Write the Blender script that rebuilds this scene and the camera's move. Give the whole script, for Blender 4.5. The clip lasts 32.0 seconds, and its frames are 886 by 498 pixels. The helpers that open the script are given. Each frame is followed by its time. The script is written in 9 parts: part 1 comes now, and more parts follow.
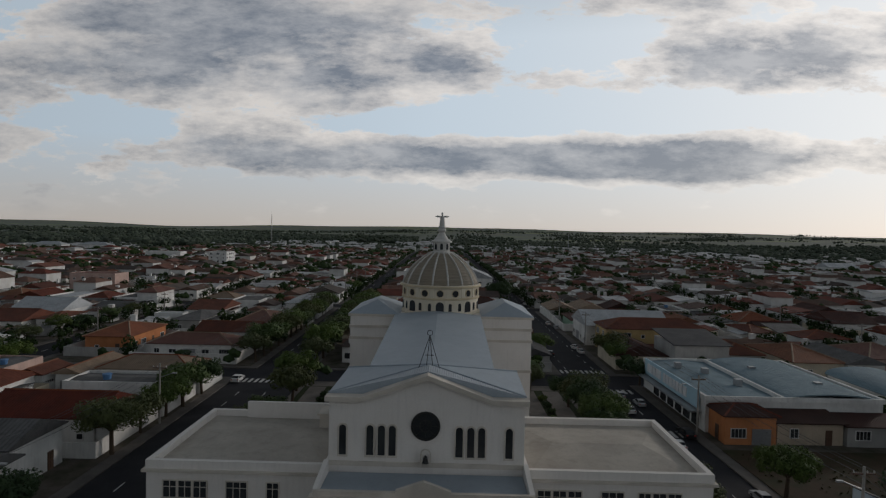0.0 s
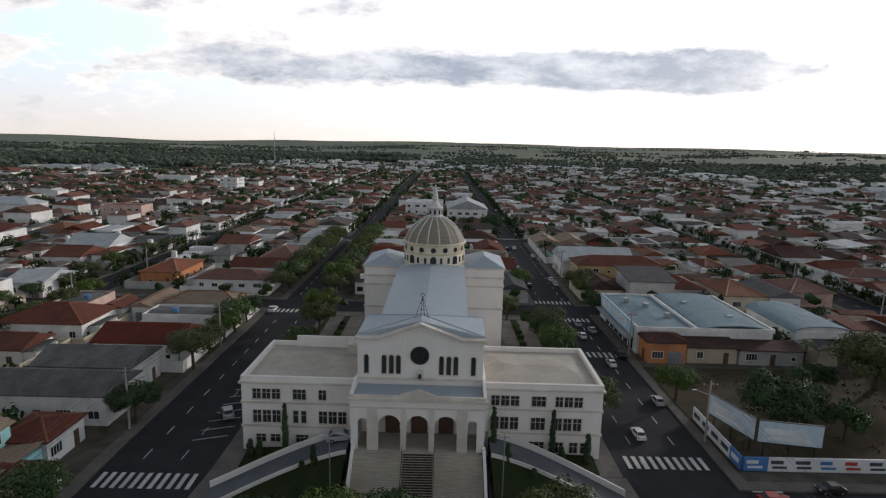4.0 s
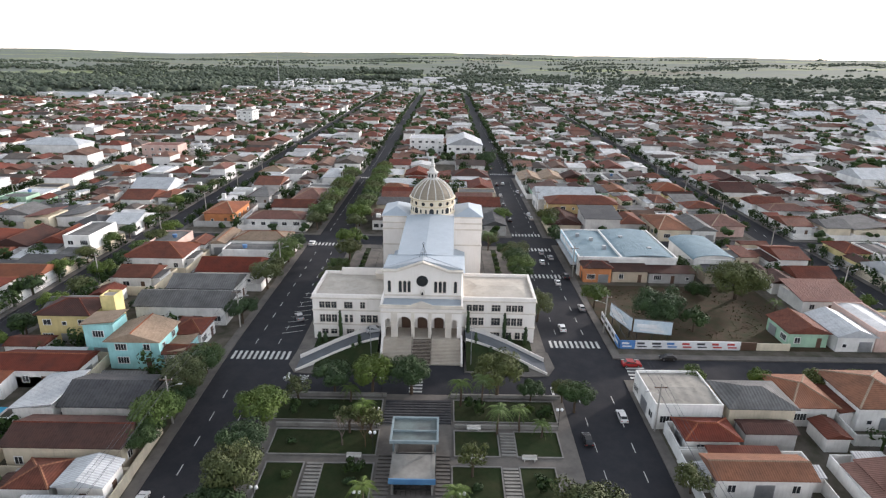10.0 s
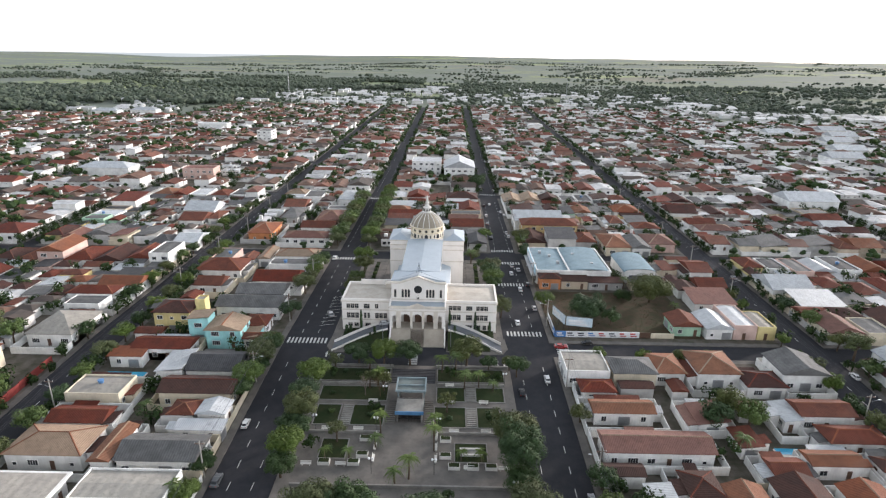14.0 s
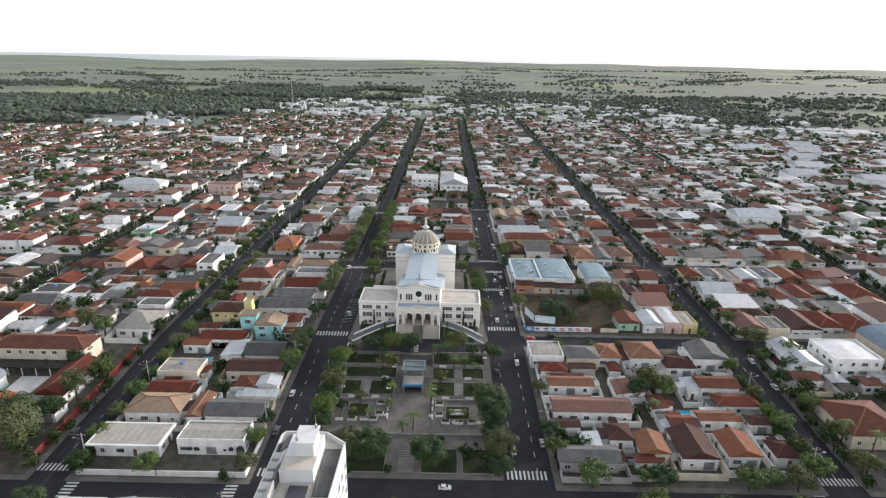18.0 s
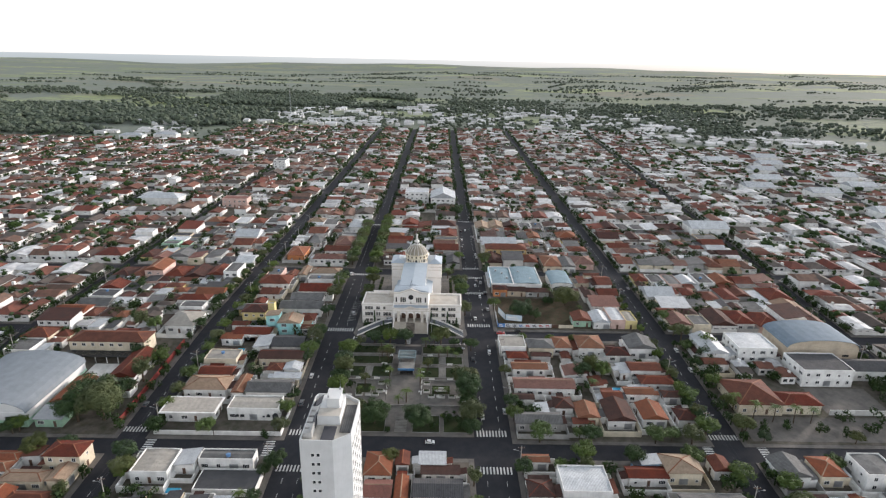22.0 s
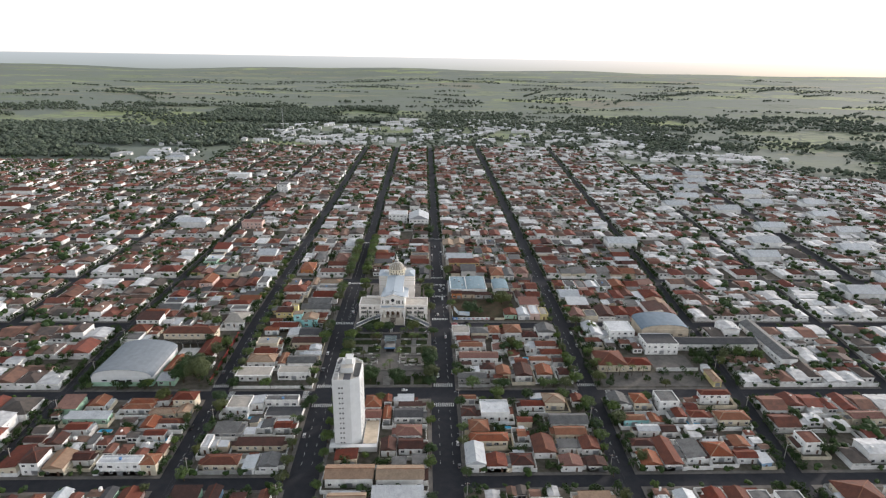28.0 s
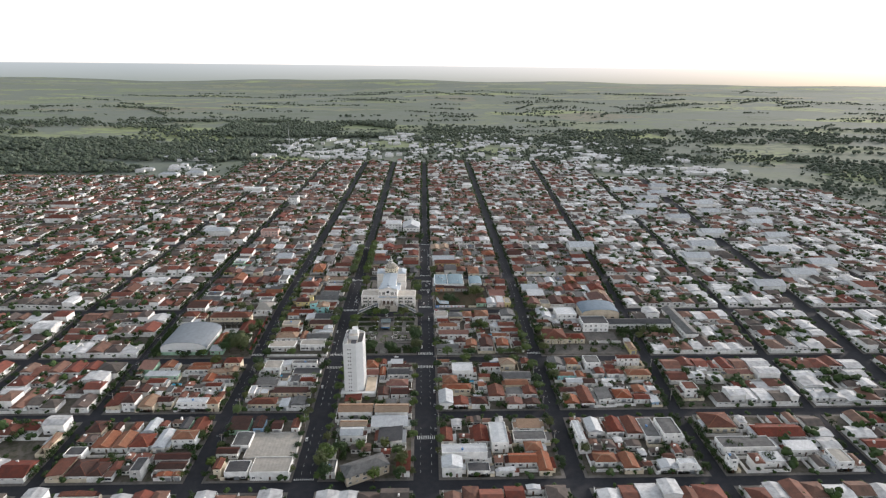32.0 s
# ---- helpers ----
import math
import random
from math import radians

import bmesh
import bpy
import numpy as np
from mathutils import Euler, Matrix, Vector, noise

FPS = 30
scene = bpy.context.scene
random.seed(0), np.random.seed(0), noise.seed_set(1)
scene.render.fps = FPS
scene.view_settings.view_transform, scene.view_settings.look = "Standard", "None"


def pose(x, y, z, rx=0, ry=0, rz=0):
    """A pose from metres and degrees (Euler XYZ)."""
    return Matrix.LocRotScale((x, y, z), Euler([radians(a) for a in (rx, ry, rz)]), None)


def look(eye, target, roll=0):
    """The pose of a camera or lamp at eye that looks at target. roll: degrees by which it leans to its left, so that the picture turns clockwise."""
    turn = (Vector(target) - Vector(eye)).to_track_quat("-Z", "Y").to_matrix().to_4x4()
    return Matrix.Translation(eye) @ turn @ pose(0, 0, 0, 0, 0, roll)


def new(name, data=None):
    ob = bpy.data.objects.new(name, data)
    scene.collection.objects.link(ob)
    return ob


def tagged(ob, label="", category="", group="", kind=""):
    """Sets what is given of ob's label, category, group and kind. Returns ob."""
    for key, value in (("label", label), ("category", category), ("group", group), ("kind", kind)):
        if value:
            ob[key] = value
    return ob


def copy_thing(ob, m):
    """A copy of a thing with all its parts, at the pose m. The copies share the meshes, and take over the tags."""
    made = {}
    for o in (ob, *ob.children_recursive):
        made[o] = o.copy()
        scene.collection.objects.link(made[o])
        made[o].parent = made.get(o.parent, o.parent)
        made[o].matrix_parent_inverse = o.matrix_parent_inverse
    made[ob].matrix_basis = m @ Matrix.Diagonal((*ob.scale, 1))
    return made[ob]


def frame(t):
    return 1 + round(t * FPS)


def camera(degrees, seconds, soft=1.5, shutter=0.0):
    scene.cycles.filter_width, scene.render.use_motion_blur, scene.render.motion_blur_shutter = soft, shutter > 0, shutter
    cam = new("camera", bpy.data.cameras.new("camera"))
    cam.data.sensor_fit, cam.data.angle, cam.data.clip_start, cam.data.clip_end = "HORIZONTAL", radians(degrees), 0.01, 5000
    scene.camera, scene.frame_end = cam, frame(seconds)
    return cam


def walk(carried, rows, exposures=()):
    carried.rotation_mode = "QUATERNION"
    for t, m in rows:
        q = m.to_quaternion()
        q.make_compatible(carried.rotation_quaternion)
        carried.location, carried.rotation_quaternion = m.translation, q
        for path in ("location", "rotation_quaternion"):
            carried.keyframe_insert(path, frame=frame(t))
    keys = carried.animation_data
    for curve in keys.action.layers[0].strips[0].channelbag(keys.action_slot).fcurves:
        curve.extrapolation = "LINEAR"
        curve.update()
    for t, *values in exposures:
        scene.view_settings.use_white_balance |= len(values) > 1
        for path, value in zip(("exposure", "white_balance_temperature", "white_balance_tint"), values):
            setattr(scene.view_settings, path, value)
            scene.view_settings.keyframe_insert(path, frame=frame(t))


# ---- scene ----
cam = camera(75.4, 32.0, soft=1.25)
PATH = [
    (0, (0.54, -44.22, 28.36), (1.0, 55.73, 25.41), 1.3),
    (1, (0.97, -49.73, 30.81), (1.34, 50.07, 24.26), 1.3),
    (2, (1.38, -55.13, 33.48), (1.77, 44.33, 22.93), 1.4),
    (3.5, (1.78, -63.39, 37.1), (2.2, 35.32, 21.2), 1.4),
    (6, (2.62, -77.05, 43.42), (2.76, 19.89, 18.87), 1.3),
    (7.5, (2.9, -85.93, 47.16), (3.14, 10.06, 19.11), 1.5),
    (9, (3.47, -93.63, 50.79), (3.24, 1.34, 19.49), 1.1),
    (10.5, (4.04, -110.66, 58.08), (3.98, -16.03, 25.83), 0.8),
    (12, (5.26, -127.19, 65.33), (4.99, -32.47, 33.28), 1.2),
    (14, (7.96, -150.46, 76.62), (7.15, -55.76, 44.47), 0.8),
    (16.5, (8.88, -177.41, 89.42), (8.31, -82.8, 57.02), 1.1),
    (18, (8.95, -192.59, 95.33), (8.63, -97.82, 63.53), 1.0),
    (21, (11.11, -227.21, 111.34), (11.64, -132.4, 79.64), 1.2),
    (24, (13.15, -258.38, 124.81), (14.53, -163.49, 93.26), 0.9),
    (28, (19.8, -343.77, 164.69), (23.15, -249.07, 132.74), 0.9),
    (30, (23.8, -391.87, 178.82), (27.6, -296.77, 148.17), 0.6),
    (32, (29.2, -440.6, 192.98), (32.6, -345.4, 162.23), 0.6),
]
import collections

EXPOSURES = [(0, -1.6, 6150, 12), (2, -1.3, 6150, 13), (3, -0.95, 6150, 14), (3.5, -0.75, 6150, 14), (6, 0.1, 6150, 17), (9, 0.82, 6200, 17), (12, 1.02, 6200, 16), (20, 0.86, 6250, 15), (32, 0.70, 6300, 15)]
walk(cam, [(t, look(eye, target, roll)) for t, eye, target, roll in PATH], EXPOSURES)

# ---- world and sun ----
SUN_ELEV, SUN_AZ = radians(13), radians(52)   # azimuth from +y towards +x


class Nodes:
    """Small helper round a node tree."""

    def __init__(self, tree):
        self.t = tree
        tree.nodes.clear()

    def n(self, kind, ins=(), **props):
        node = self.t.nodes.new(kind)
        for k, v in props.items():
            if k == "op":
                node.operation = v
            elif k == "mode":
                node.blend_type = v
            elif k == "dtype":
                node.data_type = v
            elif k == "sky":
                node.sky_type = v
            elif k == "bands":
                node.bands_direction = v
        for key, v in (ins.items() if isinstance(ins, dict) else enumerate(ins)):
            if isinstance(v, bpy.types.NodeSocket):
                self.t.links.new(v, node.inputs[key])
            elif v is not None:
                node.inputs[key].default_value = v
        return node

    def math(self, op, a, b=0.0, c=None):
        return self.n("ShaderNodeMath", (a, b) if c is None else (a, b, c), op=op).outputs[0]

    def mix(self, f, a, b, mode="MIX"):
        node = self.t.nodes.new("ShaderNodeMix")
        node.data_type, node.blend_type = "RGBA", mode
        for i, v in ((0, f), (6, a), (7, b)):
            if isinstance(v, bpy.types.NodeSocket):
                self.t.links.new(v, node.inputs[i])
            else:
                node.inputs[i].default_value = v if i == 0 else (*v, 1)
        return node.outputs[2]

    def noise(self, vec, scale, detail=4, rough=0.55, which=0):
        node = self.n("ShaderNodeTexNoise", {"Vector": vec, "Scale": scale, "Detail": detail, "Roughness": rough})
        return node.outputs[which]

    def ramp(self, f, stops):
        node = self.t.nodes.new("ShaderNodeValToRGB")
        els = node.color_ramp.elements
        while len(els) < len(stops):
            els.new(0.5)
        for e, (p, c) in zip(els, stops):
            e.position, e.color = p, (*c, 1) if len(c) == 3 else c
        self.t.links.new(f, node.inputs[0])
        return node.outputs[0]

    def range(self, v, a, b, c=0.0, d=1.0):
        return self.n("ShaderNodeMapRange", (v, a, b, c, d)).outputs[0]


world = bpy.data.worlds.new("sky")
scene.world = world
world.use_nodes = True
W = Nodes(world.node_tree)
sky = W.n("ShaderNodeTexSky", sky="NISHITA")
sky.sun_disc, sky.sun_elevation, sky.sun_rotation = False, SUN_ELEV, SUN_AZ
sky.air_density, sky.dust_density, sky.ozone_density = 1.0, 1.0, 1.5
direction = W.n("ShaderNodeTexCoord").outputs["Generated"]
xyz = W.n("ShaderNodeSeparateXYZ", (direction,)).outputs
up = W.math("MAXIMUM", xyz[2], 0.0)
ahead = W.math("MAXIMUM", W.math("ABSOLUTE", xyz[1]), 0.12)
east, high = W.math("DIVIDE", xyz[0], ahead), W.math("DIVIDE", up, ahead)
plane = W.n("ShaderNodeCombineXYZ", (east, W.math("MULTIPLY", high, 2.6), W.math("MULTIPLY", W.math("SIGN", xyz[1]), 3.0))).outputs[0]
shape = W.noise(plane, 3.4, 12, 0.66)
wisps = W.noise(plane, 1.3, 5, 0.5)


def bank(east0, high0, wide, tall, lean):
    """A broad bank of cloud at a bearing and height."""
    a = W.math("SUBTRACT", east, east0)
    b = W.math("SUBTRACT", W.math("SUBTRACT", high, high0), W.math("MULTIPLY", a, lean))
    a, b = W.math("DIVIDE", a, wide), W.math("DIVIDE", b, tall)
    return W.math("EXPONENT", W.math("MULTIPLY", W.math("ADD", W.math("MULTIPLY", a, a), W.math("MULTIPLY", b, b)), -1.0))


banks = [bank(-0.28, 0.33, 0.33, 0.11, -0.16), bank(0.64, 0.32, 0.36, 0.055, 0.10), bank(0.24, 0.128, 0.55, 0.036, 0.01), bank(-0.75, 0.22, 0.28, 0.14, 0.0), bank(0.1, 0.75, 0.9, 0.3, 0.0), bank(0.25, 0.205, 0.62, 0.030, 0.02), bank(0.26, 0.32, 0.15, 0.06, 0.3)]
total = W.math("MULTIPLY", banks[3], 0.55)
for one in (W.math("MULTIPLY", banks[0], 0.85), banks[1], W.math("MULTIPLY", banks[2], 1.5), banks[4]):
    total = W.math("ADD", total, one)
total = W.math("SUBTRACT", total, W.math("ADD", W.math("MULTIPLY", banks[5], 0.55), W.math("MULTIPLY", banks[6], 0.45)))
body = W.math("ADD", W.math("ADD", W.math("MULTIPLY", W.math("SUBTRACT", shape, 0.5), 2.1), W.math("MULTIPLY", W.math("SUBTRACT", wisps, 0.5), 0.8)), W.math("MULTIPLY", total, 0.62))
cover = W.range(body, 0.10, 0.19)
puffs = W.noise(plane, 5.5, 9, 0.6)
thick = W.range(W.math("ADD", body, W.math("MULTIPLY", W.math("SUBTRACT", puffs, 0.5), 1.1)), 0.06, 0.54)
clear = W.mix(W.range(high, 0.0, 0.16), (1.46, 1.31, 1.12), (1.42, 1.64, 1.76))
folds = W.noise(plane, 6.5, 10, 0.68)
deep = W.mix(W.range(folds, 0.38, 0.64), (0.52, 0.58, 0.66), (1.22, 1.22, 1.20))
clouds = W.mix(thick, (2.0, 1.86, 1.66), deep)
fade = W.math("MULTIPLY", cover, W.range(high, 0.02, 0.10, 0.15, 1.0))
air = W.mix(fade, clear, clouds)
sunward = W.n("ShaderNodeVectorMath", (direction, (math.sin(SUN_AZ) * math.cos(SUN_ELEV), math.cos(SUN_AZ) * math.cos(SUN_ELEV), math.sin(SUN_ELEV))), op="DOT_PRODUCT").outputs[1]
glow = W.math("POWER", W.math("MAXIMUM", sunward, 0.0), 5.0)
air = W.mix(W.math("MULTIPLY", W.math("MULTIPLY", glow, 0.6), W.math("SUBTRACT", 1.0, W.math("MULTIPLY", W.math("MULTIPLY", fade, thick), 0.8))), air, (3.0, 2.8, 2.5))
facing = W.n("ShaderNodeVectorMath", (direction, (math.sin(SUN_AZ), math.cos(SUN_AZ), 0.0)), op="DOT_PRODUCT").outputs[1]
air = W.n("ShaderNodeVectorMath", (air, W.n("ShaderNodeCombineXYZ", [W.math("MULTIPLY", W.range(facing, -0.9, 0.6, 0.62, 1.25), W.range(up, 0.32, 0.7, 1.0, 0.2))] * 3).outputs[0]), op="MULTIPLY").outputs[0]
# Land below the horizon: haze blended into its colour, brighter towards the sun.
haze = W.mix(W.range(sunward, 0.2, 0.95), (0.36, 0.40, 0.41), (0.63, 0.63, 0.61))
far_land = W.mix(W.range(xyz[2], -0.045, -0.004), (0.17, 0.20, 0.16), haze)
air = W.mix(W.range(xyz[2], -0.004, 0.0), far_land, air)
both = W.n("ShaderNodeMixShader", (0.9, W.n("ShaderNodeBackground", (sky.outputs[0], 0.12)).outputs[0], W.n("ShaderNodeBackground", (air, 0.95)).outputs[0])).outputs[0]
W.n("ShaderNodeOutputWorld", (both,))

sun = new("sun", bpy.data.lights.new("sun", "SUN"))
sun.data.energy, sun.data.angle, sun.data.color = 2.5, radians(4), (1.0, 0.90, 0.78)
sun.matrix_world = look((math.sin(SUN_AZ) * math.cos(SUN_ELEV) * 100, math.cos(SUN_AZ) * math.cos(SUN_ELEV) * 100, math.sin(SUN_ELEV) * 100), (0, 0, 0))


# ---- materials ----
def mat(name, colour, rough=0.85, second=None, grain=1.5, stains=0.25, tint=0.0, bump=0.0, ridge=0.0, metal=0.0, island=False, along="x", streak=False, rows=0.0):
    """A weathered surface: base colour, a second colour in patches, fine grain, dirt, and per-object variation."""
    m = bpy.data.materials.new(name)
    m.use_nodes = True
    N = Nodes(m.node_tree)
    obj = N.n("ShaderNodeTexCoord").outputs["Object"]
    pos = N.n("ShaderNodeNewGeometry").outputs
    rnd = pos["Random Per Island"] if island else N.n("ShaderNodeObjectInfo").outputs["Random"]
    at = pos["Position"]
    second = second or tuple(c * 0.72 for c in colour)
    col = N.mix(N.range(N.noise(at, 0.35, 5), 0.38, 0.68), colour, second)
    dark = tuple(c * 0.45 for c in colour)
    if streak:
        mapped = N.n("ShaderNodeVectorMath", (at, (3.0, 3.0, 0.35)), op="MULTIPLY").outputs[0]
        col = N.mix(N.math("MULTIPLY", N.range(N.noise(mapped, 1.0, 5), 0.5, 0.75), stains), col, dark)
    else:
        col = N.mix(N.math("MULTIPLY", N.range(N.noise(at, 1.3, 6, 0.7), 0.48, 0.75), stains), col, dark)
    col = N.mix(N.math("MULTIPLY", N.noise(at, grain * 6, 3), 0.35), col, tuple(c * 0.6 for c in colour))
    if tint:
        hsv = N.n("ShaderNodeHueSaturation", {"Hue": N.range(rnd, 0, 1, 0.5 - tint * 0.022, 0.5 + tint * 0.022), "Saturation": N.range(rnd, 0, 1, 1.0 + tint * 0.25, 1.0 - tint * 0.35),
                  "Value": N.range(N.math("FRACT", N.math("MULTIPLY", rnd, 7.31)), 0, 1, 1.0 - tint * 0.4, 1.0 + tint * 0.35), "Color": col})
        col = hsv.outputs[0]
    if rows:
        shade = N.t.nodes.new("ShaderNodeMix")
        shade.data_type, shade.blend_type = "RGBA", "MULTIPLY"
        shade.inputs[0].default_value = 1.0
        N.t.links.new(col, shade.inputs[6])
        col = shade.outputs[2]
    b = N.n("ShaderNodeBsdfPrincipled", {"Base Color": col, "Roughness": rough, "Metallic": metal, "Specular IOR Level": 0.12 if rough > 0.78 else 0.4})
    height = None
    if ridge:
        wave = N.n("ShaderNodeTexWave", {"Vector": obj, "Scale": ridge, "Distortion": 0.4, "Detail": 1.0}, bands="X" if along == "x" else "Y")
        height, depth, dist = wave.outputs[1], 0.5, 0.08
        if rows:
            # Low side of each wave darkened: shade between roof rows painted into the colour.
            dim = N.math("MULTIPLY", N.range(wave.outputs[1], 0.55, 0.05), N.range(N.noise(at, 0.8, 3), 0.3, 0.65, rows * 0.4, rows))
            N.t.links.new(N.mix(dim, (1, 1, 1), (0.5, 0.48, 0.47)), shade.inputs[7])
    elif bump:
        height, depth, dist = N.noise(at, grain * 8, 4), bump, 0.03
    if height is not None:
        N.t.links.new(N.n("ShaderNodeBump", {"Height": height, "Strength": depth, "Distance": dist}).outputs[0], b.inputs["Normal"])
    N.n("ShaderNodeOutputMaterial", (b.outputs[0],))
    return m


ASPHALT = mat("asphalt", (0.030, 0.031, 0.036), 0.9, (0.040, 0.040, 0.045), 2, 0.3, bump=0.3)
MARKING = mat("road_paint", (0.62, 0.62, 0.6), 0.8, (0.45, 0.45, 0.43), 3, 0.5)
PAVEMENT = mat("pavement_concrete", (0.172, 0.157, 0.143), 0.9, (0.108, 0.101, 0.094), 1.5, 0.4, bump=0.3)
YARD = mat("yard_ground", (0.135, 0.118, 0.10), 0.95, (0.05, 0.052, 0.032), 0.8, 0.4, bump=0.3)
KERB = mat("kerb_concrete", (0.25, 0.24, 0.225), 0.9, None, 2, 0.4)
GRASS = mat("grass", (0.022, 0.035, 0.013), 0.95, (0.038, 0.042, 0.019), 3, 0.5, bump=0.8)
DRYGRASS = mat("dry_grass", (0.060, 0.062, 0.026), 0.95, (0.085, 0.07, 0.035), 1.0, 0.4, bump=0.8)
EARTH = mat("bare_earth", (0.072, 0.050, 0.033), 0.95, (0.036, 0.043, 0.02), 1.0, 0.4, bump=0.5)
CHURCH = mat("church_render", (0.82, 0.78, 0.735), 0.85, (0.76, 0.72, 0.67), 1.5, 0.16, streak=True)
CHURCH_TRIM = mat("church_trim", (0.70, 0.64, 0.56), 0.85, None, 1.5, 0.2)
ZINC = mat("blue_grey_metal_roof", (0.37, 0.42, 0.465), 0.6, (0.335, 0.385, 0.43), 1.0, 0.2, bump=0.1)
ZINC_RIBBED = mat("ribbed_metal_roof", (0.37, 0.41, 0.45), 0.6, (0.32, 0.36, 0.40), 1.0, 0.25, ridge=1.7)
DRUM = mat("ochre_washed_drum", (0.78, 0.71, 0.58), 0.85, (0.72, 0.64, 0.50), 1.5, 0.2, streak=True)
FLATROOF = mat("screeded_roof", (0.52, 0.48, 0.42), 0.9, (0.42, 0.38, 0.33), 0.8, 0.45, bump=0.2)
DOME = mat("dome_tiles", (0.26, 0.225, 0.175), 0.7, (0.33, 0.275, 0.20), 3, 0.35)
GOLD = mat("ochre_dome_trim", (0.68, 0.57, 0.39), 0.8, None, 2, 0.2)
STONE = mat("pale_stone", (0.68, 0.66, 0.62), 0.8, None, 2, 0.2)
STEP = mat("granite_steps", (0.50, 0.45, 0.38), 0.8, (0.42, 0.37, 0.31), 2, 0.25, bump=0.2)
DARKSTEP = mat("dark_step_covering", (0.05, 0.035, 0.03), 0.8)
GLASS = mat("dark_window_glass", (0.03, 0.032, 0.036), 0.15, (0.05, 0.055, 0.06), 1, 0.0)
IRON = mat("dark_iron", (0.05, 0.05, 0.05), 0.5, metal=0.6)
STEEL = mat("galvanised_steel", (0.40, 0.41, 0.42), 0.45, metal=0.6)
WOOD = mat("dark_wood", (0.13, 0.075, 0.05), 0.6, None, 4, 0.3)
POLE = mat("concrete_pole", (0.38, 0.36, 0.33), 0.9, None, 3, 0.3)
BARK = mat("bark", (0.10, 0.075, 0.055), 0.95, None, 5, 0.4, bump=0.6)
LEAF = [mat("leaves_deep", (0.024, 0.050, 0.013), 0.75, (0.042, 0.078, 0.019), 3, 0.3, tint=0.35),
        mat("leaves_mid", (0.062, 0.102, 0.018), 0.75, (0.092, 0.136, 0.025), 3, 0.3, tint=0.35),
        mat("leaves_olive", (0.066, 0.084, 0.022), 0.75, (0.095, 0.108, 0.031), 3, 0.3, tint=0.35)]
FARLEAF = mat("distant_foliage", (0.026, 0.047, 0.015), 0.8, (0.045, 0.072, 0.023), 0.2, 0.3, tint=0.5, island=True)
# Paler and greyer than the town's leaves: aerial haze painted into the colour.
WOODLEAF = mat("hazed_woodland_foliage", (0.070, 0.088, 0.062), 0.85, (0.095, 0.112, 0.08), 0.2, 0.3, tint=0.6, island=True)
DRYLEAF = mat("autumn_twigs", (0.14, 0.10, 0.06), 0.9, None, 3, 0.3)
TWIG = mat("bare_twigs", (0.16, 0.13, 0.11), 0.9, None, 3, 0.3)
TYRE = mat("tyre_rubber", (0.02, 0.02, 0.02), 0.9)
TOWERWHITE = mat("clean_white_paint", (0.64, 0.64, 0.63), 0.85, (0.58, 0.58, 0.57), 1.0, 0.12, streak=True)
WALLS = {}
for key, c in dict(white=(0.80, 0.79, 0.76), cream=(0.68, 0.60, 0.46), beige=(0.56, 0.47, 0.36), grey=(0.46, 0.45, 0.43), pink=(0.62, 0.44, 0.38), ochre=(0.60, 0.45, 0.22),
                   turquoise=(0.40, 0.74, 0.74), green=(0.38, 0.56, 0.42), blue=(0.30, 0.44, 0.60), orange=(0.60, 0.24, 0.10), yellow=(0.70, 0.58, 0.28)).items():
    WALLS[key] = mat("painted_wall_" + key, c, 0.88, None, 1.5, 0.3, tint=0.12, streak=True)
ROOFS = {}
for key, c, s, rg in (("clay", (0.165, 0.052, 0.033), (0.105, 0.041, 0.03), 3.2), ("orange", (0.26, 0.10, 0.054), (0.18, 0.078, 0.048), 3.2), ("dark clay", (0.085, 0.042, 0.034), (0.055, 0.034, 0.03), 3.2),
                      ("tan", (0.33, 0.235, 0.165), (0.26, 0.185, 0.13), 3.2), ("pink", (0.22, 0.115, 0.092), (0.17, 0.093, 0.078), 3.2), ("grey", (0.16, 0.158, 0.156), (0.10, 0.10, 0.098), 2.2),
                      ("metal", (0.50, 0.52, 0.535), (0.38, 0.40, 0.415), 2.6), ("pale", (0.35, 0.325, 0.285), (0.27, 0.25, 0.225), 0.6), ("dark grey", (0.075, 0.075, 0.08), (0.10, 0.10, 0.10), 2.2)):
    for ax in "xy":
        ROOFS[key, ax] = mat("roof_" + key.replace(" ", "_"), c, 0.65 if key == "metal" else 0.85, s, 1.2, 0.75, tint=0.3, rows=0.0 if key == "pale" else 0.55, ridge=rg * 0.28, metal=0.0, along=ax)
FARWALL = mat("distant_walls", (0.74, 0.73, 0.71), 0.9, (0.60, 0.58, 0.54), 0.3, 0.3, tint=0.4, island=True)
FARROOF = [mat("distant_clay_roofs", (0.19, 0.088, 0.062), 0.9, (0.105, 0.06, 0.048), 0.4, 0.4, tint=0.7, island=True),
           mat("distant_pale_roofs", (0.54, 0.54, 0.54), 0.8, (0.30, 0.30, 0.30), 0.4, 0.4, tint=0.5, island=True),
           mat("distant_brown_roofs", (0.12, 0.095, 0.082), 0.9, (0.07, 0.062, 0.058), 0.4, 0.4, tint=0.6, island=True)]


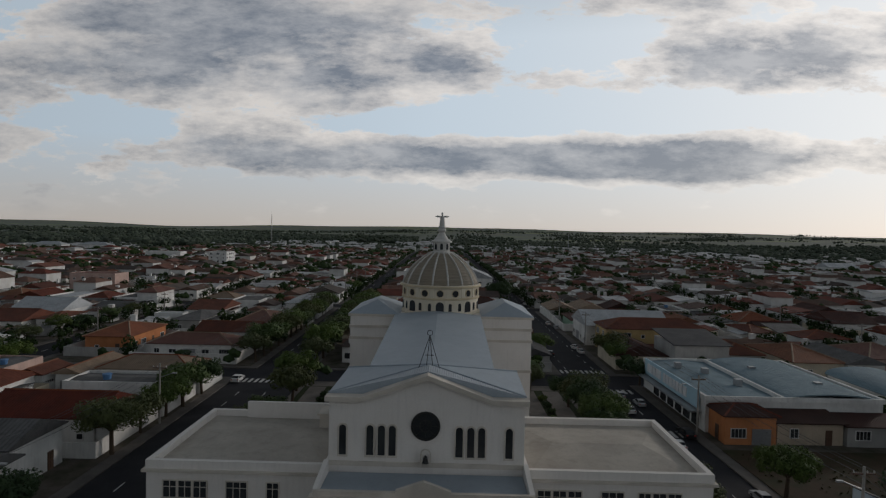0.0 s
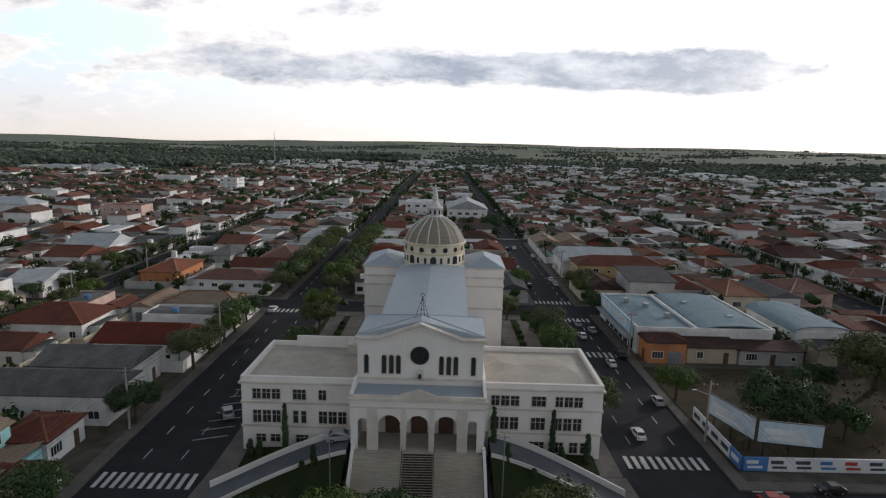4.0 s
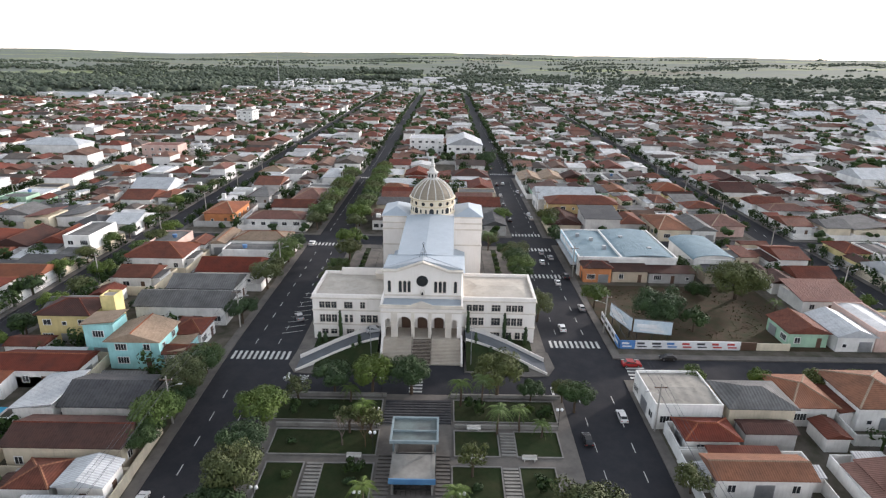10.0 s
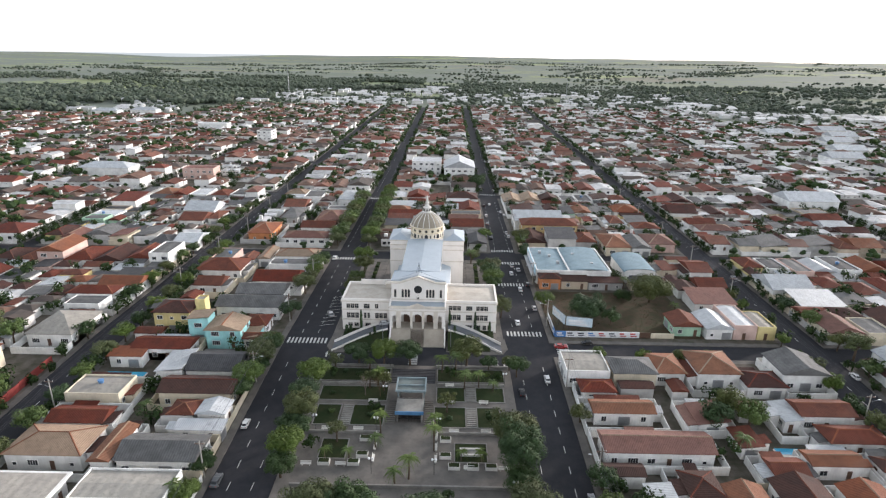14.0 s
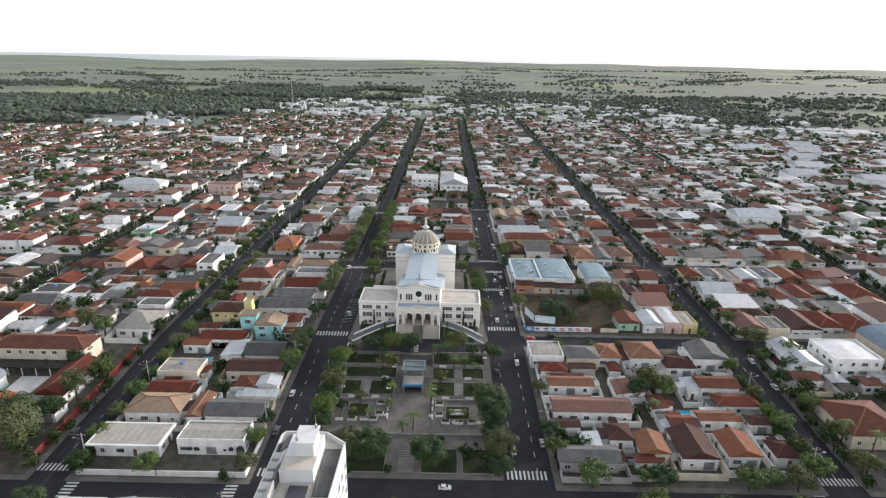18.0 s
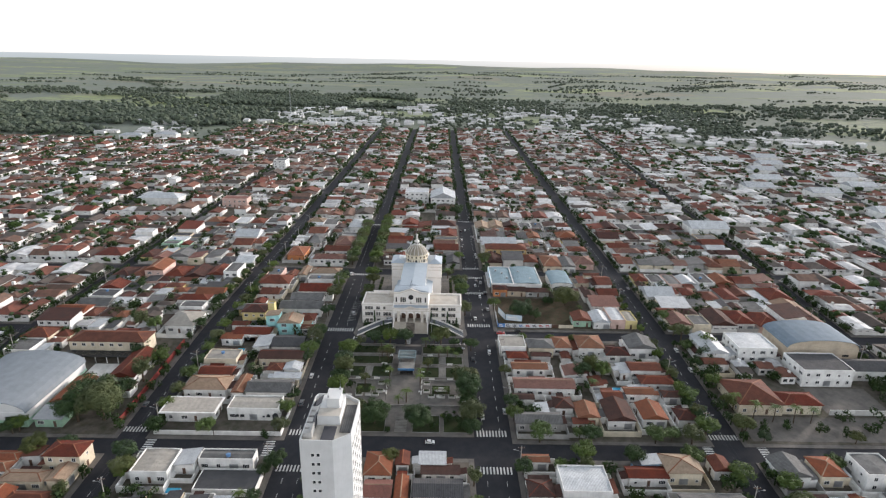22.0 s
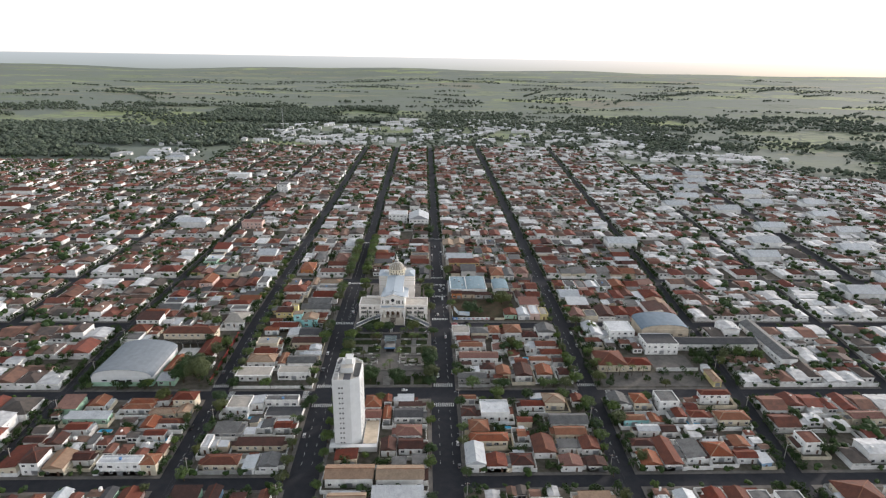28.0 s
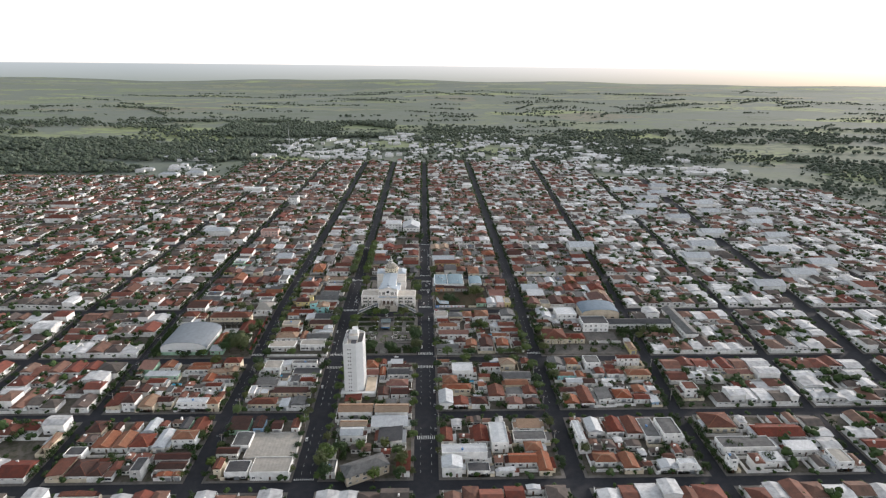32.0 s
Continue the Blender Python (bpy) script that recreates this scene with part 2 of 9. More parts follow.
# ---- mesh building ----
class B:
    """Collects vertices, faces and slot numbers of one mesh."""

    def __init__(self):
        self.v, self.f, self.m = [], [], []

    def add(self, verts, faces, slot=0):
        k = len(self.v)
        self.v.extend(verts)
        self.f.extend(tuple(i + k for i in f) for f in faces)
        self.m.extend([slot] * len(faces))
        return self

    def box(self, x0, y0, z0, x1, y1, z1, slot=0):
        return self.add([(x0, y0, z0), (x1, y0, z0), (x1, y1, z0), (x0, y1, z0), (x0, y0, z1), (x1, y0, z1), (x1, y1, z1), (x0, y1, z1)],
                        [(0, 3, 2, 1), (4, 5, 6, 7), (0, 1, 5, 4), (1, 2, 6, 5), (2, 3, 7, 6), (3, 0, 4, 7)], slot)

    def slab(self, pts, z0, z1, slot=0):
        """A vertical prism over a plan outline (anticlockwise); z0 and z1 are numbers or functions of (x, y)."""
        lo = z0 if callable(z0) else (lambda x, y: z0)
        hi = z1 if callable(z1) else (lambda x, y: z1)
        n = len(pts)
        v = [(x, y, lo(x, y)) for x, y in pts] + [(x, y, hi(x, y)) for x, y in pts]
        f = [tuple(range(n - 1, -1, -1)), tuple(range(n, 2 * n))] + [(i, (i + 1) % n, n + (i + 1) % n, n + i) for i in range(n)]
        return self.add(v, f, slot)

    def tube(self, a, b, r0, r1=None, n=6, slot=0):
        a, b = Vector(a), Vector(b)
        r1 = r0 if r1 is None else r1
        d = (b - a).normalized()
        s = d.orthogonal().normalized()
        t = d.cross(s)
        v = []
        for p, r in ((a, r0), (b, r1)):
            v += [tuple(p + (s * math.cos(2 * math.pi * i / n) + t * math.sin(2 * math.pi * i / n)) * r) for i in range(n)]
        f = [(i, (i + 1) % n, n + (i + 1) % n, n + i) for i in range(n)] + [tuple(range(n - 1, -1, -1)), tuple(range(n, 2 * n))]
        return self.add(v, f, slot)

    def lathe(self, rings, n=24, cx=0.0, cy=0.0, slot=0, cap=True):
        """Rings of (radius, z), turned round a vertical axis."""
        v = [(cx + r * math.cos(2 * math.pi * i / n), cy + r * math.sin(2 * math.pi * i / n), z) for r, z in rings for i in range(n)]
        f = [(k * n + i, k * n + (i + 1) % n, (k + 1) * n + (i + 1) % n, (k + 1) * n + i) for k in range(len(rings) - 1) for i in range(n)]
        if cap:
            f += [tuple(range(n - 1, -1, -1)), tuple(range((len(rings) - 1) * n, len(rings) * n))]
        return self.add(v, f, slot)

    def weld(self):
        """Join vertices that lie on one another, so that abutting pieces make one piece."""
        seen, to, v = {}, [], []
        for q in self.v:
            k = (round(q[0], 3), round(q[1], 3), round(q[2], 3))
            if k not in seen:
                seen[k] = len(v)
                v.append(q)
            to.append(seen[k])
        faces = [(tuple(dict.fromkeys(to[i] for i in f)), m) for f, m in zip(self.f, self.m)]
        count = collections.Counter(frozenset(f) for f, m in faces)
        faces = [(f, m) for f, m in faces if len(f) > 2 and count[frozenset(f)] == 1]
        self.v, self.f, self.m = v, [f for f, m in faces], [m for f, m in faces]
        return self

    def move(self, x=0, y=0, z=0, rz=0):
        c, s = math.cos(radians(rz)), math.sin(radians(rz))
        self.v = [(p[0] * c - p[1] * s + x, p[0] * s + p[1] * c + y, p[2] + z) for p in self.v]
        return self

    def mesh(self, name, mats):
        me = bpy.data.meshes.new(name)
        me.from_pydata(self.v, [], self.f)
        for m in (mats if isinstance(mats, (list, tuple)) else [mats]):
            me.materials.append(m)
        if any(self.m):
            me.polygons.foreach_set("material_index", self.m)
        me.update()
        return me


def part(name, b, material, parent=None, label=""):
    """One mesh object, under a thing or under a part."""
    ob = new(name, b.mesh(name, material) if isinstance(b, B) else b)
    ob.parent = parent
    return tagged(ob, label)


def thing(name, label, category, x=0.0, y=0.0, z=0.0, rz=0.0, group="", kind=""):
    ob = new(name)
    ob.empty_display_size = 0.5
    ob.matrix_basis = pose(x, y, z, 0, 0, rz)
    return tagged(ob, label, category, group, kind)


def solid(name, b, material, label, category, group="", kind=""):
    ob = new(name, b.mesh(name, material))
    return tagged(ob, label, category, group, kind)


# ---- the lie of the land ----
def gz(y):
    if y > -5:
        return 0.0
    if y > -130:
        return 0.052 * (y + 5)
    if y > -200:
        return -6.5 + 0.03 * (y + 130)
    return -8.6


def hills(x, y):
    r = math.hypot(x, y)
    if r < 1000:
        return 0.0
    k = min(1.0, (r - 1000) / 3000)
    return k * (30 + 40 * noise.noise((x * 0.00035, y * 0.00035, 3.1)) + 25 * noise.noise((x * 0.0011, y * 0.0011, 7.7))) + 34 * max(0, k - 0.3)


def field_material():
    m = bpy.data.materials.new("hazed_patchwork_of_fields")
    m.use_nodes = True
    N = Nodes(m.node_tree)
    at = N.n("ShaderNodeNewGeometry").outputs["Position"]
    bent = N.n("ShaderNodeVectorMath", (at, N.n("ShaderNodeVectorMath", (N.noise(at, 0.004, 3, 0.5, 1), (160.0, 160.0, 0.0)), op="MULTIPLY").outputs[0]), op="ADD").outputs[0]
    flat = N.n("ShaderNodeVectorMath", (bent, (0.0026, 0.0042, 0.0)), op="MULTIPLY").outputs[0]
    cell = N.n("ShaderNodeTexVoronoi", {"Vector": flat, "Scale": 1.0, "Randomness": 0.9}).outputs[1]
    pick = N.n("ShaderNodeSeparateXYZ", (cell,)).outputs[0]
    # Greens paled and greyed: distance haze is put into the field colours.
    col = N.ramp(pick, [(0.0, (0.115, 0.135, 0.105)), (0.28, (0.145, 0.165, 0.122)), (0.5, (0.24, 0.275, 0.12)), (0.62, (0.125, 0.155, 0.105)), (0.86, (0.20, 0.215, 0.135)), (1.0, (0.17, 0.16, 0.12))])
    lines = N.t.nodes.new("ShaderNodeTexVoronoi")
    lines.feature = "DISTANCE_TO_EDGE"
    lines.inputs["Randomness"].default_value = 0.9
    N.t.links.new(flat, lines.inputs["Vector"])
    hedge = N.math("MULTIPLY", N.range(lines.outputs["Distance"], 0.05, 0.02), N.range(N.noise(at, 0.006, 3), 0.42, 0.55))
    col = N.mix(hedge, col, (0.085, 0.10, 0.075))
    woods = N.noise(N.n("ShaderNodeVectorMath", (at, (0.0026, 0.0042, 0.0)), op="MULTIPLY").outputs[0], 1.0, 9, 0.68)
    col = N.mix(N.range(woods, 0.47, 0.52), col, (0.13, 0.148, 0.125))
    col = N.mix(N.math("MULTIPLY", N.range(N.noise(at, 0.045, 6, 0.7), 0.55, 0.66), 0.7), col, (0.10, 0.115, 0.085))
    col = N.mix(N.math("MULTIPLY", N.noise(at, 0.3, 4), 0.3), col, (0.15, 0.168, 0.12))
    b = N.n("ShaderNodeBsdfPrincipled", {"Base Color": col, "Roughness": 0.95, "Specular IOR Level": 0.1})
    N.n("ShaderNodeOutputMaterial", (b.outputs[0],))
    return m


def build_ground():
    def steps(a, b, fine, ratio):
        out, p, s = [a], a, fine
        while p < b:
            p += s
            s *= ratio
            out.append(min(p, b))
        return out
    right = steps(600, 4700, 60, 1.06)
    xs = [-v for v in reversed(right)] + [-400, -200, 0, 200, 400] + right
    ys = [-v for v in reversed(steps(300, 4700, 80, 1.25))] + [-200, -165, -130, -67, -5, 100, 300, 500, 700] + steps(800, 4700, 50, 1.05)
    b = B()
    nx = len(xs)
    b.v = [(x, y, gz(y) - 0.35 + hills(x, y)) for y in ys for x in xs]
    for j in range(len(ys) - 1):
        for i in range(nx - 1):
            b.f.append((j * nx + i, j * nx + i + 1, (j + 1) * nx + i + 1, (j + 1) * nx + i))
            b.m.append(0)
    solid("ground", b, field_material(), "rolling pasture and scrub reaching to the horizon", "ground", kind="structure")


build_ground()

# street lines: x of the long streets (as functions of y) and y of the cross streets
LONG = [(-900, 0, 3.4), (-800, 0, 3.4), (-715, 0, 3.4), (-632, 0, 3.4), (-550, 0, 3.4), (-470, 0, 3.4), (-396, 0, 3.4), (-318, 0, 3.4), (-240, 0, 3.4), (-165, 0, 3.4), (-87, 0, 4.6), (-31, 0, 6.5), (30.5, 0, 6.5),
        (109, 0.012, 5), (194, 0.08, 3.8), (281, 0.10, 3.4), (350, 0.12, 7), (440, 0.13, 3.4), (530, 0.13, 3.4), (620, 0.13, 3.4), (710, 0.13, 3.4)]
CROSS = [-320, -262, -203, -145, -83, -9.5, 67, 168, 268, 368, 468, 568, 668, 742]
CW = 3.6


def street_x(k, y):
    x, s, _ = LONG[k]
    return x + s * max(y, -150)


def half(k, y):
    """Half the width of a long street; the two avenues narrow past the church."""
    return 4.9 if k in (11, 12) and y > 67 else LONG[k][2]


def in_town(x, y):
    if y > 742:
        return False
    if y > 600 and not -330 < x < 320:
        return False
    if y > 690 and x < -60:
        return x > -300
    return -900 < x < 640 + 0.1 * y - (0 if y < 430 else (y - 430) * 1.2)


def ribbon(b, x0, x1, ya, yb, lift, slot=0, n=6):
    """A strip of surface from ya to yb that follows the slope; x0 and x1 are functions of y."""
    ys = [ya + (yb - ya) * i / n for i in range(n + 1)]
    v = [p for y in ys for p in ((x0(y), y, gz(y) + lift), (x1(y), y, gz(y) + lift))]
    b.add(v, [(2 * i, 2 * i + 1, 2 * i + 3, 2 * i + 2) for i in range(n)], slot)


def build_roads():
    b = B()
    for ya, yb in zip(CROSS[:-1], CROSS[1:]):
        inside = [k for k in range(len(LONG) - 1) if in_town((street_x(k, (ya + yb) / 2) + street_x(k + 1, (ya + yb) / 2)) / 2, (ya + yb) / 2)]
        first, last = inside[0], inside[-1] + 1
        ribbon(b, lambda y: street_x(first, y) - LONG[first][2], lambda y: street_x(last, y) + LONG[last][2], ya, yb, 0.0, 0, 8)
    solid("road", b, ASPHALT, "dark asphalt streets laid out in a grid", "road", kind="structure")


build_roads()


def block_outline(k, ya, yb, inset):
    wa, wb = half(k, (ya + yb) / 2), half(k + 1, (ya + yb) / 2)
    return [(street_x(k, ya) + wa + inset, ya), (street_x(k + 1, ya) - wb - inset, ya), (street_x(k + 1, yb) - wb - inset, yb), (street_x(k, yb) + wa + inset, yb)]


def slope_block(b, pts, lift, depth, slot=0, n=5):
    """A raised slab over a four-cornered plan, its top following the slope."""
    (ax, ay), (bx, by), (cx, cy), (dx, dy) = pts
    rows = []
    cuts = sorted({0.0, 1.0, *[(y - ay) / (dy - ay) for y in (-5, -130, -200) if ay < y < dy]})
    for w in cuts:
        y = ay + (dy - ay) * w
        rows.append(((ax + (dx - ax) * w, y), (bx + (cx - bx) * w, y)))
    v = []
    for (x0, y), (x1, _) in rows:
        z = gz(y) + lift
        v += [(x0, y, z), (x1, y, z), (x0, y, z - depth), (x1, y, z - depth)]
    f = []
    for i in range(len(rows) - 1):
        p, q = 4 * i, 4 * i + 4
        f += [(p, p + 1, q + 1, q), (p, q, q + 2, p + 2), (p + 1, p + 3, q + 3, q + 1)]
    e = 4 * (len(rows) - 1)
    f += [(0, 2, 3, 1), (e, e + 1, e + 3, e + 2)]
    b.add(v, f, slot)


BLOCKS = []
pave, yards = B(), B()
for k in range(len(LONG) - 1):
    for ya, yb in zip(CROSS[:-1], CROSS[1:]):
        a, c = ya + CW, yb - CW
        mx, my = (street_x(k, (a + c) / 2) + street_x(k + 1, (a + c) / 2)) / 2, (a + c) / 2
        if not in_town(mx, my):
            continue
        if k == 11 and ya in (-145, -83, -9.5):
            continue
        if k in (9, 10) and ya == -83:
            continue
        if k in (9, 10) and ya == -9.5:
            a, c = -83 + CW, 67 - CW
        if k == 11 and ya == -203:
            a, c = -203 + CW, -83 - CW
            mx, my = 0.0, (a + c) / 2
        slope_block(pave, block_outline(k, a, c, 0), 0.15, 0.5)
        slope_block(yards, block_outline(k, a + 1.7, c - 1.7, 1.7), 0.19, 0.5)
        BLOCKS.append((k, a + 1.7, c - 1.7))
solid("pavement", pave, PAVEMENT, "raised concrete pavements round the town blocks", "pavement", kind="structure")
solid("yard_ground", yards, YARD, "bare and paved yards between the houses", "yard", kind="structure")


# ---- church ----
def arch_pts(x0, x1, z0, zs, n=8):
    """Outline of a round-headed opening, anticlockwise seen from the front."""
    c, r = (x0 + x1) / 2, (x1 - x0) / 2
    return [(x0, z0), (x1, z0)] + [(c + r * math.cos(math.pi * i / n), zs + r * math.sin(math.pi * i / n)) for i in range(n + 1)]


def front_panel(b, pts, y0, y1, slot=0):
    """A prism over an outline in the x-z plane, from y0 (front) to y1."""
    n = len(pts)
    v = [(x, y0, z) for x, z in pts] + [(x, y1, z) for x, z in pts]
    b.add(v, [tuple(range(n)), tuple(range(2 * n - 1, n - 1, -1))] + [(i, n + i, n + (i + 1) % n, (i + 1) % n) for i in range(n)], slot)


def arcade(b, x0, x1, z0, z1, y0, y1, arches, slot=0):
    """A wall from x0 to x1 with real round-headed openings: (left, right, springing)."""
    edges, n = [x0], 10
    for a0, a1, zs in arches:
        r, c = (a1 - a0) / 2, (a0 + a1) / 2
        b.box(edges[-1], y0, z0, a0, y1, z1, slot)
        ring = [(c - r * math.cos(math.pi * i / n), zs + r * math.sin(math.pi * i / n)) for i in range(n + 1)]
        for (p, q) in zip(ring[:-1], ring[1:]):
            v = [(p[0], y0, p[1]), (q[0], y0, q[1]), (q[0], y0, z1), (p[0], y0, z1), (p[0], y1, p[1]), (q[0], y1, q[1]), (q[0], y1, z1), (p[0], y1, z1)]
            b.add(v, [(0, 1, 2, 3), (5, 4, 7, 6), (4, 5, 1, 0), (3, 2, 6, 7)], slot)
        edges.append(a1)
    b.box(edges[-1], y0, z0, x1, y1, z1, slot)


TILELINE = mat("dome_tile_joints", (0.36, 0.32, 0.25), 0.8, (0.28, 0.24, 0.19), 2, 0.3)


def build_church():
    ch = thing("church", "cream-rendered domed church with an arcaded porch and two flat-roofed wings", "church", -0.1, 0, 0, -0.9)
    P = lambda n, b, m, label="", parent=ch: part(n, b, m, parent, label)
    # wings, three storeys with a basement row of windows
    for s, x0, x1 in ((-1, -22.2, -7.8), (1, 7.6, 22.4)):
        b = B()
        b.box(x0, 0.25, -1.5, x1, 13.4, 9.0)
        wing = P("wing", b, CHURCH)
        t = B()
        lo, hi = min(x0, x1), max(x0, x1)
        for z, h, o in ((6.35, 0.28, 0.13), (3.25, 0.28, 0.13), (9.0, 0.22, 0.28)):
            t.box(lo - o, 0.25 - o, z, hi + o, 13.4 + o, z + h)
        part("string_course", t, CHURCH_TRIM, wing)
        p = B()
        p.box(lo - 0.05, 0.2, 9.22, hi + 0.05, 0.6, 9.9)
        p.box(lo - 0.05, 13.0, 9.22, hi + 0.05, 13.45, 9.9)
        p.box(lo - 0.05, 0.6, 9.22, lo + 0.4, 13.0, 9.9)
        p.box(hi - 0.4, 0.6, 9.22, hi + 0.05, 13.0, 9.9)
        part("parapet", p, CHURCH, wing)
        r = B()
        cx, cy = (lo + hi) / 2, 6.8
        r.add([(lo + 0.4, 0.6, 9.3), (hi - 0.4, 0.6, 9.3), (hi - 0.4, 13.0, 9.3), (lo + 0.4, 13.0, 9.3), (cx - 4, cy, 9.75), (cx + 4, cy, 9.75)],
              [(0, 1, 5, 4), (2, 3, 4, 5), (1, 2, 5), (3, 0, 4)])
        part("roof", r, FLATROOF, wing)
        spans = ([(-20.8, -19.8), (-19.6, -18.6), (-18.4, -17.4)], [(-15.8, -14.2)], [(-12.6, -11.7)]) if s < 0 else ([(8.7, 9.7), (9.9, 10.9), (11.1, 12.1)], [(13.7, 15.4)], [(16.6, 17.5), (17.7, 18.7), (18.9, 19.9)])
        rows = [(7.0, 8.3, spans)]
        low = ([(-20.8, -19.8), (-19.6, -18.6), (-18.4, -17.4)], [(-15.8, -15.2), (-14.8, -14.2)], [(-12.6, -11.6), (-11.4, -10.4), (-10.2, -9.2)]) if s < 0 else spans
        rows += [(3.9, 5.5, low)]
        cellar = ([(-20.5, -19.3), (-18.7, -17.5), (-15.5, -14.0), (-13.0, -12.0)] if s < 0 else [(9.4, 10.6), (12.0, 13.0), (13.6, 15.4), (16.8, 17.8), (18.6, 19.6), (20.0, 20.8)])
        rows += [(1.3 if s < 0 else 0.9, 2.3, [cellar])]
        for z0, z1, groups in rows:
            for g in groups:
                for a0, a1 in g:
                    w = B()
                    w.box(a0, 0.19, z0, a1, 0.33, z1)
                    win = P("window", w, GLASS)
                    fr = B()
                    fr.box(a0 - 0.09, 0.14, z0 - 0.1, a0, 0.3, z1 + 0.08)
                    fr.box(a1, 0.14, z0 - 0.1, a1 + 0.09, 0.3, z1 + 0.08)
                    fr.box(a0, 0.14, z1, a1, 0.3, z1 + 0.08)
                    fr.box(a0 - 0.12, 0.08, z0 - 0.12, a1 + 0.12, 0.3, z0)
                    n = max(1, round((a1 - a0) / 0.55))
                    for i in range(1, n):
                        x = a0 + (a1 - a0) * i / n
                        fr.box(x - 0.025, 0.165, z0, x + 0.025, 0.3, z1)
                    fr.box(a0, 0.165, z0 + (z1 - z0) * 0.62, a1, 0.3, z0 + (z1 - z0) * 0.62 + 0.045)
                    part("frame", fr, CHURCH_TRIM, win)
        # side windows of the outer walls
        ox = x0 if s < 0 else x1
        for z0, z1 in ((7.0, 8.3), (3.9, 5.5)):
            for yy in (2.2, 5.2, 8.2, 11.2):
                w = B()
                w.box(ox - 0.05, yy - 0.7, z0, ox + 0.05, yy + 0.7, z1)
                P("window", w, GLASS)
    # porch with five arches
    b = B()
    arcade(b, -7.95, 7.7, 3.0, 9.15, -4.0, -3.4, [(-7.15, -6.05, 6.35), (-4.75, -2.1, 6.05), (-1.45, 1.2, 6.05), (1.85, 4.5, 6.05), (5.7, 6.8, 6.35)])
    porch = P("porch", b.weld(), CHURCH)
    b = B()
    b.box(-7.95, -3.4, 3.0, -7.35, 0.25, 9.15)
    part("side_wall", b, CHURCH, porch)
    b = B()
    b.box(7.1, -3.4, 3.0, 7.7, 0.25, 9.15)
    part("side_wall", b, CHURCH, porch)
    b = B()
    for z, h, o in ((8.2, 0.22, 0.1), (9.15, 0.28, 0.3), (9.43, 0.34, 0.05)):
        b.box(-7.95 - o, -4.0 - o, z, 7.7 + o, -3.75, z + h)
    front_panel(b, [(-2.1, 9.75), (1.85, 9.75), (1.85, 9.95), (-0.12, 10.65), (-2.1, 9.95)], -4.15, -3.8)
    part("cornice", b, CHURCH_TRIM, porch)
    for x in (-5.4, -1.78, 1.52, 5.1):
        b = B()
        wid = 0.62 if abs(x + 0.12) > 3 else 0.33
        b.box(x - wid, -4.12, 3.0, x + wid, -3.98, 8.2)
        b.box(x - wid - 0.08, -4.17, 5.95, x + wid + 0.08, -3.98, 6.15)
        part("pilaster", b, CHURCH_TRIM, porch)
    b = B()
    b.box(-7.7, -3.74, 9.1, 7.45, 0.1, 9.4)
    part("porch_roof", b, ZINC, porch)
    for x in (-8.1, 7.5):
        b = B()
        b.slab([(x, -3.74), (x + 0.36, -3.74), (x + 0.36, 0.1), (x, 0.1)], 9.15, lambda px, py: 9.77 + 0.16 * (py + 3.74))
        part("shoulder_wall", b, CHURCH, porch)
    b = B()
    b.box(-7.4, -4.6, 2.6, 7.2, 0.3, 3.0)
    part("porch_floor", b, STEP, porch)
    for x0, x1, z1 in ((-4.2, -2.6, 5.9), (-1.0, 0.75, 6.4), (2.4, 4.0, 5.9)):
        b = B()
        b.box(x0, 0.1, 3.0, x1, 0.22, z1)
        b.box(x0 - 0.12, 0.12, 3.0, x1 + 0.12, 0.24, z1 + 0.12)
        for k in range(2):
            b.box(x0 + 0.15 + k * (x1 - x0) / 2, 0.05, 3.2, x0 + (k + 1) * (x1 - x0) / 2 - 0.1, 0.12, z1 - 0.2)
        P("door", b, WOOD, "panelled dark wooden church door")
    # upper front with gable
    b = B()
    front_panel(b, [(-7.8, 3.0), (7.55, 3.0), (7.55, 15.3), (5.0, 15.3), (-0.12, 17.05), (-5.25, 15.3), (-7.8, 15.3)], 0.25, 0.85)
    front = P("upper_front", b, CHURCH)
    b = B()
    line = [(-8.1, 15.0), (-5.3, 15.0), (-0.12, 16.85), (5.05, 15.0), (7.85, 15.0)]
    for (xa, za), (xb, zb) in zip(line[:-1], line[1:]):
        front_panel(b, [(xa, za), (xb, zb), (xb, zb + 0.38), (xa, za + 0.38)], -0.15, 0.9)
    part("gable_cornice", b, CHURCH_TRIM, front)
    b = B()
    b.box(-8.0, 0.12, 9.9, 7.75, 0.25, 10.25)
    part("plinth", b, CHURCH_TRIM, front)
    for x in (-6.7, -4.55, -3.65, -2.8, 2.45, 3.35, 4.2, 6.35):
        b = B()
        front_panel(b, arch_pts(x - 0.28, x + 0.28, 10.75, 12.85), 0.2, 0.3)
        w = P("window", b, GLASS, "narrow round-headed window")
        b = B()
        outer, inner = arch_pts(x - 0.4, x + 0.4, 10.6, 12.85), arch_pts(x - 0.28, x + 0.28, 10.75, 12.85)
        for i in range(len(outer)):
            j = (i + 1) % len(outer)
            front_panel(b, [outer[i], outer[j], inner[j], inner[i]], 0.14, 0.28)
        part("surround", b.weld(), CHURCH_TRIM, w)
    cx, cz = -0.2, 13.15
    b = B()
    front_panel(b, [(cx + 1.0 * math.cos(2 * math.pi * i / 24), cz + 1.0 * math.sin(2 * math.pi * i / 24)) for i in range(24)], 0.2, 0.3)
    rose = P("rose_window", b, GLASS, "round rose window with dark tracery")
    b = B()
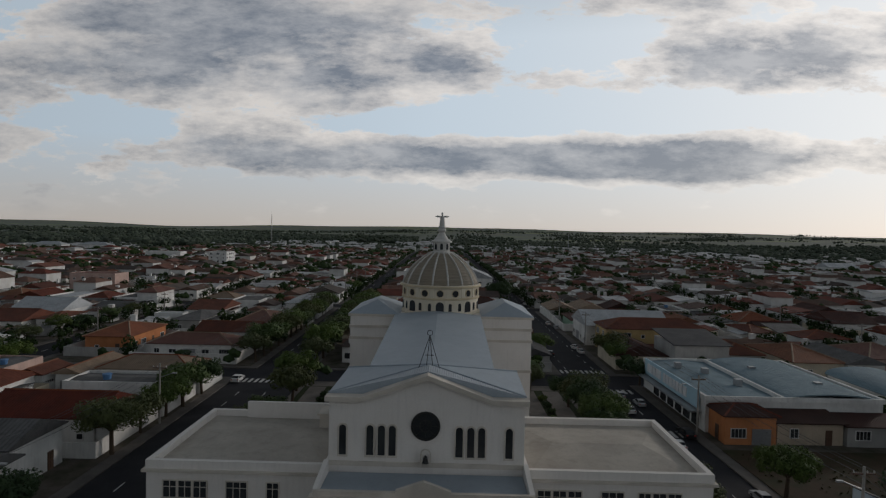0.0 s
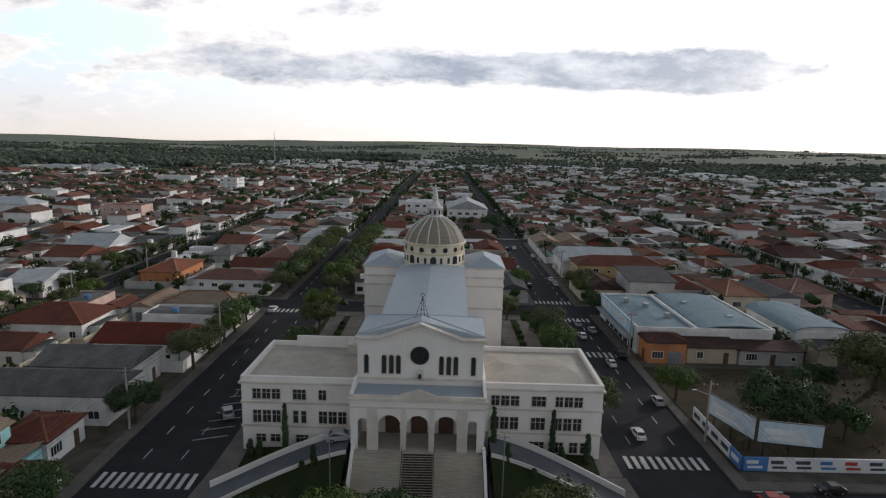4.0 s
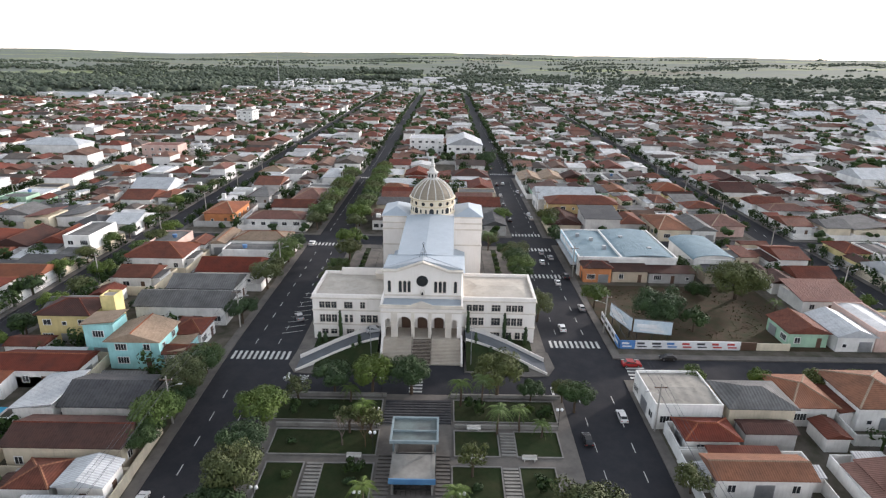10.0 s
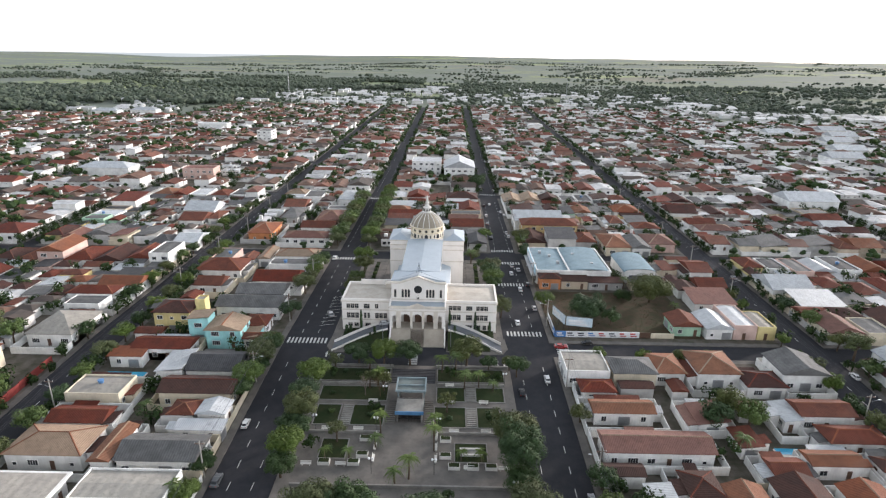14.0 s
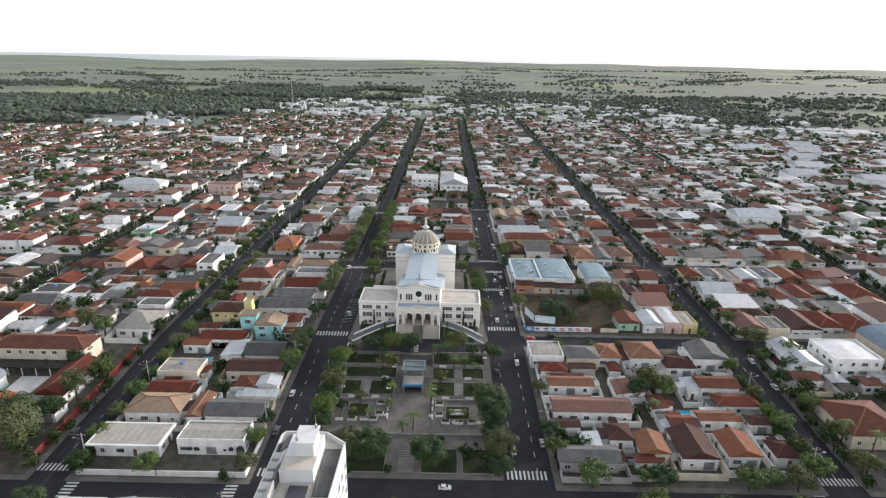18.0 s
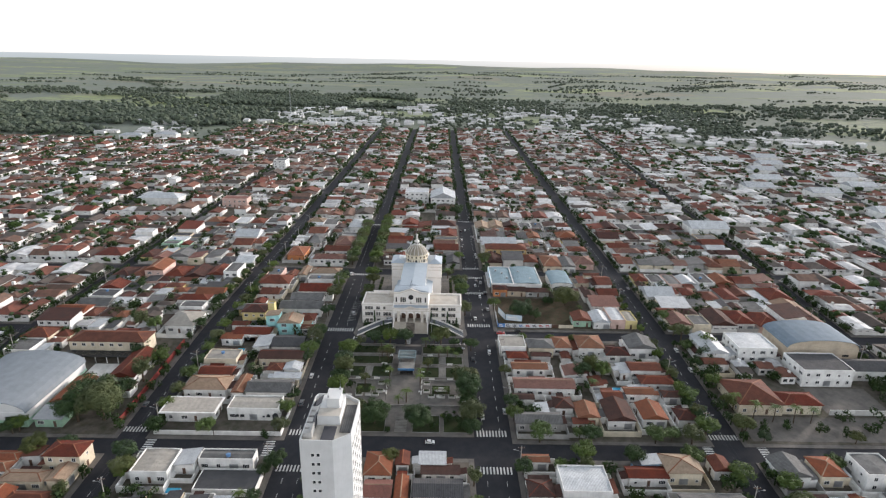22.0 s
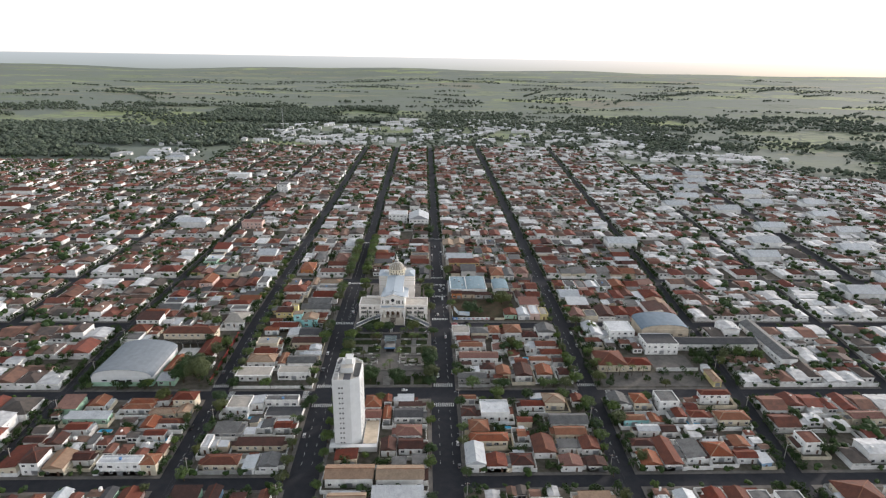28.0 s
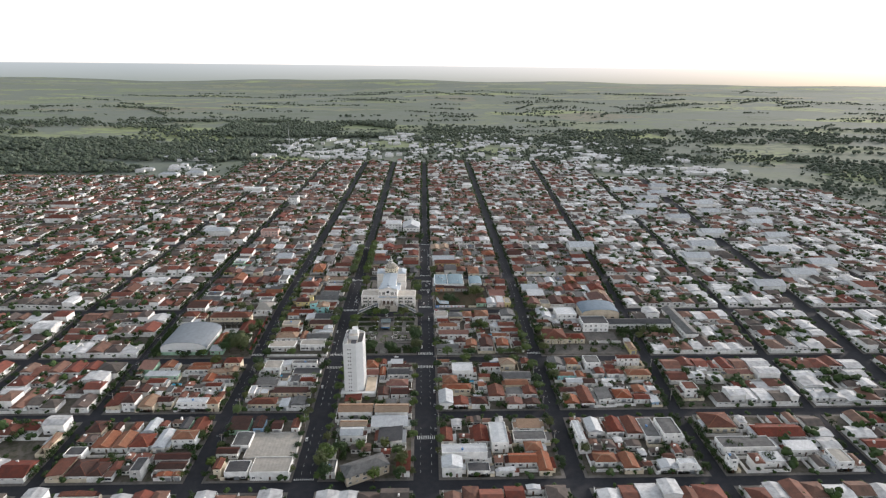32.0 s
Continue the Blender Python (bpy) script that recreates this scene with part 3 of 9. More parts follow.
    for i in range(24):
        a, c = 2 * math.pi * i / 24, 2 * math.pi * (i + 1) / 24
        for r0, r1, y in ((1.0, 1.15, 0.1), (0.42, 0.5, 0.15)):
            front_panel(b, [(cx + r0 * math.cos(a), cz + r0 * math.sin(a)), (cx + r1 * math.cos(a), cz + r1 * math.sin(a)), (cx + r1 * math.cos(c), cz + r1 * math.sin(c)), (cx + r0 * math.cos(c), cz + r0 * math.sin(c))], y, 0.28)
    for i in range(8):
        a = math.pi * i / 4
        b.tube((cx + 0.15 * math.cos(a), 0.18, cz + 0.15 * math.sin(a)), (cx + math.cos(a), 0.18, cz + math.sin(a)), 0.035, n=4)
    part("tracery", b, IRON, rose)
    # bell in its niche at the foot of the upper front
    b = B()
    for x in (-0.52, 0.22):
        b.box(x - 0.06, -0.35, 10.1, x + 0.06, -0.05, 11.1)
    ring = [(-0.15 + 0.37 * math.cos(math.pi * i / 8), 11.1 + 0.37 * math.sin(math.pi * i / 8)) for i in range(9)]
    for p, q in zip(ring[:-1], ring[1:]):
        b.tube((p[0], -0.2, p[1]), (q[0], -0.2, q[1]), 0.06, n=4)
    bell = P("bell_frame", b, CHURCH_TRIM)
    b = B()
    b.lathe([(0.26, 10.4), (0.2, 10.55), (0.15, 10.85), (0.05, 10.98)], 12, -0.15, -0.2)
    part("bell", b, IRON, bell)
    # front roof: hipped back from the gable
    b = B()
    back = 8.2
    b.add([(-8.0, 0.9, 15.42), (-0.12, 0.9, 17.3), (7.75, 0.9, 15.42), (7.8, back, 15.7), (-0.12, 4.0, 17.15), (-7.7, back, 15.7)],
          [(0, 1, 4), (1, 2, 4)], 1)
    b.add([(-8.0, 0.9, 15.42), (7.75, 0.9, 15.42), (7.8, back, 15.7), (-0.12, 4.0, 17.15), (-7.7, back, 15.7), (-8.0, 0.9, 15.2), (7.75, 0.9, 15.2), (7.8, back, 15.2), (-7.7, back, 15.2), (-0.12, 0.9, 17.3)],
          [(0, 3, 4), (1, 2, 3), (2, 4, 3), (0, 4, 8, 5), (1, 6, 7, 2), (2, 7, 8, 4), (0, 5, 6, 1, 9)])
    for q in ((-8.0, 0.9, 15.45), (7.75, 0.9, 15.45), (-7.7, back, 15.73), (7.8, back, 15.73)):
        b.tube(q, (-0.12, 4.0, 17.18), 0.07, n=5)
    P("front_roof", b, [ZINC, ZINC_RIBBED])
    b = B()
    b.box(-7.8, 0.85, 3.0, 7.55, back, 15.3)
    P("front_block", b, CHURCH)
    # nave
    b = B()
    b.box(-5.8, back, -1.0, 5.5, 34.5, 15.3)
    b.add([(-5.5, back, 15.3), (5.3, back, 15.3), (5.5, 34.5, 15.3), (-5.3, 34.5, 15.3), (-5.5, back, 15.35), (5.3, back, 15.35), (5.5, 34.5, 16.75), (-5.3, 34.5, 16.75)], [(0, 1, 5, 4), (1, 2, 6, 5), (2, 3, 7, 6), (3, 0, 4, 7), (4, 5, 6, 7)])
    nave = P("nave", b, CHURCH)
    b = B()
    eaves, ends = (15.45, 16.9), (back, 35.0)
    v = []
    for y, z in zip(ends, eaves):
        v += [(-5.95, y, z), (-0.05, y, z + 0.6), (5.85, y, z), (5.85, y, z - 0.2), (-5.95, y, z - 0.2)]
    b.add(v, [(0, 1, 6, 5), (1, 2, 7, 6), (2, 3, 8, 7), (3, 4, 9, 8), (4, 0, 5, 9), (0, 4, 3, 2, 1), (5, 6, 7, 8, 9)])
    part("nave_roof", b, ZINC, nave)
    for s in (-1, 1):
        b = B()
        x0, x1 = (-8.9, -5.8) if s < 0 else (5.5, 8.7)
        b.box(x0, 12, -1.0, x1, 34.5, 7.5)
        aisle = P("side_aisle", b, CHURCH)
        b = B()
        b.add([(x0 - 0.2, 11.9, 7.5), (x1, 11.9, 7.5), (x1, 34.5, 7.5), (x0 - 0.2, 34.5, 7.5), (x1 if s < 0 else x0, 11.9, 8.6), (x1 if s < 0 else x0, 34.5, 8.6)],
              [(0, 4, 5, 3), (4, 1, 2, 5), (0, 1, 4), (2, 3, 5)])
        part("aisle_roof", b, ZINC, aisle)
        for i in range(6):
            w = B()
            xx = -5.8 if s < 0 else 5.5
            w.box(xx - 0.06, 9.6 + i * 4.2, 10.6, xx + 0.06, 10.7 + i * 4.2, 13.0)
            P("window", w, GLASS)
    # transept blocks either side of the crossing
    for s in (-1, 1):
        x0, x1 = (-12.1, -5.6) if s < 0 else (6.2, 12.9)
        b = B()
        b.box(x0, 34.5, -1.0, x1, 46.5, 16.9)
        tr = P("transept", b, CHURCH)
        t = B()
        for z, o in ((16.55, 0.25), (14.95, 0.14), (13.35, 0.14), (9.2, 0.12)):
            t.box(x0 - o, 34.5 - o, z, x1 + o, 46.5 + o, z + 0.35)
        part("string_course", t, CHURCH_TRIM, tr)
        r = B()
        cx = (x0 + x1) / 2
        r.add([(x0 - 0.3, 34.2, 16.9), (x1 + 0.3, 34.2, 16.9), (x1 + 0.3, 46.8, 16.9), (x0 - 0.3, 46.8, 16.9), (cx, 38, 18.5), (cx, 43, 18.5)],
              [(0, 1, 4), (1, 2, 5, 4), (2, 3, 5), (3, 0, 4, 5), (3, 2, 1, 0)])
        part("hip_roof", r, ZINC, tr)
        for yy in (37, 40.5, 44):
            w = B()
            xx = x0 if s < 0 else x1
            w.box(xx - 0.06, yy - 0.5, 4.5, xx + 0.06, yy + 0.5, 7.5)
            P("window", w, GLASS)
    b = B()
    b.box(-5.6, 34.5, -1.0, 6.2, 52, 16.8)
    P("crossing", b, CHURCH)
    # drum and dome
    DX, DY = 0.2, 40.0
    b = B()
    b.lathe([(5.85, 16.5), (5.85, 16.95), (5.5, 17.05), (5.5, 20.45), (5.85, 20.55), (5.85, 20.9), (5.5, 20.95)], 48, DX, DY)
    drum = P("drum", b, DRUM)
    b = B()
    b.lathe([(5.53, 18.9), (5.7, 18.95), (5.7, 19.15), (5.53, 19.2)], 48, DX, DY, cap=False)
    b.lathe([(5.87, 20.6), (5.95, 20.65), (5.95, 20.82), (5.87, 20.87)], 48, DX, DY, cap=False)
    part("band", b, GOLD, drum)

    def wrap(b, a, pts, r0, r1):
        n = len(pts)
        v = [(DX + r * math.sin(a + u / r), DY - r * math.cos(a + u / r), z) for r in (r1, r0) for u, z in pts]
        b.add(v, [tuple(range(n)), tuple(range(2 * n - 1, n - 1, -1))] + [(i, n + i, n + (i + 1) % n, (i + 1) % n) for i in range(n)])
    for i in range(24):
        a = 2 * math.pi * i / 24
        b = B()
        wrap(b, a, arch_pts(-0.56, 0.56, 17.2, 18.15, 6) if i % 3 == 0 else arch_pts(-0.22, 0.22, 17.4, 18.25, 6), 5.4, 5.56)
        part("drum_window", b, GLASS, drum)
    for i in range(16):
        a = 2 * math.pi * i / 16
        b = B()
        wrap(b, a, [(0.46 * math.cos(2 * math.pi * k / 14), 19.83 + 0.46 * math.sin(2 * math.pi * k / 14)) for k in range(14)], 5.4, 5.56)
        eye = part("oculus", b, GLASS, drum)
        b = B()
        for k in range(14):
            p, q = 2 * math.pi * k / 14, 2 * math.pi * (k + 1) / 14
            wrap(b, a, [(r * math.cos(g), 19.83 + r * math.sin(g)) for r, g in ((0.46, p), (0.56, p), (0.56, q), (0.46, q))], 5.45, 5.6)
        part("oculus_ring", b.weld(), GOLD, eye)
        b = B()
        a += math.pi / 16
        wrap(b, a, [(-0.17, 19.2), (0.17, 19.2), (0.17, 20.5), (-0.17, 20.5)], 5.45, 5.62)
        part("drum_pilaster", b, DRUM, drum)
    outline = [(5.5, 20.95), (5.42, 21.3), (5.22, 21.8), (4.78, 22.6), (4.15, 23.4), (3.35, 24.15), (2.4, 24.85), (1.45, 25.4)]
    prof = []
    for (r0, z0), (r1, z1) in zip(outline[:-1], outline[1:]):
        prof += [(r0, z0), ((r0 + r1) / 2 + 0.03, (z0 + z1) / 2 + 0.02)]
    prof.append(outline[-1])
    b = B()
    b.lathe(prof, 48, DX, DY)
    dome = P("dome", b, DOME)
    for i in range(16):
        a = 2 * math.pi * (i + 0.5) / 16
        b = B()
        for (r0, z0), (r1, z1) in zip(prof[:-1], prof[1:]):
            b.tube((DX + (r0 + 0.03) * math.sin(a), DY - (r0 + 0.03) * math.cos(a), z0), (DX + (r1 + 0.03) * math.sin(a), DY - (r1 + 0.03) * math.cos(a), z1), 0.16, 0.13, n=5)
        part("dome_rib", b, STONE, dome)
    b = B()
    for k in range(1, 13):
        r, z = prof[k]
        b.lathe([(r + 0.015, z - 0.03), (r + 0.055, z), (r + 0.005, z + 0.04)], 48, DX, DY, cap=False)
    part("tile_course", b, TILELINE, dome)
    b = B()
    b.lathe([(1.7, 25.25), (1.7, 25.45), (1.2, 25.55), (1.2, 26.75), (1.5, 26.85), (1.5, 27.05), (1.05, 27.3), (0.72, 27.75), (0.5, 28.15), (0.42, 28.3), (0.58, 28.5), (0.6, 28.65), (0.5, 28.85), (0.3, 28.98)], 16, DX, DY)
    lan = P("lantern", b, STONE)
    for i in range(8):
        b = B()
        a = 2 * math.pi * i / 8
        wrap(b, a, [(x * 0.6, z) for x, z in arch_pts(-0.35, 0.35, 25.8, 26.35, 5)], 1.14, 1.23)
        part("lantern_window", b, GLASS, lan)
    # crucifix-shaped ironwork stand on the gable
    b = B()
    for x, y in ((-0.95, 2.4), (0.75, 2.4), (-0.35, 3.4), (0.15, 3.4)):
        b.tube((-0.1 + (x + 0.1), y, 17.2), (-0.1, 3.0, 19.8), 0.035, n=4)
    for i in range(12):
        p, q = 2 * math.pi * i / 12, 2 * math.pi * (i + 1) / 12
        b.tube((-0.1 + 0.22 * math.cos(p), 3.0, 20.0 + 0.22 * math.sin(p)), (-0.1 + 0.22 * math.cos(q), 3.0, 20.0 + 0.22 * math.sin(q)), 0.035, n=4)
    b.tube((-0.45, 2.75, 18.2), (0.25, 2.75, 18.2), 0.03, n=4)
    P("iron_finial", b, IRON, "thin iron tripod with a ring")
    # roof-top hatch on the left wing and pipes
    b = B()
    b.box(-10.6, 9.5, 9.3, -8.6, 11.6, 10.8)
    b.box(-10.8, 9.3, 10.8, -8.4, 11.8, 10.95)
    P("roof_hatch", b, CHURCH_TRIM)
    b = B()
    b.box(-18.5, 12.6, 9.3, -9.0, 13.0, 10.9)
    P("rear_parapet", b, CHURCH)
    return ch


build_church()


def build_statue():
    b = B()
    b.lathe([(0.52, 28.35), (0.5, 28.6), (0.36, 28.75), (0.42, 28.8), (0.36, 29.3), (0.30, 29.9), (0.26, 30.15), (0.1, 30.3), (0.14, 30.4), (0.16, 30.55), (0.12, 30.7), (0.02, 30.78)], 12)
    for s in (-1, 1):
        b.tube((s * 0.2, 0, 30.12), (s * 0.75, -0.06, 30.14), 0.13, 0.15, 8)
        b.tube((s * 0.75, -0.06, 30.14), (s * 1.02, -0.1, 30.17), 0.08, 0.05, 6)
    ob = solid("statue", b, STONE, "white stone statue with outstretched arms on the lantern", "statue")
    ob.scale = (1.02, 1.02, 0.95)
    ob.location = (0.73, 40.0, 2.0)


build_statue()


def build_steps():
    st = thing("church_steps", "broad granite flight of steps up to the porch", "steps")
    n, z0, top, y0, y1 = 18, -0.1, 2.98, -9.0, -4.7
    for i in range(n):
        b = B()
        ya = y0 + (y1 - y0) * i / n
        b.box(-7.6, ya, -0.8, 7.3, y1 + 0.1, z0 + (top - z0) * (i + 1) / n)
        part("step", b, STEP, st)
    for i in range(n):
        ya = y0 + (y1 - y0) * i / n
        b = B()
        b.box(-1.9, ya - 0.02, z0 + (top - z0) * (i + 0.55) / n, 1.6, ya + 0.17, z0 + (top - z0) * (i + 1) / n + 0.012)
        part("dark_tread", b, DARKSTEP, st)
    for x in (-2.0, 1.7):
        b = B()
        for k in range(10):
            w = k / 9
            y, z = y0 + (y1 - y0) * w, z0 + (top - z0) * w
            b.tube((x, y, z), (x, y, z + 1.0), 0.03, n=5)
        b.tube((x, y0, z0 + 1.0), (x, y1, top + 1.0), 0.035, n=5)
        b.tube((x, y0, z0 + 0.5), (x, y1, top + 0.5), 0.025, n=5)
        part("handrail", b, IRON, st)
    for x in (-7.95, 7.35):
        b = B()
        b.add([(x, y0 - 0.4, -0.8), (x + 0.35, y0 - 0.4, -0.8), (x + 0.35, -3.9, -0.8), (x, -3.9, -0.8), (x, y0 - 0.4, 0.5), (x + 0.35, y0 - 0.4, 0.5), (x + 0.35, y1, 3.6), (x, y1, 3.6), (x, -3.9, 3.6), (x + 0.35, -3.9, 3.6)],
              [(0, 1, 5, 4), (4, 5, 6, 7), (7, 6, 9, 8), (1, 2, 9, 6, 5), (3, 0, 4, 7, 8), (2, 3, 8, 9)])
        part("cheek_wall", b, CHURCH, st)


build_steps()


def build_ramps():
    """Curved drives that climb from the side streets to the porch."""
    for s in (-1, 1):
        rp = thing("driveway_ramp", "curved asphalt drive climbing beside a low white wall to the porch", "ramp", group="ramps of the church")
        path = []
        for i in range(15):
            w = i / 14
            x = (-23.2 + 14.6 * w) if s < 0 else (23.2 - 14.8 * w)
            y = -9.6 + 7.6 * math.sin(w * math.pi / 2) ** 1.0
            path.append((x, y - 0.2, 0.12 + 2.85 * w ** 1.15))
        h = 2.0
        if s > 0:
            path = path[::-1]

        def sweep(profile):
            """A cross-section of (offset in y, height) carried along the drive."""
            n, out = len(profile), B()
            v = [(x, y + o, z + dz) for x, y, z in path for o, dz in profile]
            f = [(k * n + i, (k + 1) * n + i, (k + 1) * n + (i + 1) % n, k * n + (i + 1) % n) for k in range(len(path) - 1) for i in range(n)]
            f += [tuple(range(n)), tuple(range(len(v) - 1, len(v) - n - 1, -1))]
            return out.add(v, f)
        b = sweep([(-h, 0), (-h, -3.4), (h, -3.4), (h, 0)])
        inner = sweep([(-h - 0.18, 0.1), (-h - 0.18, -3.4), (-h - 0.01, -3.4), (-h - 0.01, 0.1)])
        outer = sweep([(h + 0.01, 0.75), (h + 0.01, -3.4), (h + 0.24, -3.4), (h + 0.24, 0.75)])
        part("drive", b, ASPHALT_PALE, rp)
        part("wall", inner, CHURCH, rp)
        part("wall", outer, CHURCH, rp)
        # paved apron and the sloping bed in front of the drive
        b = B()
        pts = [(24.5, -4.1), (8.0, -4.1), (8.0, -11.4), (19.5, -12.6), (23.4, -12.2), (25.0, -9.5)]
        pts = [(s * x, y) for x, y in pts]
        b.slab(pts if s < 0 else pts[::-1], -1.2, lambda x, y: gz(y) + 0.16)
        solid("forecourt_pavement", b, PAVEMENT, "rounded concrete pavement corner below the ramp", "pavement", kind="structure")
        ends = sorted((abs(x), y, z) for x, y, z in path if 8.3 < abs(x) < 20.5)
        v = []
        for x, y, z in ends:
            for k in range(4):
                yy = -11.0 + (y - 2.2 + 11.0) * k / 3
                v.append((s * x, yy, gz(-11) + 0.3 + (max(z - 0.35, 0.2) - gz(-11) - 0.3) * (k / 3) ** 0.8))
        m = len(ends)
        v += [(q[0], q[1], -0.8) for q in v]
        f = [(4 * i + k, 4 * i + 4 + k, 4 * i + 5 + k, 4 * i + 1 + k) if s > 0 else (4 * i + 1 + k, 4 * i + 5 + k, 4 * i + 4 + k, 4 * i + k) for i in range(m - 1) for k in range(3)]
        f += [(4 * i, 4 * m + 4 * i, 4 * m + 4 * i + 4, 4 * i + 4) for i in range(m - 1)] + [(k, k + 1, 4 * m + k + 1, 4 * m + k) for k in range(3)]
        bed = B().add(v, f)
        solid("ramp_garden", bed, GRASS, "sloping dark lawn between the ramp and the street", "lawn", kind="structure")


ASPHALT_PALE = mat("pale_asphalt", (0.14, 0.15, 0.165), 0.9, (0.11, 0.115, 0.125), 2, 0.3)
build_ramps()


# ---- houses ----
rng = random.Random(11)


def grille(xs, zs, open_cells, front, deep, back):
    """One connected frame with recessed cells: grid lines xs and zs, the cells to sink, and the depths."""
    b, nx = B(), len(xs)
    for z in zs:
        b.v += [(x, front, z) for x in xs]
    for j in range(len(zs) - 1):
        for i in range(nx - 1):
            q = (j * nx + i, j * nx + i + 1, (j + 1) * nx + i + 1, (j + 1) * nx + i)
            if (i, j) not in open_cells:
                b.f.append(q)
                b.m.append(1)
                continue
            k = len(b.v)
            b.v += [(b.v[c][0], deep, b.v[c][2]) for c in q]
            b.f += [(k, k + 1, k + 2, k + 3)] + [(q[n], q[(n + 1) % 4], k + (n + 1) % 4, k + n) for n in range(4)]
            b.m += [0, 1, 1, 1, 1]
    k, c = len(b.v), (0, nx - 1, len(zs) * nx - 1, (len(zs) - 1) * nx)
    b.v += [(b.v[i][0], back, b.v[i][2]) for i in c]
    b.f += [(c[(n + 1) % 4], c[n], k + n, k + (n + 1) % 4) for n in range(4)]
    b.m += [1] * 4
    return b


def window_mesh(w, h, bars):
    xs = [-w / 2 - 0.08]
    for i in range(bars):
        xs += [-w / 2 + w * i / bars + 0.02, -w / 2 + w * (i + 1) / bars - 0.02]
    xs.append(w / 2 + 0.08)
    return grille(xs, [-0.1, 0, h, h + 0.08], {(2 * i + 1, 1) for i in range(bars)}, -0.08, -0.02, 0.05).mesh("window", [GLASS, WALLS["white"]])


def door_mesh(w, h, m):
    n = max(2, round(w / 0.6))
    xs = [-w / 2]
    for i in range(n):
        xs += [-w / 2 + w * (i + 0.5) / n - 0.2, -w / 2 + w * (i + 0.5) / n + 0.2]
    xs.append(w / 2)
    return grille(xs, [0, 0.2, 0.95, 1.1, h - 0.15, h], {(2 * i + 1, j) for i in range(n) for j in (1, 3)}, -0.07, -0.03, 0.05).mesh("door", [m, m])


WINDOWS = [window_mesh(1.5, 1.1, 2), window_mesh(2.0, 1.2, 4), window_mesh(0.8, 0.7, 1), window_mesh(1.1, 1.2, 2)]
DOORS = [door_mesh(0.9, 2.1, WOOD), door_mesh(2.6, 2.2, STEEL), door_mesh(3.0, 2.6, IRON)]


def roof_solid(b, x0, x1, y0, y1, z, rise, kind, axis, over=0.45):
    """Roof over a rectangle: hip, gable, shed or flat, ridge along axis, with eaves of some thickness."""
    x0, x1, y0, y1 = x0 - over, x1 + over, y0 - over, y1 + over
    t = 0.16
    c = [(x0, y0), (x1, y0), (x1, y1), (x0, y1)]
    w, d = x1 - x0, y1 - y0
    if kind == "shed":
        hi = (0, 0, rise, rise) if axis == "x" else (0, rise, rise, 0)
        v = [(x, y, z + h - t) for (x, y), h in zip(c, hi)] + [(x, y, z + h) for (x, y), h in zip(c, hi)]
        b.add(v, [(3, 2, 1, 0), (4, 5, 6, 7), (0, 1, 5, 4), (1, 2, 6, 5), (2, 3, 7, 6), (3, 0, 4, 7)])
        return
    if axis == "x":
        k = min(d / 2, w / 2 - 0.2) if kind == "hip" else 0.0
        r = [(x0 + k, (y0 + y1) / 2), (x1 - k, (y0 + y1) / 2)]
        v = [(x, y, z - t) for x, y in c] + [(x, y, z) for x, y in c] + [(x, y, z + rise) for x, y in r]
        f = [(4, 5, 9, 8), (6, 7, 8, 9), (5, 6, 9), (7, 4, 8)]
    else:
        k = min(w / 2, d / 2 - 0.2) if kind == "hip" else 0.0
        r = [((x0 + x1) / 2, y0 + k), ((x0 + x1) / 2, y1 - k)]
        v = [(x, y, z - t) for x, y in c] + [(x, y, z) for x, y in c] + [(x, y, z + rise) for x, y in r]
        f = [(5, 6, 9, 8), (7, 4, 8, 9), (4, 5, 8), (6, 7, 9)]
    b.add(v, f + [(3, 2, 1, 0), (0, 1, 5, 4), (1, 2, 6, 5), (2, 3, 7, 6), (3, 0, 4, 7)])
    # ends of the ridge and hip lines, for their capping tiles
    if kind == "hip":
        ends = ((r[0], c[0]), (r[0], c[3]), (r[1], c[1]), (r[1], c[2])) if axis == "x" else ((r[0], c[0]), (r[0], c[1]), (r[1], c[2]), (r[1], c[3]))
        return r, z + rise, [(p, q, z) for p, q in ends]
    return r, z + rise, []


def ridge_tiles(lines):
    """Capping tiles over a ridge and its hips, one connected strip."""
    r, top, hips = lines
    b = B()
    b.v = [(*r[0], top + 0.13), (*r[1], top + 0.13)]
    for p, q, zp, zq, k, e in [(r[0], r[1], top, top, 0, 1)] + [(p, q, top, zq, 0 if p == r[0] else 1, None) for p, q, zq in hips]:
        d = Vector((q[0] - p[0], q[1] - p[1])).normalized() * 0.17
        n = len(b.v)
        b.v += [(p[0] - d.y, p[1] + d.x, zp - 0.02), (p[0] + d.y, p[1] - d.x, zp - 0.02), (q[0] - d.y, q[1] + d.x, zq - 0.02), (q[0] + d.y, q[1] - d.x, zq - 0.02)]
        if e is None:
            b.v.append((*q, zq + 0.12))
            e = n + 4
        b.f += [(k, n, n + 2, e), (k, e, n + 3, n + 1), (e, n + 2, n + 3)]
        b.m += [0, 0, 0]
    return b


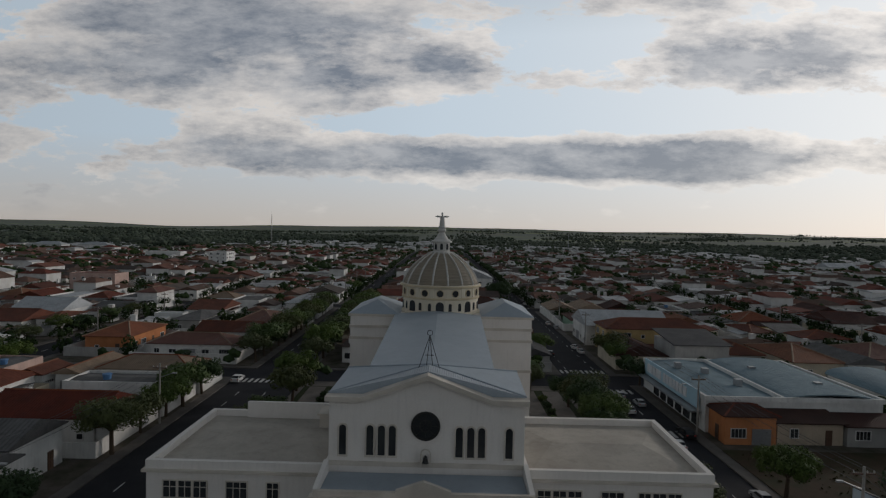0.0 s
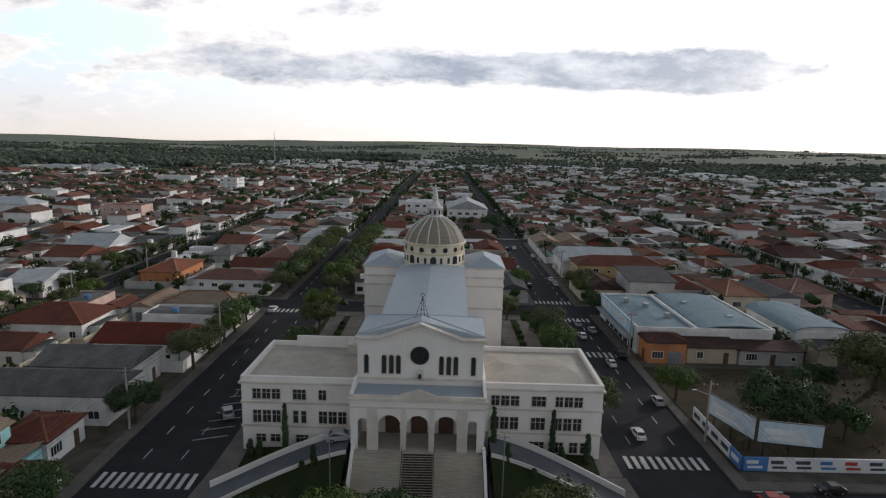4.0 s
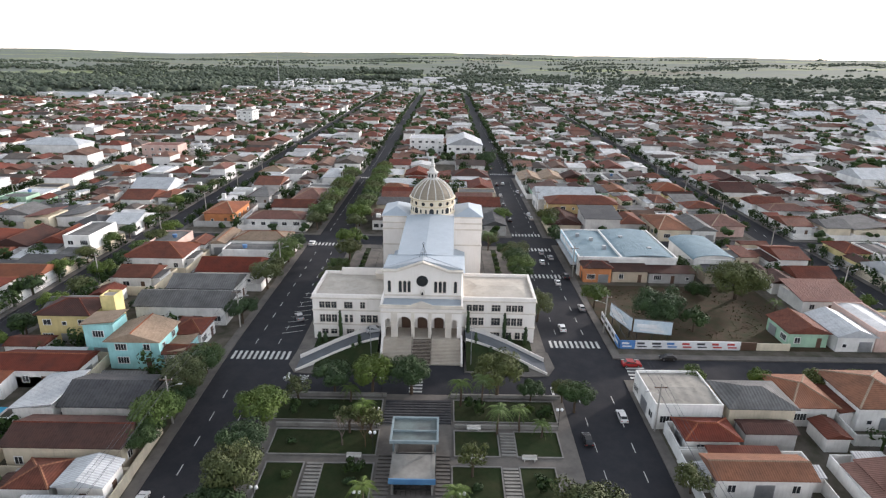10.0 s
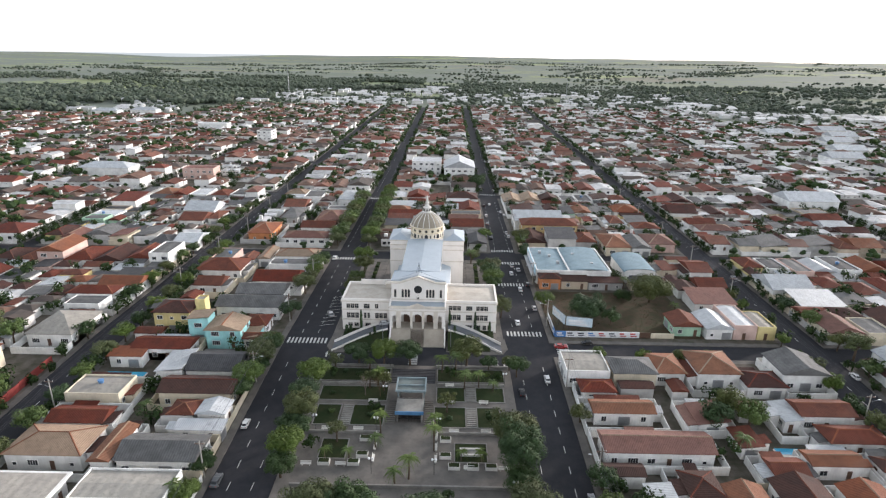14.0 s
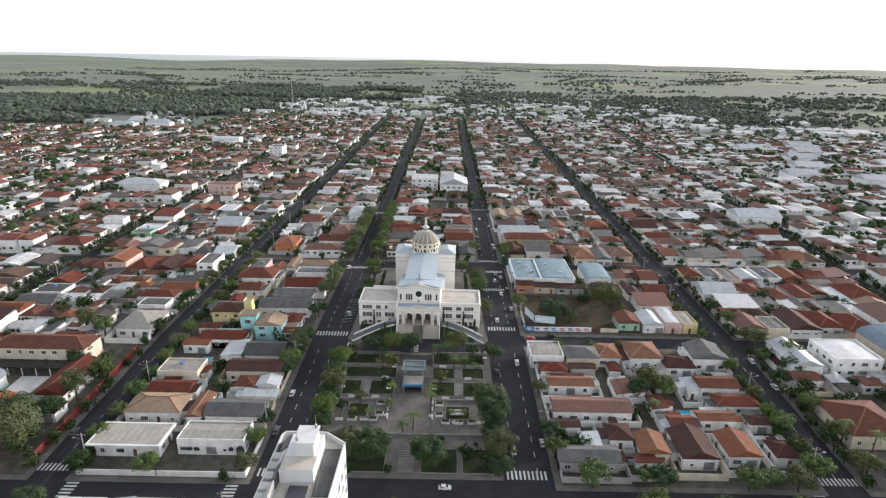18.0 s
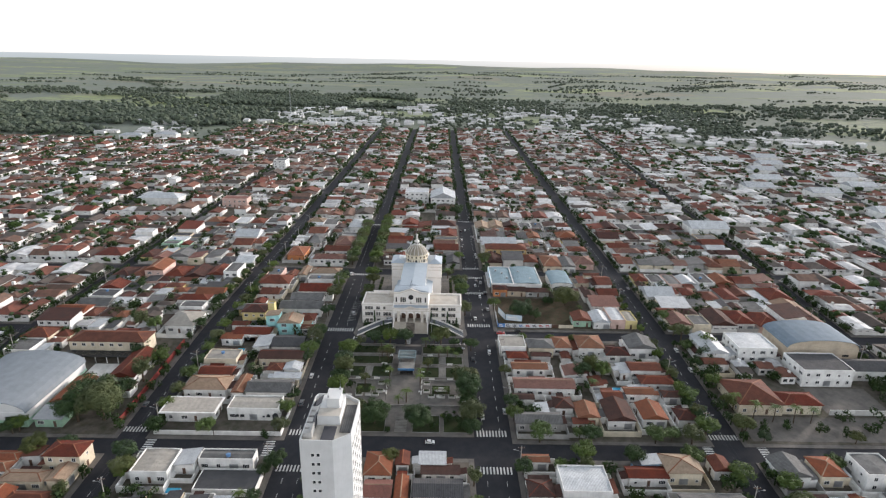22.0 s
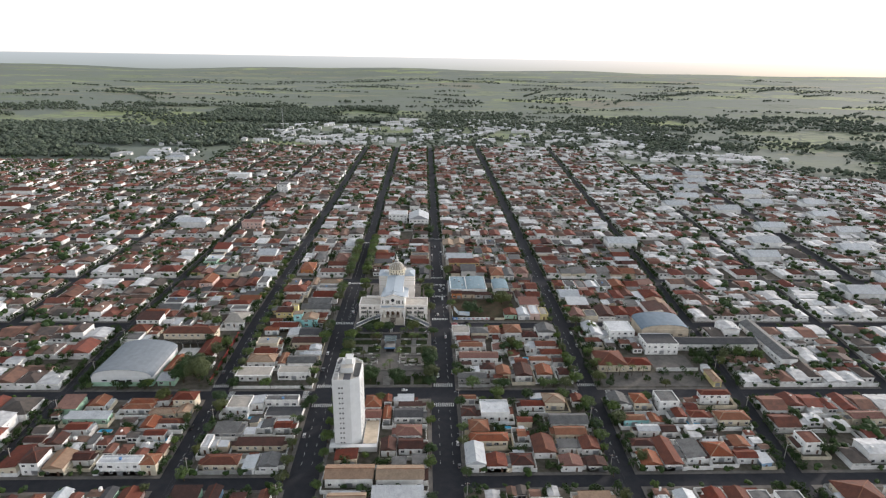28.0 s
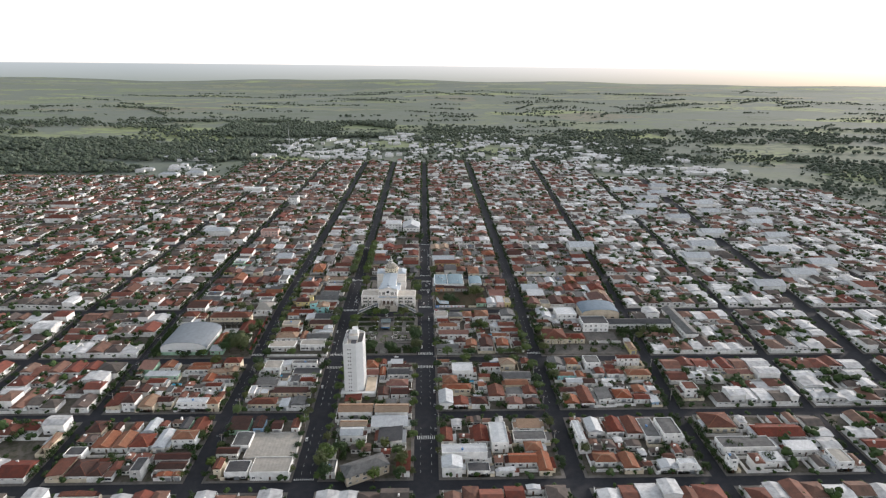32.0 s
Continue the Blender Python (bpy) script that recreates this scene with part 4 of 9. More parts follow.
CAPS = {"clay": ROOFS["orange", "x"], "orange": ROOFS["tan", "x"], "dark clay": ROOFS["clay", "x"], "tan": ROOFS["orange", "x"], "pink": ROOFS["tan", "x"]}
WORDS = {"clay": "red clay-tile", "orange": "orange clay-tile", "dark clay": "dark weathered-tile", "pale": "pale screeded", "tan": "tan tile", "pink": "faded pink tile", "grey": "grey fibre-cement", "metal": "pale metal", "dark grey": "dark grey sheet"}
NAMES = {"white": "white", "cream": "cream", "beige": "beige", "grey": "grey", "pink": "pink", "ochre": "ochre", "turquoise": "turquoise", "green": "pale green", "blue": "blue", "orange": "orange", "yellow": "yellow"}


def house(x0, x1, y0, y1, h, wall="white", roof="clay", kind="hip", axis="x", rise=None, faces="s", storeys=1, over=0.45, detail=True, label="", category="house", group="houses of the town", name="house", yard=None, annex=None, drop=0.0):
    """A house on the slope: walls, roof, windows and doors on the named sides, yard walls and an annex."""
    cx, cy = (x0 + x1) / 2, (y0 + y1) / 2
    z = gz(cy) + 0.2 - drop
    w, d = x1 - x0, y1 - y0
    flat = kind == "flat"
    if not label:
        label = "%s%s-walled house with a %s %s roof" % ("two-storey " if storeys > 1 else "", NAMES[wall], WORDS[roof], {"shed": "single-pitch", "flat": "parapeted"}.get(kind, kind))
    hs = thing(name, label, category, cx, cy, z, 0, group)
    rise = rise if rise is not None else (min(w, d) / 2 * (0.42 if kind != "shed" else 0.3))
    if kind == "shed":
        rise = min(rise, 1.4)
    b = B()
    b.box(-w / 2, -d / 2, -1.2, w / 2, d / 2, h)
    if kind == "gable":
        if axis == "x":
            for x in (-w / 2, w / 2 - 0.2):
                b.add([(x, -d / 2, h), (x, d / 2, h), (x, 0, h + rise * 0.94), (x + 0.2, -d / 2, h), (x + 0.2, d / 2, h), (x + 0.2, 0, h + rise * 0.94)], [(0, 2, 1), (3, 4, 5), (0, 3, 5, 2), (1, 2, 5, 4)])
        else:
            for y in (-d / 2, d / 2 - 0.2):
                b.add([(-w / 2, y, h), (w / 2, y, h), (0, y, h + rise * 0.94), (-w / 2, y + 0.2, h), (w / 2, y + 0.2, h), (0, y + 0.2, h + rise * 0.94)], [(0, 1, 2), (3, 5, 4), (0, 2, 5, 3), (1, 4, 5, 2)])
    if flat:
        q = 0.55
        for a in ((-w / 2, -d / 2, w / 2, -d / 2 + 0.2), (-w / 2, d / 2 - 0.2, w / 2, d / 2), (-w / 2, -d / 2 + 0.2, -w / 2 + 0.2, d / 2 - 0.2), (w / 2 - 0.2, -d / 2 + 0.2, w / 2, d / 2 - 0.2)):
            b.box(a[0], a[1], h, a[2], a[3], h + q)
    part("wall", b, WALLS[wall], hs)
    b = B()
    if flat:
        roof_solid(b, -w / 2 + 0.2, w / 2 - 0.2, -d / 2 + 0.2, d / 2 - 0.2, h + 0.12, min(0.35, rise), "gable", axis, 0.0)
    else:
        lines = roof_solid(b, -w / 2, w / 2, -d / 2, d / 2, h + 0.14, rise, kind, axis, over)
    top = part("roof", b, ROOFS[roof, axis], hs)
    if not flat and lines and roof in CAPS:
        part("ridge_tiles", ridge_tiles(lines), CAPS[roof], top)
    for ax0, ax1, ay0, ay1, ah, aroof in ([] if not annex else annex if isinstance(annex, list) else [annex]):
        b = B()
        b.box(ax0 - cx, ay0 - cy, -1.5, ax1 - cx, ay1 - cy, ah)
        an = part("annex", b, WALLS[wall], hs)
        b = B()
        aw, ad = ax1 - ax0, ay1 - ay0
        aaxis = "x" if aw > ad else "y"
        akind = rng.choice(("gable", "hip")) if min(aw, ad) > 4.5 and aroof not in ("grey", "metal", "dark grey") else "shed"
        roof_solid(b, ax0 - cx, ax1 - cx, ay0 - cy, ay1 - cy, ah + 0.14, 0.5 if akind == "shed" else min(aw, ad) * 0.19, akind, aaxis, 0.25)
        part("annex_roof", b, ROOFS[aroof, aaxis], an)
    if yard:
        a0, a1, c0, c1, front = yard
        b = B()
        mids = [c0 + (c1 - c0) * q for q in (0.0, 1 / 3, 2 / 3, 1.0)]
        loop = [(a0, y, 1, 1 if i == 0 else -1 if i == 3 else 0) for i, y in enumerate(mids)] + [(a1, y, -1, 1 if i == 0 else -1 if i == 3 else 0) for i, y in reversed(list(enumerate(mids)))]
        hw = rng.uniform(1.7, 2.3)
        v = []
        for px, py, sx, sy in loop:
            q = gz(py) + 0.2 - z
            v += [(px - cx, py - cy, q - 0.8), (px - cx, py - cy, q + hw), (px - cx + 0.15 * sx, py - cy + 0.15 * sy, q + hw), (px - cx + 0.15 * sx, py - cy + 0.15 * sy, q - 0.8)]
        n = len(loop)
        b.add(v, [(4 * i + k, 4 * i + k + 1, 4 * ((i + 1) % n) + k + 1, 4 * ((i + 1) % n) + k) for i in range(n) for k in range(3)])
        part("yard_wall", b, WALLS[rng.choice(["white", "white", "grey", wall, "cream"])], hs)
    if detail:
        for side in faces:
            length = w if side in "sn" else d
            spots = max(1, int(length / 3.4))
            if length < 2.5:
                continue
            for st in range(storeys):
                base = st * (h / storeys)
                for i in range(spots):
                    u = -length / 2 + length * (i + 0.5) / spots + rng.uniform(-0.3, 0.3)
                    kind_door = st == 0 and i == spots // 2
                    me = rng.choice(DOORS[:2]) if kind_door else rng.choice(WINDOWS)
                    zz = base + (0.02 if kind_door else 1.0)
                    m = {"s": pose(u, -d / 2 - 0.02, zz), "n": pose(u, d / 2 + 0.02, zz, 0, 0, 180), "e": pose(w / 2 + 0.02, u, zz, 0, 0, 90), "w": pose(-w / 2 - 0.02, u, zz, 0, 0, -90)}[side]
                    o = part("door" if kind_door else "window", me, None, hs)
                    o.matrix_basis = m
    return hs


# ---- landmarks round the church ----
TAKEN = []


def claim(x0, y0, x1, y1):
    TAKEN.append((x0, y0, x1, y1))


def free(x0, x1, y0, y1):
    return not any(x0 < c - 0.3 and x1 > a + 0.3 and y0 < d - 0.3 and y1 > b + 0.3 for a, b, c, d in TAKEN)


def vault(b, x0, x1, y0, y1, z0, z1, n=12, thick=0.18):
    """A barrel roof along y."""
    top, low = [], []
    for i in range(n + 1):
        a = math.pi * i / n
        x = (x0 + x1) / 2 - (x1 - x0) / 2 * math.cos(a)
        s = math.sin(a) ** 0.9 if 0 < i < n else 0.0
        top.append((x, z0 + (z1 - z0) * s))
        low.append((x, z0 + (z1 - z0) * s - thick))
    v = [(x, y, z) for y in (y0, y1) for x, z in top] + [(x, y, z) for y in (y0, y1) for x, z in low]
    m = n + 1
    f = [(i, i + 1, m + i + 1, m + i) for i in range(n)] + [(2 * m + i, 3 * m + i, 3 * m + i + 1, 2 * m + i + 1) for i in range(n)]
    f += [(i, 2 * m + i, 2 * m + i + 1, i + 1) for i in range(n)] + [(m + i, m + i + 1, 3 * m + i + 1, 3 * m + i) for i in range(n)]
    f += [(0, m, 3 * m, 2 * m), (n, 2 * m + n, 3 * m + n, m + n)]
    b.add(v, f)
    return top


SHEET = mat("grey_steel_sheet", (0.20, 0.222, 0.245), 0.8, (0.165, 0.187, 0.205), 0.8, 0.2, bump=0.1)
BLUEROOF = mat("faded_blue_sheet", (0.21, 0.29, 0.33), 0.8, (0.16, 0.23, 0.27), 0.8, 0.35, ridge=2.0)
SIGN = mat("pale_blue_sign", (0.42, 0.62, 0.72), 0.6, (0.38, 0.55, 0.66), 1.0, 0.2)
SIGNWHITE = mat("sign_white", (0.78, 0.79, 0.80), 0.6, None, 1.0, 0.15)
SIGNBLUE = mat("sign_blue", (0.08, 0.22, 0.50), 0.6, None, 1.0, 0.15)
SIGNRED = mat("sign_red", (0.50, 0.06, 0.05), 0.6, None, 1.0, 0.15)
SIGNDARK = mat("sign_dark", (0.06, 0.06, 0.07), 0.6)
BANNER = mat("faded_poster", (0.45, 0.56, 0.64), 0.7, (0.66, 0.68, 0.68), 0.9, 0.4)
MINT = WALLS["green"]


def build_market():
    mk = thing("supermarket", "low supermarket with faded blue roofs and a sign band", "shop", 52, 48.5, 0.15)
    claim(38, 32, 67, 62)
    b = B()
    b.box(-12.5, -10.5, -1, 13.3, 14.5, 4.7)
    part("wall", b, WALLS["white"], mk)
    for a in ((-12.7, -10.7, 13.5, -10.4), (-12.7, 14.4, 13.5, 14.7), (-12.7, -10.4, -12.3, 14.4), (13.1, -10.4, 13.5, 14.4), (-1.4, -10.4, -1.0, 14.4)):
        b = B()
        b.box(a[0], a[1], 4.7, a[2], a[3], 5.4)
        part("parapet", b, WALLS["white"], mk)
    b = B()
    roof_solid(b, -12.3, -1.4, -10.4, 14.4, 4.85, 0.4, "gable", "y", 0.0)
    part("roof", b, BLUEROOF, mk)
    b = B()
    vault(b, -1.0, 13.1, -10.4, 14.4, 4.8, 5.9)
    part("vaulted_roof", b, BLUEROOF, mk)
    b = B()
    b.box(-12.95, -9.0, 3.0, -12.72, 13.0, 5.7)
    band = part("sign_band", b, SIGN, mk, "pale blue sign band with white letter shapes")
    y = 11.5
    for i, wd in enumerate((1.1, 1.1, 1.0, 0.9, 1.1, 0, 1.0, 1.1, 1.2, 0.9, 1.1, 1.1, 1.2)):
        if wd:
            b = B()
            b.box(-13.05, y - wd, 3.6, -12.95, y, 5.1)
            part("letter_shape", b, SIGNWHITE, band)
        y -= wd + 0.28 if wd else 0.7
    for i in range(6):
        b = B()
        b.box(-12.6, -8.5 + i * 3.1, 0.2, -12.48, -6.2 + i * 3.1, 2.4)
        part("shop_window", b, GLASS, mk)
    b = B()
    b.box(-14.3, -9.5, 2.6, -12.72, 13, 2.8)
    part("canopy", b, STEEL, mk)
    for x, y in ((-6, 4), (-4, -3), (3, 6), (8, -4), (-9, 8)):
        b = B()
        b.box(x - 0.5, y - 0.5, 4.9, x + 0.5, y + 0.5, 6.1)
        part("roof_vent", b, STEEL, mk)


def build_lot():
    b = B()
    b.add([(38.6, -2.2, 0.17), (82, -2.2, 0.17), (82, 31, 0.17), (38.6, 31, 0.17), (38.6, -2.2, 0.26), (82, -2.2, 0.26), (82, 31, 0.26), (38.6, 31, 0.26)],
          [(4, 5, 6, 7), (0, 1, 5, 4), (1, 2, 6, 5), (2, 3, 7, 6), (3, 0, 4, 7)])
    solid("vacant_lot", b, EARTH, "vacant lot of bare reddish earth and thin grass", "lot", kind="structure")
    claim(37.5, -3, 83, 32)
    tufts = B()
    r = random.Random(5)
    for _ in range(1500):
        x, y = r.uniform(39.5, 81), r.uniform(-1, 30)
        if noise.noise((x * 0.09, y * 0.09, 2.0)) + (0.25 if x < 52 else -0.1) < 0.0:
            continue
        a, s = r.uniform(0, 6.28), r.uniform(0.07, 0.22)
        dx, dy = math.cos(a) * s, math.sin(a) * s
        tufts.add([(x - dx, y - dy, 0.25), (x + dx, y + dy, 0.25), (x + dx * 0.6 - dy * 0.3, y + dy * 0.6 + dx * 0.3, 0.25 + s), (x - dx * 0.6, y - dy * 0.6, 0.25 + s * 0.8)], [(0, 1, 2, 3)])
    solid("lot_grass", tufts, DRYGRASS, "dry grass tufts over the vacant lot", "grass", kind="stuff")
    wl = thing("advertising_wall", "low wall painted with white advertising panels round the lot", "wall", 0, 0, 0.1)
    x = 39.3
    colours = [SIGNBLUE, SIGNWHITE, SIGNWHITE, SIGNWHITE, SIGNWHITE, SIGNWHITE, SIGNWHITE, SIGNWHITE]
    for i, m in enumerate(colours):
        b = B()
        b.box(x, -2.2, -0.3, x + 2.98, -2.0, 1.95)
        pan = part("wall_panel", b, m, wl)
        b = B()
        k = rng.uniform(0.5, 0.8)
        for z0, z1, w0, w1 in ((1.15, 1.6, 0.3, 0.3 + 2.3 * k), (0.55, 0.85, 0.5, 2.3)):
            b.box(x + w0, -2.23, z0, x + w1, -2.19, z1)
        part("lettering_bar", b, [SIGNWHITE, SIGNDARK, SIGNDARK, SIGNBLUE, SIGNRED, SIGNDARK, SIGNRED, SIGNRED][i], pan)
        x += 3.0
    b = B()
    b.box(63.4, -2.15, -0.3, 66.4, -2.05, 1.9)
    for i in range(8):
        b.box(63.5 + i * 0.36, -2.2, 0.0, 63.6 + i * 0.36, -2.15, 1.9)
    part("rusty_gate", b, WOOD, wl, "brown sheet gate")
    b = B()
    b.box(66.6, -2.2, -0.3, 73.2, -2.0, 1.7)
    part("wall_panel", b, WALLS["cream"], wl)
    for i in range(5):
        b = B()
        b.box(39.0, -2.0 + i * 2.7, -0.3, 39.2, 0.65 + i * 2.7, 1.95)
        pan = part("wall_panel", b, SIGNWHITE if i else SIGNBLUE, wl)
        b = B()
        b.box(38.95, -1.6 + i * 2.7, 0.8, 39.0, 0.2 + i * 2.7, 1.4)
        part("lettering_bar", b, SIGNDARK if i else SIGNWHITE, pan)
    for (xa, ya), (xb, yb) in (((40.3, 9.4), (42.6, 2.0)), ((42.9, 1.6), (50.2, 0.2))):
        bb = thing("billboard", "large faded blue-and-white billboard on dark posts", "billboard", xa, ya, 0.2, math.degrees(math.atan2(yb - ya, xb - xa)), "billboards on the lot")
        L = math.hypot(xb - xa, yb - ya)
        b = B()
        b.box(0, -0.08, 1.9, L, 0.08, 4.9)
        face = part("poster", b, BANNER, bb)
        b = B()
        b.box(0.6, -0.14, 3.1, L * 0.6, -0.1, 3.9)
        b.box(1.2, -0.14, 2.4, L * 0.8, -0.1, 2.8)
        part("lettering_bar", b, SIGNWHITE, face)
        b = B()
        for z in (1.9, 4.82):
            b.box(-0.06, -0.12, z, L + 0.06, 0.12, z + 0.09)
        part("frame", b, IRON, bb)
        for i in range(3):
            b = B()
            b.box(L * (0.1 + 0.4 * i), 0.1, 0, L * (0.1 + 0.4 * i) + 0.14, 0.24, 4.6)
            part("post", b, IRON, bb)


def hall(x0, x1, y0, y1, z0, z1, wall, label, base=None, name="sports_hall", sheet=None):
    claim(x0 - 1, y0 - 1, x1 + 1, y1 + 1)
    cx, cy = (x0 + x1) / 2, (y0 + y1) / 2
    g = gz(cy) + 0.15
    h = thing(name, label, "hall", cx, cy, g)
    b = B()
    b.box(x0 - cx + 0.3, y0 - cy + 0.3, -2, x1 - cx - 0.3, y1 - cy - 0.3, z0)
    part("wall", b, wall, h)
    if base:
        b = B()
        b.box(x0 - cx + 0.2, y0 - cy + 0.2, -2, x1 - cx - 0.2, y1 - cy - 0.2, 1.6)
        part("base_wall", b, base, h)
    b = B()
    top = vault(b, x0 - cx, x1 - cx, y0 - cy, y1 - cy, z0, z1)
    part("vaulted_roof", b, sheet or SHEET, h)
    for y in (y0 - cy + 0.5, y1 - cy - 0.7):
        b = B()
        n = len(top)
        pts = [(x * 0.97, min(z - 0.2, z)) for x, z in top]
        pts = [(p[0], max(p[1], z0 - 0.3)) for p in pts]
        front_panel(b, [(pts[-1][0], z0 - 0.3)] + pts[::-1] + [(pts[0][0], z0 - 0.3)], y, y + 0.2)
        part("gable_wall", b, wall, h)
    for i in range(4):
        b = B()
        xx = x0 - cx + (x1 - x0) * (0.18 + 0.2 * i)
        b.box(xx, y0 - cy + 0.15, 2.2, xx + 2.6, y0 - cy + 0.32, 3.0)
        part("window", b, GLASS, h)
    b = B()
    b.box(-1.6, y0 - cy + 0.1, 0, 1.6, y0 - cy + 0.33, 2.6)
    part("door", b, IRON, h)


def build_tower():
    claim(-24, -128, 0, -99)
    g = gz(-121)
    tw = thing("apartment_tower", "tall white apartment tower with rows of small windows", "tower", -14, -113, g)
    H = 28.6 - g
    out = [(-6.2, -10.2), (1.6, -10.4), (5.6, -7.4), (5.8, 6.5), (2.0, 9.5), (-5.6, 9.5), (-6.2, 8.5)]
    b = B()
    b.slab(out, -1.5, H)
    part("wall", b, TOWERWHITE, tw)
    b = B()
    n = len(out)
    for i in range(n):
        (xa, ya), (xb, yb) = out[i], out[(i + 1) % n]
        L = math.hypot(xb - xa, yb - ya)
        nx, ny = -(yb - ya) / L * 0.25, (xb - xa) / L * 0.25
        b.slab([(xa, ya), (xb, yb), (xb + nx, yb + ny), (xa + nx, ya + ny)], H, H + 1.0)
    part("parapet", b, TOWERWHITE, tw)
    b = B()
    b.slab([(x * 0.95, y * 0.95) for x, y in out], H, H + 0.12)
    part("roof_terrace", b, FLATROOF, tw)
    b = B()
    b.box(-3.4, -3.0, H, 2.2, 6.5, H + 2.6)
    b.box(-1.6, 0.5, H + 2.6, 1.6, 5.0, H + 5.2)
    b.box(-1.8, 0.3, H + 5.2, 1.8, 5.2, H + 5.4)
    pent = part("penthouse", b, TOWERWHITE, tw)
    b = B()
    b.box(-3.3, -2.9, H + 2.6, 2.1, 0.45, H + 2.68)
    part("screed", b, FLATROOF, pent)
    b = B()
    for i in range(5):
        b.box(-5.7, -8.6 + i * 2.4, H + 0.1, -3.8, -7.0 + i * 2.4, H + 1.7)
    part("plant_box", b, WALLS["grey"], tw)
    for x, y, h in ((-1.2, 1.0, 2.0), (1.2, 4.6, 2.6)):
        b = B()
        b.tube((x, y, H + 5.4), (x, y, H + 5.4 + h), 0.05, n=5)
        b.lathe([(0.25, H + 5.4), (0.25, H + 6.0), (0.1, H + 6.2)], 8, x, y)
        part("mast", b, STEEL, tw)
    me = window_mesh(0.75, 0.85, 1)
    for fl in range(12):
        z = 2.6 + fl * (H - 3.5) / 12
        for x in (-3.2, -1.9):
            o = part("window", me, None, tw)
            o.matrix_basis = pose(x, -10.32, z)
        for yy in (-6.0, -3.2, -0.4, 2.4, 5.2):
            o = part("window", WINDOWS[3], None, tw)
            o.matrix_basis = pose(5.68 + (yy + 7.4) * 0.015, yy, z, 0, 0, 90)
            o = part("window", WINDOWS[3], None, tw)
            o.matrix_basis = pose(-6.22, yy, z, 0, 0, -90)
    for k in range(4):
        b = B()
        b.add([(-6.0, -8.5 + k * 4.0, H + 0.1), (-3.6, -8.5 + k * 4.0, H + 2.4), (-3.6, -5.0 + k * 4.0, H + 2.4), (-6.0, -5.0 + k * 4.0, H + 0.1), (-6.0, -8.5 + k * 4.0, H - 0.1), (-3.6, -8.5 + k * 4.0, H + 0.0), (-3.6, -5.0 + k * 4.0, H + 0.0), (-6.0, -5.0 + k * 4.0, H - 0.1)],
              [(0, 1, 2, 3), (0, 4, 5, 1), (1, 5, 6, 2), (2, 6, 7, 3), (3, 7, 4, 0)])
        part("lean_to_roof", b, SIGNDARK if k % 2 else WALLS["grey"], tw)
    b = B()
    b.box(2.5, -6.0, H + 0.1, 5.2, 5.5, H + 0.35)
    part("dark_terrace", b, ROOFS["grey", "x"], tw)
    b = B()
    b.box(-1.5, -9.5, H + 0.12, 1.6, -4.0, H + 0.5)
    part("machine_deck", b, SIGNDARK, tw)
    b = B()
    b.box(-8.5, -13.0, -1.5, 13.0, -10.8, 2.6)
    b.box(6.2, -10.8, -1.5, 13.0, 11.5, 2.6)
    b.box(-8.5, -10.8, -1.5, -6.3, 11.5, 2.6)
    part("podium", b, TOWERWHITE, tw)
    b = B()
    b.box(6.5, -10.5, 2.6, 12.7, 11.2, 2.75)
    part("podium_terrace", b, WALLS["beige"], tw)
    b = B()
    for i in range(5):
        b.box(-6.5 + i * 1.7, -13.1, 0.2, -5.3 + i * 1.7, -12.98, 2.2)
    part("garage_window", b, GLASS, tw)


GREYSHEET = mat("blue_grey_sheet", (0.17, 0.215, 0.26), 0.85, (0.14, 0.18, 0.215), 1.0, 0.25)
build_market()
build_lot()
hall(-155, -123, -75, -41, 4.6, 9.2, TOWERWHITE, "sports hall with a rounded grey steel roof, pale green walls", WALLS["green"])
hall(155, 185, -27.5, -8, 6.2, 9.6, WALLS["beige"], "large hall with a rounded grey roof and tan walls", sheet=GREYSHEET)
build_tower()


def landmark(x0, x1, y0, y1, h, wall, roof, kind, axis, label, faces="s", storeys=1, category="house", name="house", group="", **kw):
    claim(x0 - 0.8, y0 - 0.8, x1 + 0.8, y1 + 0.8)
    return house(x0, x1, y0, y1, h, wall, roof, kind, axis, label=label, faces=faces, storeys=storeys, category=category, name=name, group=group, **kw)


landmark(40.0, 47.0, 33.2, 38.0, 3.9, "orange", "dark clay", "hip", "x", "small orange-walled house with a dark tile hip roof", "sw")
landmark(47.4, 56.5, 33.6, 38.0, 3.0, "beige", "dark clay", "shed", "x", "low brick shed with a dark rusted roof", "s", name="shed", category="shed")
hall(70.6, 82.0, 40.0, 58.5, 4.3, 5.6, WALLS["white"], "low workshop hall with a rounded pale blue roof", name="workshop", sheet=BLUEROOF)
landmark(40.5, 64.7, 91.5, 101, 6.0, "ochre", "clay", "hip", "x", "two-storey ochre building with a red clay-tile hip roof", "sw", 2)
landmark(38.5, 60.0, 102, 117, 5.0, "white", "metal", "gable", "x", "long white-roofed warehouse on the avenue", "w", name="warehouse", category="warehouse")
landmark(37.7, 48.4, -26.6, -16.2, 3.8, "white", "pale", "flat", "x", "white corner building with a flat beige roof", "ws", name="corner_building", category="building")
landmark(49.3, 59.6, -27.0, -19.4, 4.2, "cream", "grey", "hip", "x", "cream house with a grey tile hip roof", "sw")
landmark(73.6, 81.5, -0.5, 7.5, 3.2, "green", "clay", "gable", "y", "pale green house with a red clay-tile roof beside the lot", "sw")
landmark(82.4, 89.8, -2.0, 8.5, 3.3, "white", "metal", "gable", "y", "small white shop with a pale metal roof", "s", category="shop", name="shop_building")
